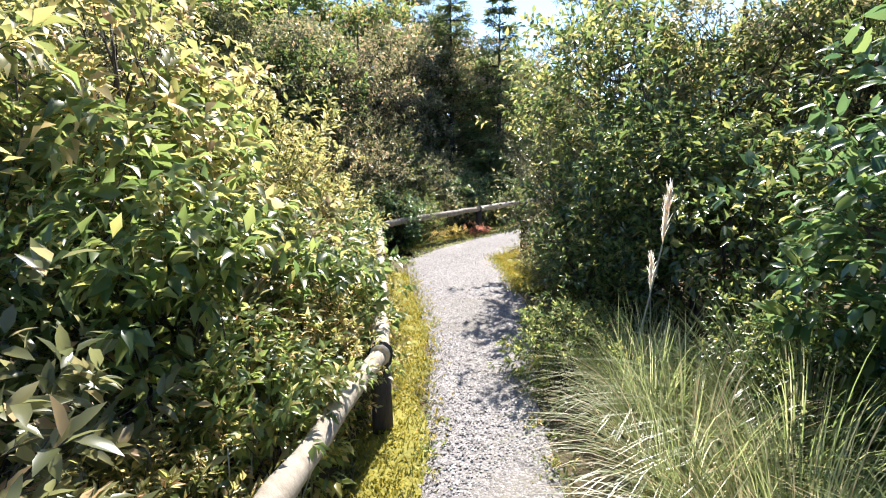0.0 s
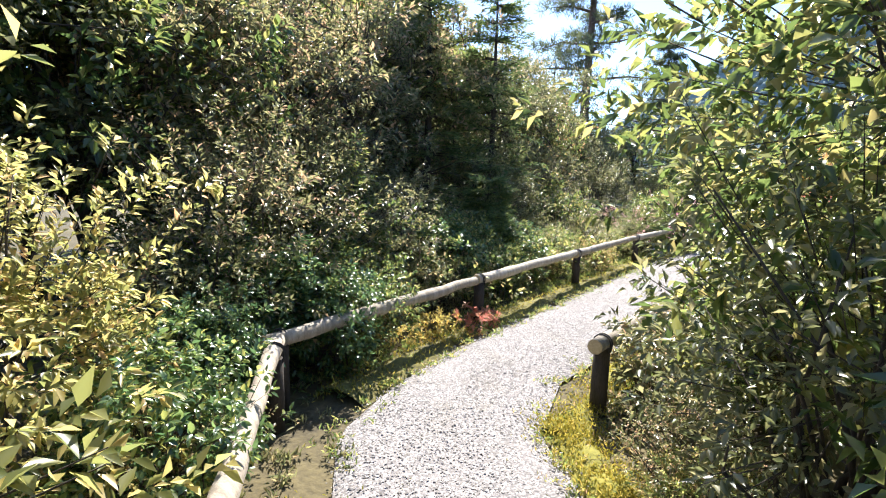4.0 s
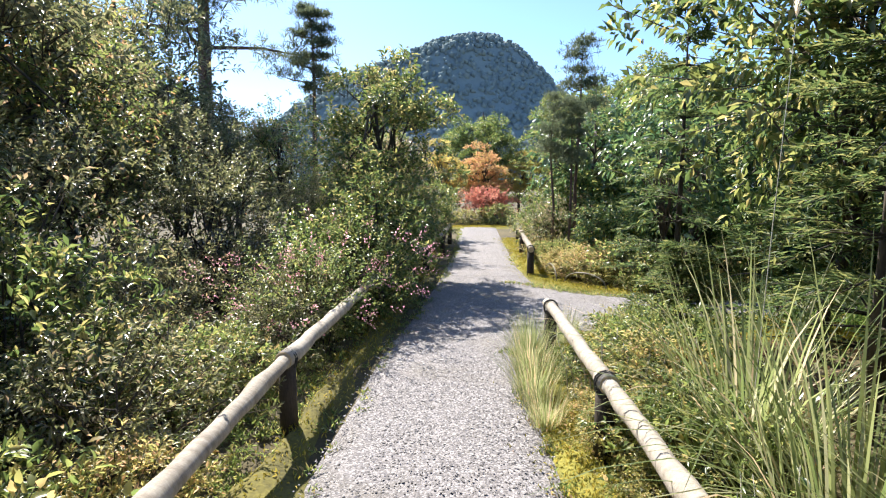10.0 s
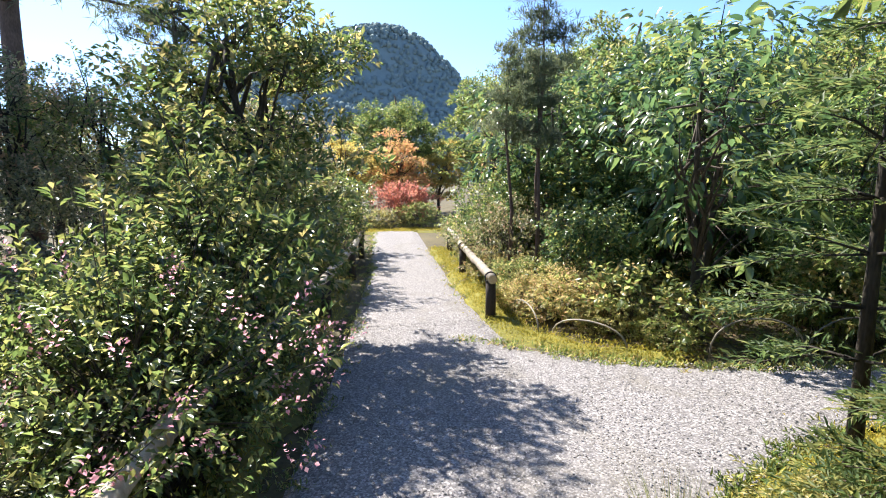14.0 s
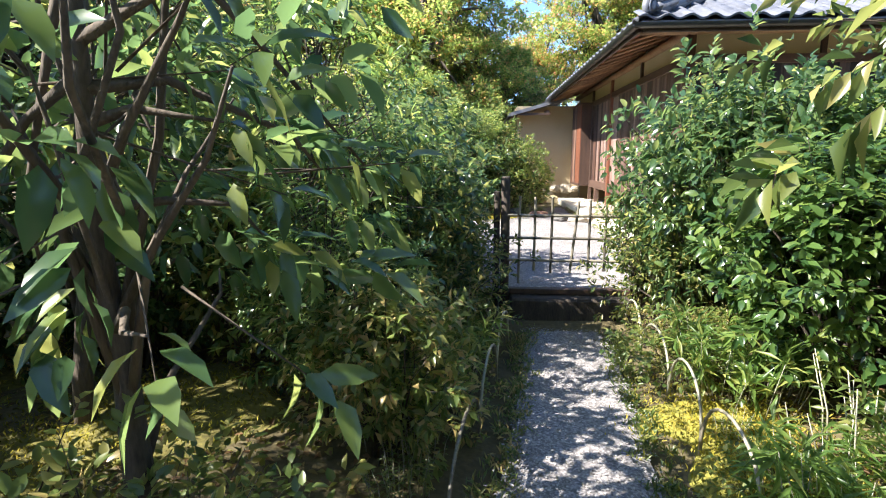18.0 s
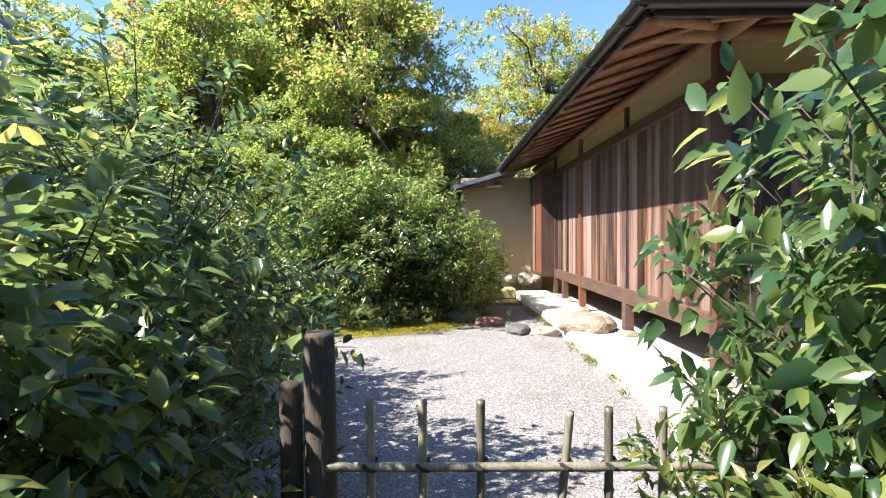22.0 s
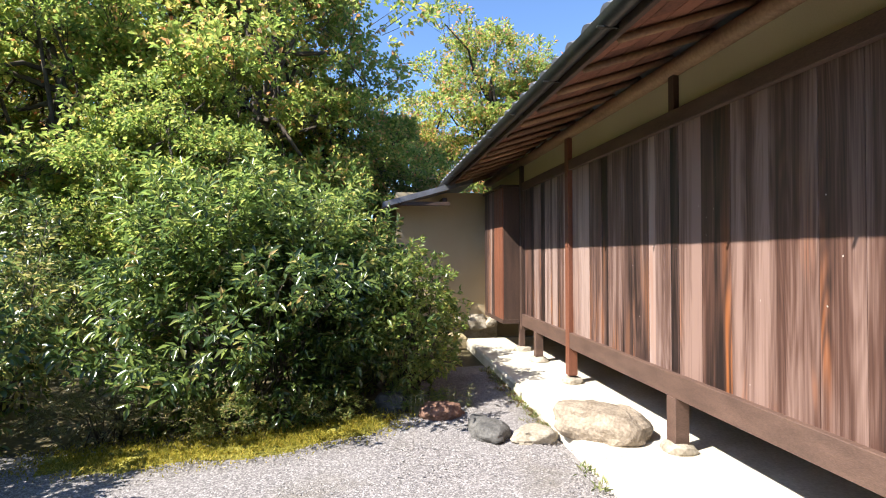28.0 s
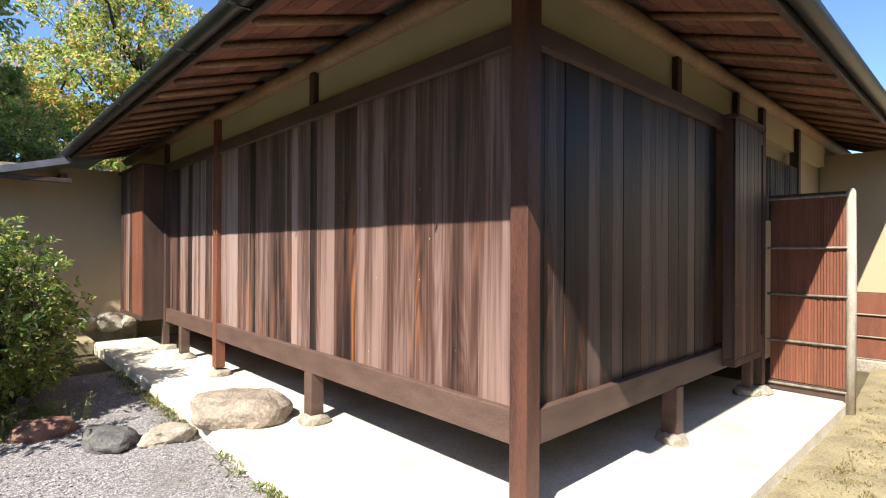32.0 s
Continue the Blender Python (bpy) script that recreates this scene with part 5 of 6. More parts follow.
def grass_clump(seed, n, h, r, width=0.010, leaf="grass", plumes=0, arch=0.6, name="grass_clump", droop=0.55):
    """Arching blades from one tuft, a few with feathery heads."""
    rng = np.random.default_rng(seed)
    root = empty(name)
    t, q = rng.uniform(0, 6.28, n), rng.uniform(0, 1, n) ** 0.5
    L, out = h * rng.uniform(0.6, 1.15, n), arch * rng.uniform(0.3, 1.2, n)
    seg = 6
    V = np.zeros((n, seg + 1, 2, 3))
    for i in range(seg + 1):
        s = i / seg
        rad = q * r * 0.5 + L * out * s ** 1.6
        zz = np.maximum(L * (s - droop * out * s ** 2.2), 0.03)
        w = width * (1 - s) ** 0.7 * rng.uniform(0.8, 1.2, n) / 2
        for k, sg in ((0, -1), (1, 1)):
            V[:, i, k, 0] = np.cos(t) * rad - np.sin(t) * w * sg
            V[:, i, k, 1] = np.sin(t) * rad + np.cos(t) * w * sg
            V[:, i, k, 2] = zz - 0.02
    f = np.array([(2 * i, 2 * i + 1, 2 * i + 3, 2 * i + 2) for i in range(seg)])
    tagged(arrays("blade", V.reshape(-1, 3), (f[None] + (np.arange(n) * 2 * (seg + 1))[:, None, None]).reshape(-1, 4), LEAF[leaf], root), kind="stuff")
    for i in range(plumes):
        a = rng.uniform(0, 6.28)
        b = np.array([math.cos(a) * r * 0.6, math.sin(a) * r * 0.6, h * rng.uniform(1.25, 1.6)])
        raw("stalk", *tubes([[((0, 0, 0), 0.004), (b * np.array([0.5, 0.5, 0.55]), 0.003), (b, 0.002)]], 4), M["bamboo_pale"], root)
        m = 60
        s = rng.uniform(0, 1, m)
        pos = b + np.outer(s, b * np.array([0.10, 0.10, 0.0]) + np.array([0, 0, 0.22]))
        v, f2 = leaf_arrays(rng, pos, rng.normal(0, 0.13, (m, 3)) + np.array([0, 0, 1.0]), np.full(m, 0.09), 0.07, 0.1, 2)
        tagged(arrays("plume", v, f2, LEAF["plume"], root, "feathery pale seed head"), kind="stuff")
    return root


def bamboo_grass(seed, canes, h, r, leaf="bamboo"):
    rng = np.random.default_rng(seed)
    root = empty("bamboo_grass")
    lines, C, O = [], [], []
    for _ in range(canes):
        a = rng.uniform(0, 6.28)
        b = np.array([math.cos(a), math.sin(a), 0]) * r * rng.uniform(0, 1) ** 0.5
        t = b * 1.35 + np.array([rng.normal(0, 0.05), rng.normal(0, 0.05), h * rng.uniform(0.6, 1.1)])
        lines.append([(b - np.array([0, 0, 0.03]), 0.004), ((b + t) / 2, 0.003), (t, 0.0015)])
        for s in (0.55, 0.75, 0.92, 1.0):
            C.append(b + (t - b) * s)
            O.append(norm(rng.normal(0, 1, 3) + np.array([0, 0, 0.5])))
    v, f = twig_leaves(rng, np.array(C), np.array(O), 6, 0.03, 0.17, 0.14, 1.0, 0.35, 4)
    return finish(root, lines, v, f, leaf, "bamboo_pale")


def flowering(seed):
    """Arching stems with small leaves and clusters of little pink flowers."""
    root = shrub(seed, "light", 0.75, 0.75, 1.05, 420, 12, 0.035, 0.55, 0.14, 0.4, 26, 0.009, 0.1, 0.35, 2, 1.0)
    rng = np.random.default_rng(seed + 5)
    c, o = crown_points(rng, 70, 0.95, 0.95, 0.25, 1.05, seed, 0.8, 0.3, 0.3)
    v, f = twig_leaves(rng, c, o, 14, 0.16, 0.022, 0.8, 0.9, 0.1, 2)
    tagged(arrays("blossom", v, f, LEAF["pink"], root, "small faded pink flowers"), kind="stuff")
    return root


def weeds(seed, stems_n, h, r, leaf, size, width, pairs=9):
    """Upright leafy stems with leaves in pairs, tips nodding."""
    rng = np.random.default_rng(seed)
    root = empty("shrub")
    lines, pos, way = [], [], []
    for _ in range(stems_n):
        a = rng.uniform(0, 6.28)
        d = np.array([math.cos(a), math.sin(a), 0])
        b = d * r * rng.uniform(0, 1) ** 0.5
        H = h * rng.uniform(0.55, 1.1)
        lean = d * H * rng.uniform(0.05, 0.3)
        pt = lambda k: b + lean * k * k + np.array([0, 0, H * k - 0.04])
        lines.append([(pt(0), 0.006), (pt(0.5), 0.0045), (pt(1), 0.002)])
        n = int(pairs * H / h) + 2
        for i in range(n):
            k = 0.25 + 0.75 * (i + rng.random() * 0.4) / n
            t = i * 1.57 + rng.normal(0, 0.3)
            for sg in (0, math.pi):
                pos.append(pt(k))
                way.append((math.cos(t + sg), math.sin(t + sg), rng.uniform(-0.1, 0.5)))
    v, f = leaf_arrays(rng, np.array(pos), np.array(way), np.full(len(pos), size), width, 0.3, 4)
    return finish(root, lines, v, f, leaf, "bamboo_pale", 4)


KINDS = {
    "azalea": (lambda: shrub(1, "yellow", 0.62, 0.62, 0.85, 620, 9, 0.05, 0.42, 0.07, 0.55, 20, 0.009, 0.02, 0.45, 2), "low azalea shrub with small yellowish-green leaves"),
    "azalea_green": (lambda: shrub(2, "light", 0.62, 0.62, 0.8, 600, 9, 0.052, 0.42, 0.07, 0.55, 20, 0.009, 0.02, 0.45, 2), "low rounded shrub with small fresh-green leaves"),
    "azalea_tall": (lambda: shrub(3, "yellow", 0.95, 0.95, 1.9, 1050, 9, 0.066, 0.42, 0.10, 0.5, 24, 0.014, 0.1, 0.42, 2), "tall azalea bush with sunlit yellow-green leaves"),
    "evergreen": (lambda: shrub(4, "glossy", 0.95, 0.95, 1.9, 760, 9, 0.085, 0.44, 0.13, 0.45, 26, 0.018, 0.1, 0.45, 2), "dense evergreen shrub with glossy leaves"),
    "evergreen_b": (lambda: shrub(5, "glossy", 0.85, 0.95, 1.5, 620, 9, 0.078, 0.42, 0.12, 0.45, 26, 0.016, 0.05, 0.48, 2), "evergreen shrub with small glossy leaves"),
    "olive": (lambda: shrub(52, "olive", 1.0, 1.0, 2.4, 720, 10, 0.06, 0.42, 0.15, 0.4, 30, 0.02, 0.25, 0.5, 2), "airy twiggy shrub with olive-green leaves"),
    "olive_low": (lambda: shrub(53, "olive", 0.8, 0.8, 1.1, 480, 9, 0.05, 0.42, 0.10, 0.45, 24, 0.012, 0.05, 0.5, 2), "low twiggy shrub with olive-green leaves"),
    "darkbush": (lambda: shrub(56, "dark", 0.85, 0.85, 2.0, 680, 9, 0.095, 0.5, 0.12, 0.5, 26, 0.016, 0.1, 0.45, 8, 1.0, 0.15), "tall shade shrub with glossy blue-green leaves"),
    "laurel": (lambda: shrub(54, "olive", 0.85, 0.85, 1.5, 280, 9, 0.11, 0.4, 0.10, 0.4, 26, 0.010, 0.15, 0.45, 8, 1.0, curl=0.3), "leafy undergrowth shrub with dull yellowish-green leaves"),
    "spindle": (lambda: shrub(55, "light", 0.7, 0.7, 0.75, 120, 8, 0.07, 0.55, 0.13, 0.5, 26, 0.006, 0.15, 0.45, 8, 1.0, curl=0.2), "sparse low shrub with thin stems and oval pale leaves"),
    "broad": (lambda: shrub(6, "light", 0.85, 0.85, 1.9, 330, 9, 0.13, 0.45, 0.16, 0.35, 18, 0.014, 0.25, 0.42, curl=0.35, hang=0.25), "bush with large soft light-green leaves"),
    "hedge": (lambda: shrub(7, "hedge", 1.0, 0.8, 2.1, 900, 8, 0.112, 0.5, 0.12, 0.62, 26, 0.018, 0.2, 0.34, 8, 0.9, 0.35), "tall sunlit hedge shrub with pointed glossy green leaves"),
    "clipped": (lambda: shrub(8, "bush_tip", 0.75, 0.75, 1.9, 800, 9, 0.075, 0.5, 0.08, 0.6, 20, 0.016, 0.15, 0.25, 2), "dense bright-green shrub beside the plaster wall"),
    "bigbush": (lambda: shrub(9, "bush", 1.5, 1.35, 2.5, 1900, 9, 0.122, 0.36, 0.15, 0.62, 30, 0.016, 0.08, 0.42, 2, 1.0, curl=0.3), "large mixed evergreen bush at the edge of the court"),
    "camellia": (lambda: small_tree(11, "glossy", 3.6, 1.1, 1.45, 900, 9, 0.10, 0.46, 0.05, 0.17, 0.35, 30, 0.05, rough=0.5, tris=2), "broadleaf evergreen tree with glossy leaves"),
    "camellia_b": (lambda: small_tree(12, "glossy", 3.0, 0.7, 1.25, 780, 9, 0.09, 0.44, 0.045, 0.15, 0.35, 30, -0.08, rough=0.5, tris=2), "small broadleaf evergreen tree with glossy leaves"),
    "grove_tree": (lambda: small_tree(17, "dark", 3.3, 0.85, 1.2, 250, 9, 0.14, 0.42, 0.06, 0.2, 0.25, 30, 0.08, rough=0.5, tris=8, hang=0.3), "shade tree with a dark trunk and large glossy drooping leaves"),
    "grove_tree_b": (lambda: small_tree(18, "dark", 2.6, 0.5, 0.95, 340, 9, 0.10, 0.42, 0.04, 0.16, 0.3, 28, -0.06, rough=0.5, tris=8, hang=0.2), "small shade tree with thin dark trunk and glossy leaves"),
    "broad_tree": (lambda: small_tree(13, "yellow", 3.4, 0.9, 1.25, 330, 9, 0.12, 0.42, 0.035, 0.2, 0.25, 26, 0.08, hang=0.3, rough=0.5), "slender tree with drooping yellowish-green leaves"),
    "big_leaf": (lambda: small_tree(61, "dark", 3.0, 0.8, 0.75, 120, 7, 0.155, 0.42, 0.055, 0.2, 0.3, 24, 0.05, rough=0.5, tris=8, hang=0.35, curl=0.35), "dark-trunked tree with very large drooping glossy leaves over the narrow path"),
    "bush_top": (lambda: shrub(62, "bush_tip", 0.72, 0.72, 2.6, 330, 10, 0.10, 0.34, 0.20, 0.45, 18, 0.012, 1.15, 0.55, 2, 0.9, curl=0.3), "tall airy shrub with fresh yellow-green shoots beside the court"),
    "sapling": (lambda: small_tree(16, "bamboo", 2.9, 0.5, 0.85, 220, 9, 0.12, 0.22, 0.022, 0.16, 0.25, 26, 0.05, tris=8, hang=0.4), "slender sapling with narrow drooping fresh-green leaves"),
    "green": (lambda: small_tree(14, "green_tree", 4.2, 0.8, 1.5, 1000, 9, 0.085, 0.45, 0.07, 0.16, 0.4, 34, 0.04, rough=0.45, tris=2), "leafy deciduous tree with fine green leaves"),
    "olive_tree": (lambda: small_tree(19, "olive", 3.6, 0.6, 1.4, 1080, 10, 0.065, 0.42, 0.05, 0.15, 0.35, 34, 0.06, rough=0.4, tris=2, clumps=54, flat=0.2, wide=0.42), "airy small tree with olive-green leaves and dark branches"),
    "open_tree": (lambda: small_tree(15, "glossy", 3.6, 1.15, 1.3, 1100, 9, 0.085, 0.42, 0.075, 0.14, 0.4, 22, 0.02, clumps=52, flat=0.2, wide=0.4, tris=2), "small dark-trunked tree with an open crown beside the path"),
    "conifer": (lambda: conifer(21, 3.6, 0.95), "young conifer with feathery green sprays"),
    "conifer_thin": (lambda: conifer(26, 3.6, 0.85, 0.75, "conifer", 0.04, 11, 6), "slender conifer with a bare lower trunk and tiers of feathery sprays"),
    "conifer_low": (lambda: conifer(22, 1.3, 0.75, 0.05, "conifer", 0.025, 9, 11), "low spreading conifer with feathery green sprays"),
    "thin_pine": (lambda: pine(23, 3.3, 2.0, 0.42, 0.032, 8, tuft=0.10), "thin young pine with soft needle tufts"),
    "pine": (lambda: pine(24, 8.5, 3.4, 2.3, 0.15, 26, tuft=0.2), "tall pine with bare trunk and flat needle pads"),
    "lone_pine": (lambda: pine(25, 7.6, 4.6, 1.3, 0.10, 16, tuft=0.2), "slim lone pine with a small crown against the sky"),
    "maple": (lambda: small_tree(31, "maple", 7.2, 0.8, 2.9, 4000, 11, 0.095, 0.6, 0.16, 0.2, 0.55, 30, 0.03, tris=2, rough=0.3, clumps=90, flat=0.32, wide=0.75), "tall maple turning from green to yellow and rust"),
    "maple_b": (lambda: small_tree(32, "maple", 6.2, 0.5, 2.6, 3600, 11, 0.095, 0.6, 0.14, 0.2, 0.55, 30, -0.05, tris=2, rough=0.3, clumps=80, flat=0.30, wide=0.7), "broad maple with yellow-green early autumn leaves"),
    "back_tree": (lambda: small_tree(33, "green_tree", 6.5, 0.4, 2.5, 2200, 10, 0.125, 0.5, 0.15, 0.22, 0.5, 30, 0.02, tris=2, rough=0.35, clumps=70, flat=0.4, wide=0.7), "tall dense green tree behind the garden"),
    "orange_maple": (lambda: small_tree(34, "orange", 4.0, 0.9, 1.35, 900, 10, 0.085, 0.7, 0.07, 0.18, 0.4, 26, 0.04, tris=2, rough=0.35, clumps=34, flat=0.18, wide=0.5), "maple in bright orange autumn leaf"),
    "gold_maple": (lambda: small_tree(35, "gold", 4.0, 0.7, 1.4, 900, 10, 0.09, 0.7, 0.08, 0.18, 0.4, 26, -0.04, tris=2, rough=0.35, clumps=34, flat=0.18, wide=0.5), "small tree in golden-yellow autumn leaf"),
    "red_bush": (lambda: shrub(36, "red", 0.75, 0.75, 1.1, 260, 9, 0.08, 0.6, 0.14, 0.4, 14, 0.012, 0.35, 0.4, 2), "low bush in red autumn leaf"),
    "red_seedling": (lambda: shrub(37, "red", 0.2, 0.2, 0.3, 26, 7, 0.075, 0.45, 0.05, 0.3, 6, 0.004, 0.05, 0.4, 4), "red-leaved seedling under the rail"),
    "rust_seedling": (lambda: shrub(38, "gold", 0.22, 0.22, 0.26, 40, 7, 0.05, 0.45, 0.05, 0.3, 8, 0.004, 0.05, 0.4, 4), "low seedling turning gold and rust under the rail"),
    "miscanthus": (lambda: grass_clump(41, 620, 1.45, 0.8, 0.012, "grass", 0, 0.8, droop=0.85), "arching clump of silver grass"),
    "miscanthus_tall": (lambda: grass_clump(42, 200, 1.7, 0.7, 0.019, "grass", 1, 0.6, droop=0.9), "tall silver grass with broad nodding blades"),
    "soft_grass": (lambda: grass_clump(43, 420, 0.42, 0.25, 0.004, "grass", 0, 0.5), "soft tuft of fine bright grass beside the path"),
    "plume_grass": (lambda: grass_clump(44, 40, 0.8, 0.3, 0.006, "grass", 2, 0.5), "sparse silver grass stems with pale plumes"),
    "bamboo_grass": (lambda: bamboo_grass(45, 34, 0.55, 0.4), "dwarf bamboo with long bright leaves"),
    "fern_weed": (lambda: weeds(48, 26, 0.6, 0.35, "light", 0.07, 0.32, 7), "low leafy weeds with fresh green leaves"),
    "lespedeza": (lambda: flowering(46), "arching bush clover with faded pink flowers"),
}


def plant(kind, x, y, s=1.0, rot=0.0, tall=1.0, label="", z=None):
    make, text = KINDS[kind]
    base = level(y) - 0.05 if z is None else z
    m = Matrix.LocRotScale((x, y, base), Euler((0, 0, radians(rot))), (s, s, s * tall))
    if kind not in PROTO:
        ob = make()
        ob.matrix_basis = m
        PROTO[kind] = ob
    else:
        p = PROTO[kind]
        ob = copy_thing(p, m @ Matrix.Diagonal((1 / p.scale[0], 1 / p.scale[1], 1 / p.scale[2], 1)))
    category = "tree" if any(w in ob.name for w in ("tree",)) else "grass" if "grass" in ob.name else "shrub"
    return tagged(ob, label or text, category, "garden plants, " + kind.replace("_", " "))


# first stretch: left bank
for k, x, y, s, r, t in [
    ("azalea_tall", 10.65, -10.5, 1.0, 20, 1.0), ("azalea_tall", 9.4, -11.5, 0.8, 80, 1.0), ("laurel", 12.0, -9.2, 0.75, 10, 1.0), ("broad", 11.5, -8.75, 0.55, 150, 1.0), ("broad", 12.35, -8.75, 0.7, 60, 1.1), ("broad", 12.1, -9.6, 1.0, 260, 1.1), ("laurel", 13.4, -8.3, 0.8, 160, 1.0), ("laurel", 11.3, -9.55, 0.75, 250, 1.1),
    ("evergreen", 12.9, -9.6, 0.85, 140, 1.0), ("broad_tree", 11.8, -10.2, 0.85, 200, 1.0), ("broad_tree", 13.2, -9.9, 0.9, 90, 1.0), ("olive_tree", 11.2, -12.0, 1.0, 30, 1.0), ("olive_tree", 13.4, -11.6, 1.05, 260, 1.0),
    ("olive", 10.0, -12.8, 1.0, 77, 1.0), ("green", 12.2, -13.9, 1.0, 15, 1.0), ("back_tree", 15.0, -13.0, 0.8, 100, 1.0), ("azalea", 13.0, -8.0, 0.7, 12, 1.0), ("broad", 11.2, -8.9, 0.4, 20, 1.0), ("broad", 12.3, -8.12, 0.42, 80, 1.0), ("azalea_tall", 10.62, -9.45, 0.42, 10, 1.0), ("azalea_tall", 11.75, -8.5, 0.42, 210, 1.0), ("darkbush", 9.05, -10.9, 0.42, 20, 1.0), ("darkbush", 7.3, -11.62, 0.42, 80, 1.0), ("darkbush", 8.35, -11.55, 0.4, 180, 1.0), ("fern_weed", 12.5, -8.15, 1.0, 20, 1.0), ("fern_weed", 11.9, -8.55, 0.9, 90, 1.0),
    # first stretch: right bank
    ("miscanthus", 11.3, -6.7, 0.55, 0, 1.15), ("miscanthus", 11.75, -6.3, 0.6, 70, 1.1), ("miscanthus", 10.75, -6.95, 0.55, 120, 1.15), ("miscanthus", 10.9, -6.3, 0.75, 30, 1.0), ("plume_grass", 10.9, -7.1, 0.9, 40, 1.15), ("plume_grass", 10.85, -6.95, 0.75, 160, 1.0),
    ("evergreen", 9.0, -7.0, 0.95, 100, 0.95), ("evergreen", 8.5, -7.7, 0.95, 40, 1.05), ("evergreen_b", 9.4, -7.7, 0.6, 140, 1.0), ("darkbush", 10.3, -5.6, 1.0, 0, 1.0), ("azalea_tall", 11.6, -5.0, 0.9, 60, 1.05), ("miscanthus", 10.4, -7.15, 0.45, 200, 1.1), ("miscanthus", 12.4, -5.9, 0.7, 250, 1.0), ("olive", 7.9, -8.5, 0.75, 150, 1.0), ("camellia", 7.2, -8.3, 0.9, 150, 1.0),
    ("camellia", 6.6, -5.9, 1.0, 10, 1.0), ("olive_tree", 6.6, -7.2, 1.0, 40, 1.0), ("green", 9.0, -4.4, 0.9, 75, 1.0), ("evergreen_b", 10.5, -6.3, 0.5, 75, 1.0), ("evergreen_b", 12.0, -5.2, 0.6, 15, 1.0),
]:
    plant(k, x, y, s, r, t)
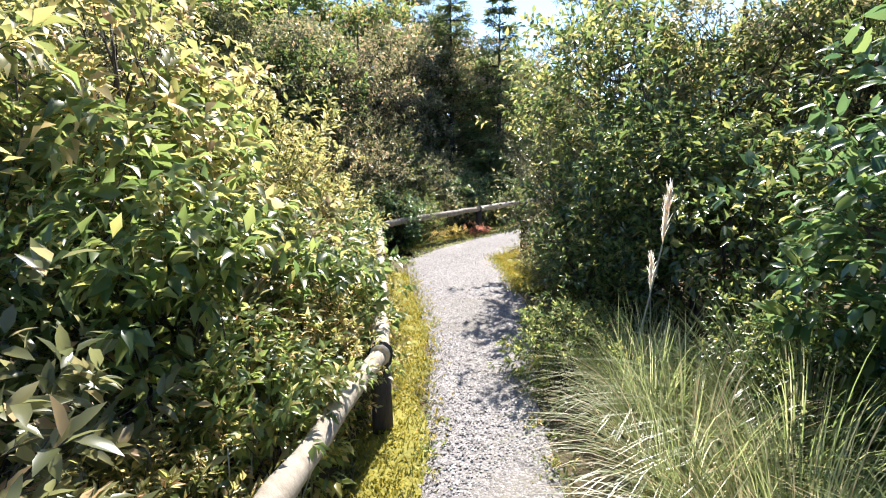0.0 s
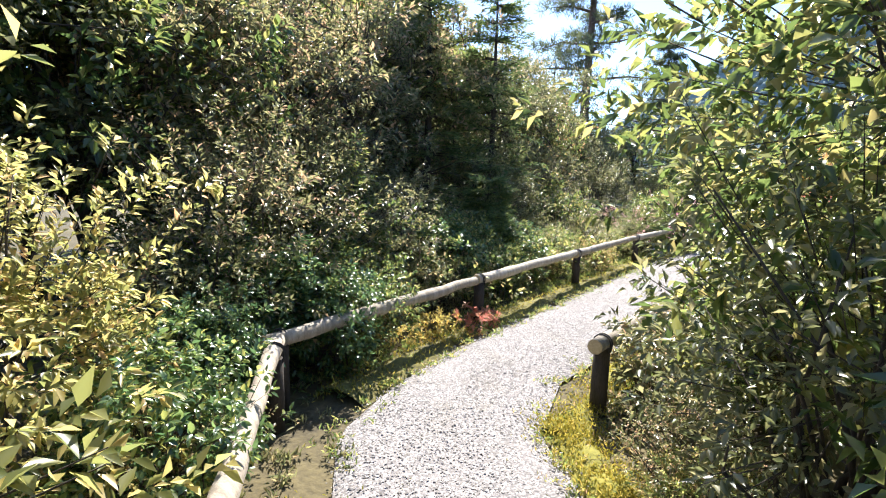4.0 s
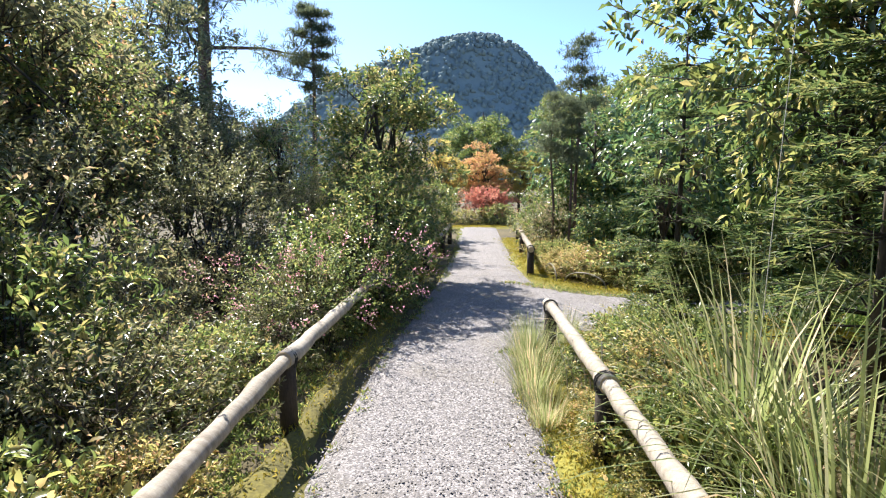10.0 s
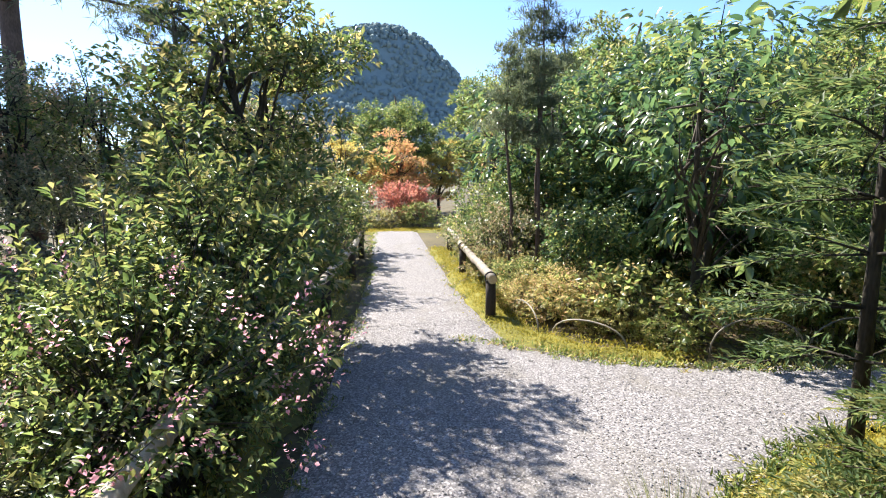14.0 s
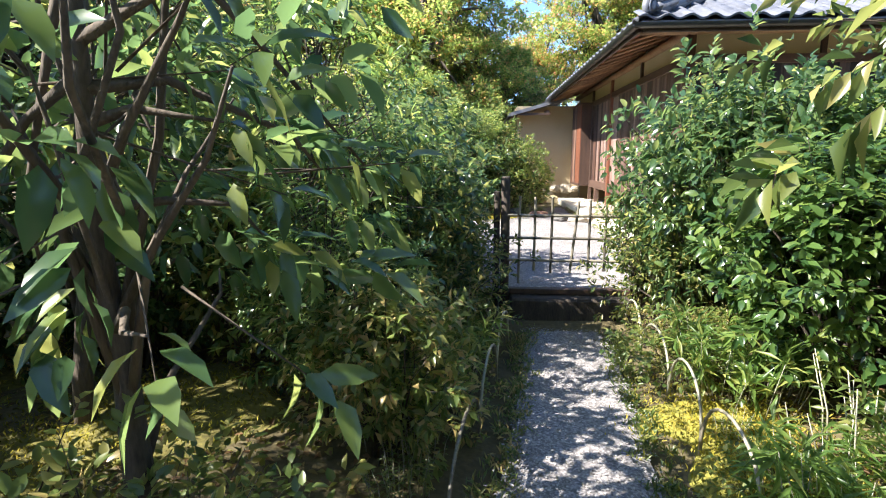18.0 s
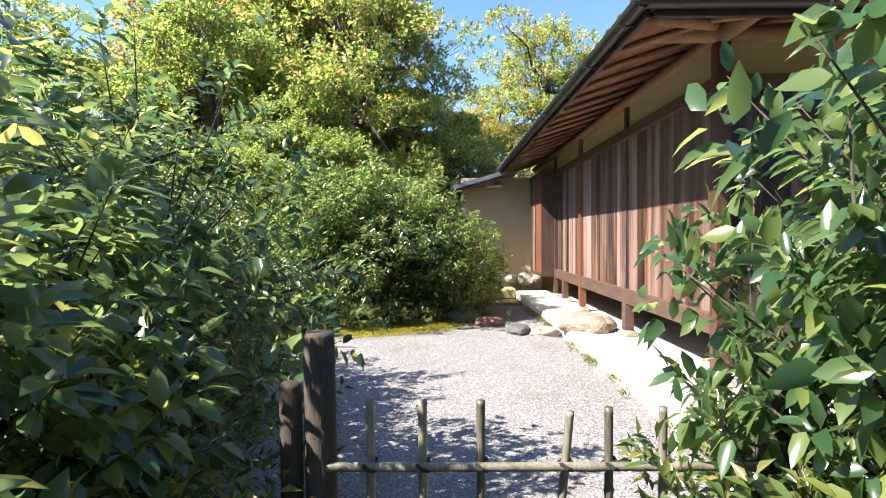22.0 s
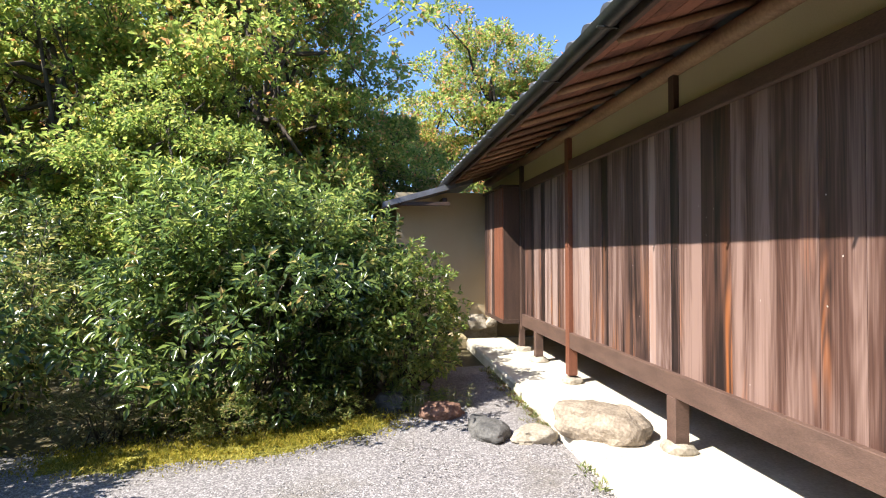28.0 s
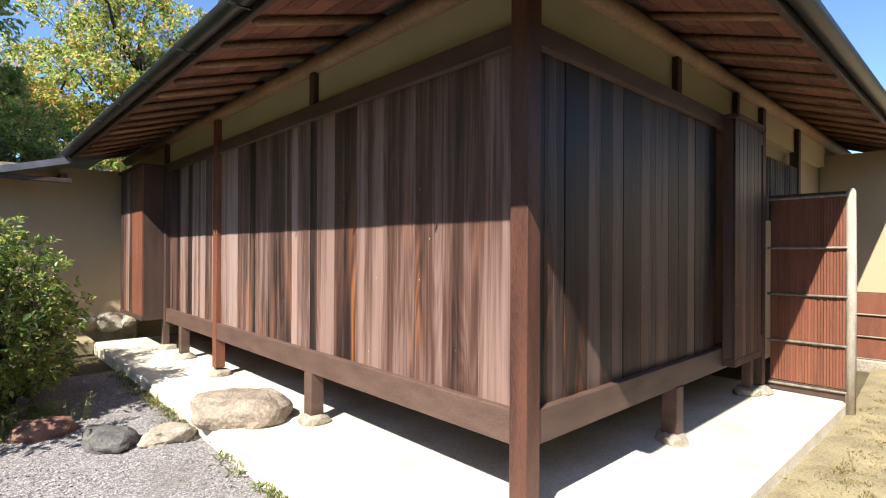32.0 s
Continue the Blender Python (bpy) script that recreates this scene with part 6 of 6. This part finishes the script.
# main path: left bank
for k, x, y, s, r, t in [
    ("olive_tree", 8.6, -13.9, 1.15, 0, 1.05), ("olive_tree", 6.9, -14.3, 1.2, 60, 1.05), ("olive", 7.5, -12.4, 0.8, 200, 1.0), ("evergreen", 6.2, -12.7, 0.8, 110, 1.0), ("olive_tree", 5.5, -14.2, 1.2, 160, 1.05), ("olive", 6.6, -13.3, 0.75, 10, 1.0), ("evergreen_b", 7.2, -12.6, 0.7, 80, 1.0), ("olive_low", 7.9, -12.2, 0.9, 10, 1.1), ("evergreen_b", 6.7, -12.1, 0.6, 100, 1.0), ("olive_low", 5.7, -12.3, 0.85, 200, 1.1), ("olive", 4.6, -12.9, 0.7, 30, 1.0),
    ("green", 7.6, -15.6, 1.1, 20, 1.0), ("conifer", 0.9, -13.3, 1.4, 0, 1.05), ("conifer", 2.3, -13.9, 1.5, 45, 1.05), ("olive_tree", 3.8, -14.6, 1.2, 145, 1.05), ("olive_tree", -3.4, -15.0, 1.4, 45, 1.1), ("olive_tree", -6.2, -14.8, 1.4, 145, 1.1), ("back_tree", -5.0, -17.6, 0.95, 45, 1.0), ("back_tree", -9.2, -16.4, 0.85, 145, 1.0), ("olive_tree", -8.8, -13.6, 1.1, 245, 1.0), ("camellia_b", 7.8, -14.0, 1.2, 120, 1.0),
    ("conifer_low", 3.6, -12.05, 1.1, 10, 1.0), ("evergreen_b", 4.6, -12.0, 0.6, 10, 1.0), ("azalea_green", 2.5, -11.85, 0.8, 0, 1.0), ("azalea_green", 1.7, -11.75, 0.85, 50, 1.0), ("spindle", 3.0, -11.55, 0.8, 80, 1.0), ("spindle", 2.1, -11.4, 0.8, 10, 1.0), ("spindle", 5.2, -11.75, 0.8, 60, 1.0),
    ("olive_low", 0.8, -11.5, 0.75, 80, 1.0), ("azalea_green", -0.1, -11.3, 0.7, 111, 1.0), ("lespedeza", -1.3, -10.75, 0.85, 0, 1.05), ("lespedeza", -2.3, -10.4, 0.95, 120, 1.1), ("evergreen_b", 0.3, -12.3, 0.75, 40, 1.2),
    ("olive", 1.4, -13.2, 0.9, 120, 1.0), ("olive_tree", 0.4, -14.6, 1.3, 200, 1.1), ("olive", -0.6, -12.9, 0.9, 33, 1.0), ("olive_tree", -1.6, -14.2, 1.25, 210, 1.05), ("olive_tree", 1.9, -14.8, 1.35, 80, 1.1), ("green", 2.6, -15.6, 0.9, 210, 1.0), ("green", -1.0, -15.0, 0.8, 210, 1.0),
    ("olive", -3.2, -12.2, 0.85, 20, 1.0), ("evergreen", -3.4, -10.25, 0.8, 20, 1.1), ("evergreen", -4.6, -10.2, 0.85, 100, 1.05), ("evergreen_b", -2.5, -10.55, 0.8, 70, 1.0), ("olive", -6.2, -10.4, 0.75, 160, 1.0), ("evergreen", -6.6, -9.75, 0.75, 160, 1.0), ("olive_tree", -4.4, -13.0, 0.9, 250, 1.0),
    ("evergreen", -7.2, -11.2, 0.9, 140, 1.0), ("open_tree", -5.4, -9.95, 1.0, 0, 1.0), ("olive_tree", -8.3, -10.1, 0.85, 60, 1.0), ("evergreen_b", -9.3, -9.6, 0.9, 60, 1.0), ("evergreen", -10.8, -9.2, 1.0, 10, 1.0), ("evergreen", -9.3, -9.2, 0.8, 210, 1.0), ("olive_low", -8.3, -9.25, 0.7, 110, 1.1),
    ("green", -6.5, -15.5, 0.8, 10, 1.0), ("green", -9.5, -12.5, 0.8, 200, 1.0), ("pine", -15.4, -16.2, 1.68, 0, 1.0), ("lone_pine", -15.9, -12.7, 1.0, 0, 1.0), ("pine", -2.0, -18.5, 1.0, 130, 1.0), ("back_tree", -12.5, -14.5, 0.6, 0, 1.0), ("back_tree", 9.5, -16.5, 0.85, 40, 1.0), ("back_tree", 4.5, -18.0, 0.8, 80, 1.0),
    ("darkbush", 4.9, -11.95, 0.5, 0, 1.0), ("evergreen_b", 4.2, -11.8, 0.5, 60, 1.0), ("darkbush", 3.5, -11.75, 0.48, 90, 0.9), ("evergreen_b", 6.9, -11.8, 0.55, 20, 1.0), ("darkbush", 7.5, -12.0, 0.55, 140, 0.9),
    ("red_seedling", 5.75, -11.1, 0.75, 0, 1.0), ("red_seedling", 5.5, -11.08, 0.6, 80, 1.0), ("rust_seedling", 5.95, -11.4, 0.8, 30, 1.0), ("rust_seedling", 6.2, -11.35, 0.9, 130, 0.9), ("rust_seedling", 6.5, -11.45, 0.8, 210, 0.8), ("back_tree", 0.9, -16.0, 0.9, 230, 1.0), ("back_tree", 5.4, -17.2, 1.1, 30, 1.0), ("back_tree", 2.6, -16.8, 1.0, 120, 1.0), ("back_tree", 8.6, -15.2, 0.85, 200, 1.0), ("green", -3.0, -13.8, 0.85, 240, 1.0),
    # main path: right bank
    ("broad", 6.3, -8.6, 0.8, 30, 1.0), ("laurel", 6.5, -9.38, 0.42, 70, 1.0), ("laurel", 5.8, -9.3, 0.4, 170, 1.0), ("broad", 5.4, -8.6, 0.5, 140, 1.0), ("azalea", 4.3, -8.55, 0.85, 0, 0.9), ("azalea", 3.4, -8.3, 0.85, 70, 0.95), ("azalea_green", 2.6, -8.35, 0.8, 100, 1.0), ("azalea", 5.3, -8.9, 0.6, 20, 0.9),
    ("azalea_tall", 3.6, -7.6, 0.72, 10, 1.0), ("broad", 4.6, -8.0, 0.68, 100, 1.0), ("azalea_tall", 2.6, -7.3, 0.7, 200, 1.0), ("hedge", 4.3, -6.9, 0.72, 10, 1.0), ("hedge", 2.6, -6.7, 0.7, 100, 1.0),
    ("miscanthus_tall", 1.9, -8.25, 0.9, 0, 1.0), ("miscanthus_tall", 1.1, -8.1, 0.9, 90, 1.0), ("miscanthus_tall", 2.8, -8.3, 0.85, 190, 1.0), ("miscanthus_tall", 3.8, -8.2, 0.8, 250, 1.0), ("plume_grass", 1.5, -7.7, 1.6, 30, 1.0), ("azalea_green", 1.1, -8.35, 0.7, 60, 0.9), ("fern_weed", 2.2, -8.75, 0.9, 0, 1.0), ("fern_weed", 3.7, -8.9, 0.9, 70, 1.0), ("fern_weed", 0.2, -8.45, 0.9, 110, 1.0),
    ("azalea", 0.3, -8.15, 0.7, 45, 0.9), ("azalea_green", -0.4, -7.7, 0.8, 120, 0.9), ("soft_grass", -0.5, -8.85, 1.2, 0, 1.0), ("soft_grass", 0.0, -8.95, 1.2, 40, 1.0), ("soft_grass", -0.85, -8.75, 1.0, 0, 1.3), ("soft_grass", -1.15, -8.35, 0.9, 70, 1.3), ("soft_grass", 0.45, -9.0, 0.9, 10, 1.0), ("azalea", -0.9, -7.8, 0.6, 10, 0.8),
    ("camellia", -0.6, -6.2, 1.05, 0, 1.2), ("conifer_low", -0.9, -7.35, 0.75, 0, 1.0), ("conifer_thin", -1.45, -7.1, 0.85, 80, 1.05), ("conifer", 0.2, -6.4, 1.15, 60, 1.0), ("conifer", 1.6, -6.0, 1.1, 140, 1.0), ("conifer_thin", 0.8, -7.1, 0.95, 140, 1.0),
    ("camellia", 0.9, -4.9, 1.1, 40, 1.0), ("camellia", 3.4, -5.2, 1.1, 150, 1.0), ("green", 5.5, -5.4, 0.95, 0, 1.0), ("green", 2.0, -4.6, 0.9, 99, 1.0), ("pine", 1.2, -5.4, 0.8, 40, 1.0),
]:
    plant(k, x, y, s, r, t)
# beyond the fork and the grove west of the narrow path
for k, x, y, s, r, t in [
    ("azalea_green", -5.6, -6.9, 0.75, 0, 0.9), ("azalea", -4.9, -6.7, 0.7, 50, 0.9), ("spindle", -4.2, -6.45, 0.9, 0, 0.95), ("spindle", -3.7, -6.2, 0.8, 70, 0.9), ("azalea", -5.3, -6.0, 0.6, 110, 0.8), ("azalea", -4.55, -6.9, 0.72, 30, 0.75), ("azalea", -4.1, -6.7, 0.55, 200, 0.8), ("azalea", -5.0, -7.05, 0.6, 90, 0.8), ("azalea_green", -3.5, -6.45, 0.4, 300, 0.8),
    ("thin_pine", -5.7, -6.75, 0.85, 0, 1.05), ("thin_pine", -6.1, -6.95, 0.85, 70, 1.1), ("olive_low", -6.6, -6.7, 0.9, 0, 1.2), ("evergreen", -7.8, -6.3, 0.75, 0, 1.0), ("evergreen_b", -8.9, -6.0, 0.9, 80, 1.0), ("azalea_green", -10.4, -5.9, 1.0, 0, 1.0),
    ("big_leaf", -3.85, -5.95, 0.95, 0, 1.0), ("grove_tree", -4.9, -4.9, 0.85, 0, 1.1), ("grove_tree", -7.7, -5.6, 1.05, 80, 1.0), ("sapling", -3.75, -3.9, 0.95, 200, 1.0), ("grove_tree", -7.4, -4.4, 1.1, 20, 1.0), ("grove_tree", -6.2, -3.4, 1.2, 130, 1.05), ("thin_pine", -6.5, -6.3, 1.15, 200, 1.1), ("camellia", -8.8, -3.6, 1.1, 50, 1.0),
    ("darkbush", -3.4, -3.1, 0.85, 120, 1.0), ("darkbush", -6.6, -5.0, 0.8, 40, 1.0), ("darkbush", -5.3, -6.15, 0.6, 80, 1.0), ("darkbush", -6.5, -4.3, 0.95, 10, 1.0), ("darkbush", -7.3, -5.7, 0.95, 10, 1.0), ("darkbush", -5.2, -3.9, 0.7, 140, 1.0), ("grove_tree_b", -5.5, -3.6, 0.85, 250, 1.0), ("broad", -3.2, -5.0, 0.48, 40, 1.0), ("hedge", -4.9, -2.3, 0.7, 140, 1.0), ("broad", -4.5, -3.7, 0.75, 200, 1.0),
    ("bamboo_grass", -3.05, -4.0, 0.8, 0, 1.0), ("bamboo_grass", -3.2, -4.7, 0.8, 60, 1.0), ("evergreen_b", -3.2, -3.4, 0.7, 30, 1.0), ("darkbush", -3.7, -2.4, 0.85, 130, 1.0), ("camellia_b", -5.2, -0.15, 0.85, 130, 1.0), ("grove_tree_b", -3.5, -1.7, 0.8, 30, 1.0), ("evergreen_b", -3.9, -1.0, 0.8, 200, 1.0), ("evergreen_b", -3.55, -2.25, 0.75, 290, 1.1), ("darkbush", -3.55, -4.35, 0.55, 200, 1.0), ("sapling", -3.6, -4.7, 0.55, 20, 0.9), ("darkbush", -3.1, -3.1, 0.45, 30, 1.1), ("fern_weed", -2.95, -3.5, 0.9, 0, 1.2),
    # east of the narrow path: hedge beside the gate
    ("darkbush", -0.7, -3.25, 0.85, 0, 1.25), ("darkbush", -0.85, -2.95, 0.68, 100, 1.35), ("darkbush", -0.2, -2.95, 0.8, 220, 1.25), ("darkbush", -0.5, -2.8, 0.7, 300, 1.4), ("hedge", 0.45, -3.2, 0.95, 70, 1.0), ("hedge", 1.9, -3.3, 1.05, 140, 1.0), ("hedge", -0.45, -4.1, 0.78, 210, 0.92), ("hedge", 0.85, -4.2, 0.9, 30, 0.88), ("hedge", 3.4, -3.4, 1.0, 0, 1.0), ("hedge", 4.9, -3.6, 1.0, 60, 1.0),
    ("evergreen_b", -1.15, -3.0, 0.62, 0, 1.1), ("azalea_green", -1.2, -3.8, 0.55, 0, 1.0), ("bamboo_grass", -1.1, -4.25, 0.85, 0, 1.0), ("fern_weed", -0.9, -5.1, 1.0, 80, 1.0), ("bamboo_grass", -1.3, -5.6, 0.8, 40, 1.0), ("spindle", -1.4, -4.1, 0.6, 30, 0.9),
    # end of the path
    ("orange_maple", -18.6, -6.0, 0.9, 0, 0.85), ("gold_maple", -18.8, -7.6, 0.95, 50, 0.85), ("gold_maple", -20.5, -4.0, 0.9, 200, 0.8), ("red_bush", -16.2, -6.4, 1.1, 0, 1.1), ("red_bush", -16.8, -5.9, 1.0, 70, 1.0), ("azalea_green", -15.6, -8.3, 1.0, 0, 1.0), ("azalea", -15.4, -7.2, 0.9, 30, 0.8), ("azalea_green", -15.3, -6.1, 1.0, 70, 1.0),
    ("back_tree", -22.5, -10.5, 0.7, 0, 1.0), ("back_tree", -22.0, -5.5, 0.85, 50, 1.0), ("back_tree", -20.5, -1.5, 0.95, 90, 1.0), ("green", -13.5, -10.8, 0.8, 0, 1.0), ("green", -16.5, -11.0, 0.7, 40, 1.0), ("back_tree", -14.0, -2.0, 0.9, 20, 1.0), ("green", -12.0, -4.2, 1.0, 0, 1.0),
]:
    plant(k, x, y, s, r, t)
# court
for k, x, y, s, r, t in [
    ("bigbush", -3.4, 4.15, 0.85, 0, 0.92), ("bigbush", -2.7, 5.2, 0.75, 120, 1.05), ("bush_top", -3.7, 3.9, 0.9, 0, 1.0), ("bush_top", -3.0, 4.1, 0.9, 70, 1.03), ("bush_top", -2.8, 5.1, 0.9, 240, 0.95), ("clipped", -1.85, 4.2, 0.8, 0, 1.02), ("fern_weed", -1.8, 3.6, 0.5, 0, 1.0), ("fern_weed", -1.35, 3.75, 0.45, 60, 1.0), ("olive_low", -4.4, 3.3, 0.6, 0, 0.8), ("azalea_green", -3.4, 3.25, 0.6, 60, 0.8), ("azalea_green", -2.6, 3.5, 0.5, 100, 0.8), ("bamboo_grass", -1.75, 3.8, 0.55, 0, 0.7),
    ("darkbush", -5.3, 1.5, 0.72, 30, 0.95), ("darkbush", -4.9, 0.4, 0.78, 140, 1.05), ("darkbush", -4.5, -0.6, 0.8, 250, 1.1), ("darkbush", -5.6, 2.6, 0.85, 60, 1.0), ("olive_low", -4.35, 0.9, 0.5, 0, 1.0), ("evergreen", -6.4, 1.6, 0.9, 0, 1.0), ("evergreen", -6.6, -0.4, 1.0, 90, 1.0), ("evergreen", -5.9, 4.2, 0.85, 20, 1.0), ("camellia", -6.3, -1.8, 0.95, 0, 1.0), ("evergreen", -4.6, -2.4, 0.9, 45, 1.0), ("evergreen", -6.6, 5.9, 1.1, 200, 1.1), ("camellia_b", -8.2, 0.8, 1.0, 70, 1.0), ("green", -9.0, 3.4, 0.9, 0, 1.0),
    ("maple", -4.8, 9.8, 1.2, 0, 1.05), ("maple_b", -7.6, 8.8, 1.1, 70, 1.05), ("maple", -9.2, 11.5, 1.25, 150, 1.05), ("maple_b", -2.6, 10.8, 0.95, 30, 1.0), ("maple_b", -5.4, 7.4, 0.75, 200, 1.0), ("maple", -6.9, 12.6, 1.3, 310, 1.1), ("back_tree", -2.0, 13.5, 0.85, 0, 1.0), ("maple", -5.8, 14.0, 1.15, 220, 1.0), ("maple_b", -11.5, 8.0, 1.1, 10, 1.0), ("back_tree", -12.0, 3.5, 0.9, 70, 1.0), ("back_tree", -11.0, -1.5, 0.85, 170, 1.0),
    ("maple", 2.0, 17.5, 1.35, 40, 1.05), ("maple_b", 5.0, 18.5, 1.35, 100, 1.0), ("maple", -0.6, 17.0, 0.95, 300, 1.0), ("back_tree", 8.5, 20.0, 1.2, 0, 1.0), ("conifer", 9.8, 1.5, 1.6, 0, 1.1), ("back_tree", 12.5, 4.0, 1.0, 60, 1.0), ("back_tree", 12.0, -3.0, 0.9, 20, 1.0),
]:
    plant(k, x, y, s, r, t)

# low planting that hangs over the rails and fills the banks
def bank(line, kinds, gap, seed, size=(0.45, 0.7), wander=0.18):
    rg = random.Random(seed)
    P = lerp_line(line, 400)
    d = np.r_[0, np.cumsum(np.linalg.norm(np.diff(P, axis=0), axis=1))]
    s = 0.1
    while s < d[-1]:
        x, y = np.interp(s, d, P[:, 0]), np.interp(s, d, P[:, 1])
        plant(rg.choice(kinds), x + rg.gauss(0, wander), y + rg.gauss(0, wander), rg.uniform(*size), rg.uniform(0, 360), rg.uniform(0.8, 1.15))
        s += gap * rg.uniform(0.7, 1.3)


bank([(13.6, -8.0), (11.8, -8.75), (10.2, -10.1), (8.5, -11.75)], ["azalea", "olive_low", "fern_weed"], 0.6, 1, (0.42, 0.6), 0.1)
bank([(7.6, -12.0), (5.5, -11.85), (2.9, -11.6), (0.3, -11.2), (-2.2, -10.75), (-5.4, -10.0), (-9.9, -9.3)], ["azalea_green", "olive_low", "spindle", "azalea", "fern_weed"], 0.6, 2, (0.45, 0.65), 0.12)
bank([(7.5, -13.0), (2.9, -12.7), (-2.2, -11.9), (-5.4, -11.2), (-9.9, -10.4)], ["evergreen_b", "olive", "olive_low"], 1.2, 3, (0.6, 0.8), 0.25)
bank([(6.6, -9.0), (5.0, -8.85), (3.1, -8.55), (0.6, -8.25), (-0.4, -8.05)], ["azalea", "azalea_green", "fern_weed", "spindle"], 0.5, 4, (0.42, 0.65), 0.1)
bank([(3.4, -8.98), (2.2, -8.86), (1.0, -8.7), (-0.3, -8.5)], ["azalea", "fern_weed", "azalea_green", "azalea"], 0.32, 11, (0.36, 0.5), 0.07)
bank([(10.6, -7.3), (9.0, -8.0), (7.9, -8.85), (7.1, -9.2)], ["olive_low", "azalea_green"], 0.5, 5, (0.4, 0.6), 0.1)
bank([(-5.0, -7.0), (-7.4, -6.55), (-10.2, -6.0), (-13.4, -5.3)], ["azalea_green", "olive_low", "azalea"], 0.6, 6, (0.45, 0.65), 0.12)
bank([(-3.15, -5.9), (-3.0, -4.6), (-2.9, -3.3)], ["spindle", "bamboo_grass", "fern_weed"], 0.4, 7, (0.35, 0.5), 0.06)
bank([(-1.55, -6.4), (-1.45, -5.0), (-1.35, -3.4)], ["bamboo_grass", "fern_weed", "spindle"], 0.75, 8, (0.3, 0.45), 0.06)
bank([(-6.0, -2.6), (-5.9, 0.0), (-5.8, 2.2)], ["evergreen_b", "evergreen"], 0.8, 9, (0.5, 0.7), 0.12)


def scatter(name, x0, y0, x1, y1, n, size, leaf, seed, label, avoid=()):
    rng = np.random.default_rng(seed)
    x, y = rng.uniform(x0, x1, n), rng.uniform(y0, y1, n)
    z = np.array([level(v) for v in y]) - 0.045
    v, f = leaf_arrays(rng, np.stack([x, y, z], 1), rng.normal(0, 1, (n, 3)) * np.array([1, 1, 0.25]) + np.array([0, 0, 0.25]), np.full(n, size), 0.5, 0.2, 2)
    return tagged(arrays(name, v, f, LEAF[leaf], None), label, "ground cover", kind="stuff")


scatter("ground_litter", -10, -16, 14, -11.6, 9000, 0.07, "litter", 1, "fallen leaves and small weeds on the garden soil")
scatter("ground_litter", -10, -7.0, -3.2, -2.6, 9000, 0.06, "litter", 2, "fallen leaves and small weeds on the garden soil")
scatter("ground_litter", -1.4, -8.0, 9, -2.9, 8000, 0.07, "litter", 3, "fallen leaves and small weeds on the garden soil")

# ---- wooded hill in the distance ----
def hill(cx, cy, rx, ry, h, seed, label):
    rng = np.random.default_rng(seed)
    n, m = 40, 20
    V, F = [], []
    for i in range(n):
        t = 2 * math.pi * i / n
        for j in range(m + 1):
            k = j / m
            z = h * math.cos(k * math.pi / 2) ** 1.7 * (1 + 0.3 * noise.noise(Vector((math.cos(t) * 2.5 * k, math.sin(t) * 2.5 * k, seed))))
            V.append((cx + math.cos(t) * rx * k, cy + math.sin(t) * ry * k, z - 2))
    for i in range(n):
        for j in range(m):
            a, b = i * (m + 1), ((i + 1) % n) * (m + 1)
            F.append((a + j, a + j + 1, b + j + 1, b + j))
    # slope and trees take the colours paled for distance haze
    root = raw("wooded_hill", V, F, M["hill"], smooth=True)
    tagged(root, label, "hill", kind="structure")
    bm = bmesh.new()
    bmesh.ops.create_icosphere(bm, subdivisions=1, radius=1)
    unit, tri = np.array([v.co[:] for v in bm.verts]), np.array([[v.index for v in q.verts] for q in bm.faces])
    bm.free()
    c = 12000
    k, t = rng.uniform(0, 1, c) ** 0.5, rng.uniform(0, 6.28, c)
    lump = np.array([noise.noise(Vector((math.cos(q) * 2.5 * p, math.sin(q) * 2.5 * p, seed))) for p, q in zip(k, t)])
    z = h * np.cos(k * math.pi / 2) ** 1.7 * (1 + 0.3 * lump) - 2
    pos = np.stack([cx + np.cos(t) * rx * k, cy + np.sin(t) * ry * k, z + 0.3], 1)
    size = rng.uniform(0.45, 1.15, (c, 1, 1)) * np.array([1, 1, 1.15]) * (1 + rng.normal(0, 0.22, (c, len(unit), 1)))
    v = (pos[:, None] + unit[None] * size).reshape(-1, 3)
    f = (tri[None] + (np.arange(c) * len(unit))[:, None, None]).reshape(-1, 3)
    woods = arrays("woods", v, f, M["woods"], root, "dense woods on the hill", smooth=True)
    tagged(woods, kind="stuff")


hill(-205, 14, 75, 108, 53, 3, "rounded wooded hill in the distance")
hill(-260, 150, 100, 110, 44, 5, "farther wooded ridge")
hill(-150, 170, 120, 70, 34, 7, "low wooded ridge beyond the house")
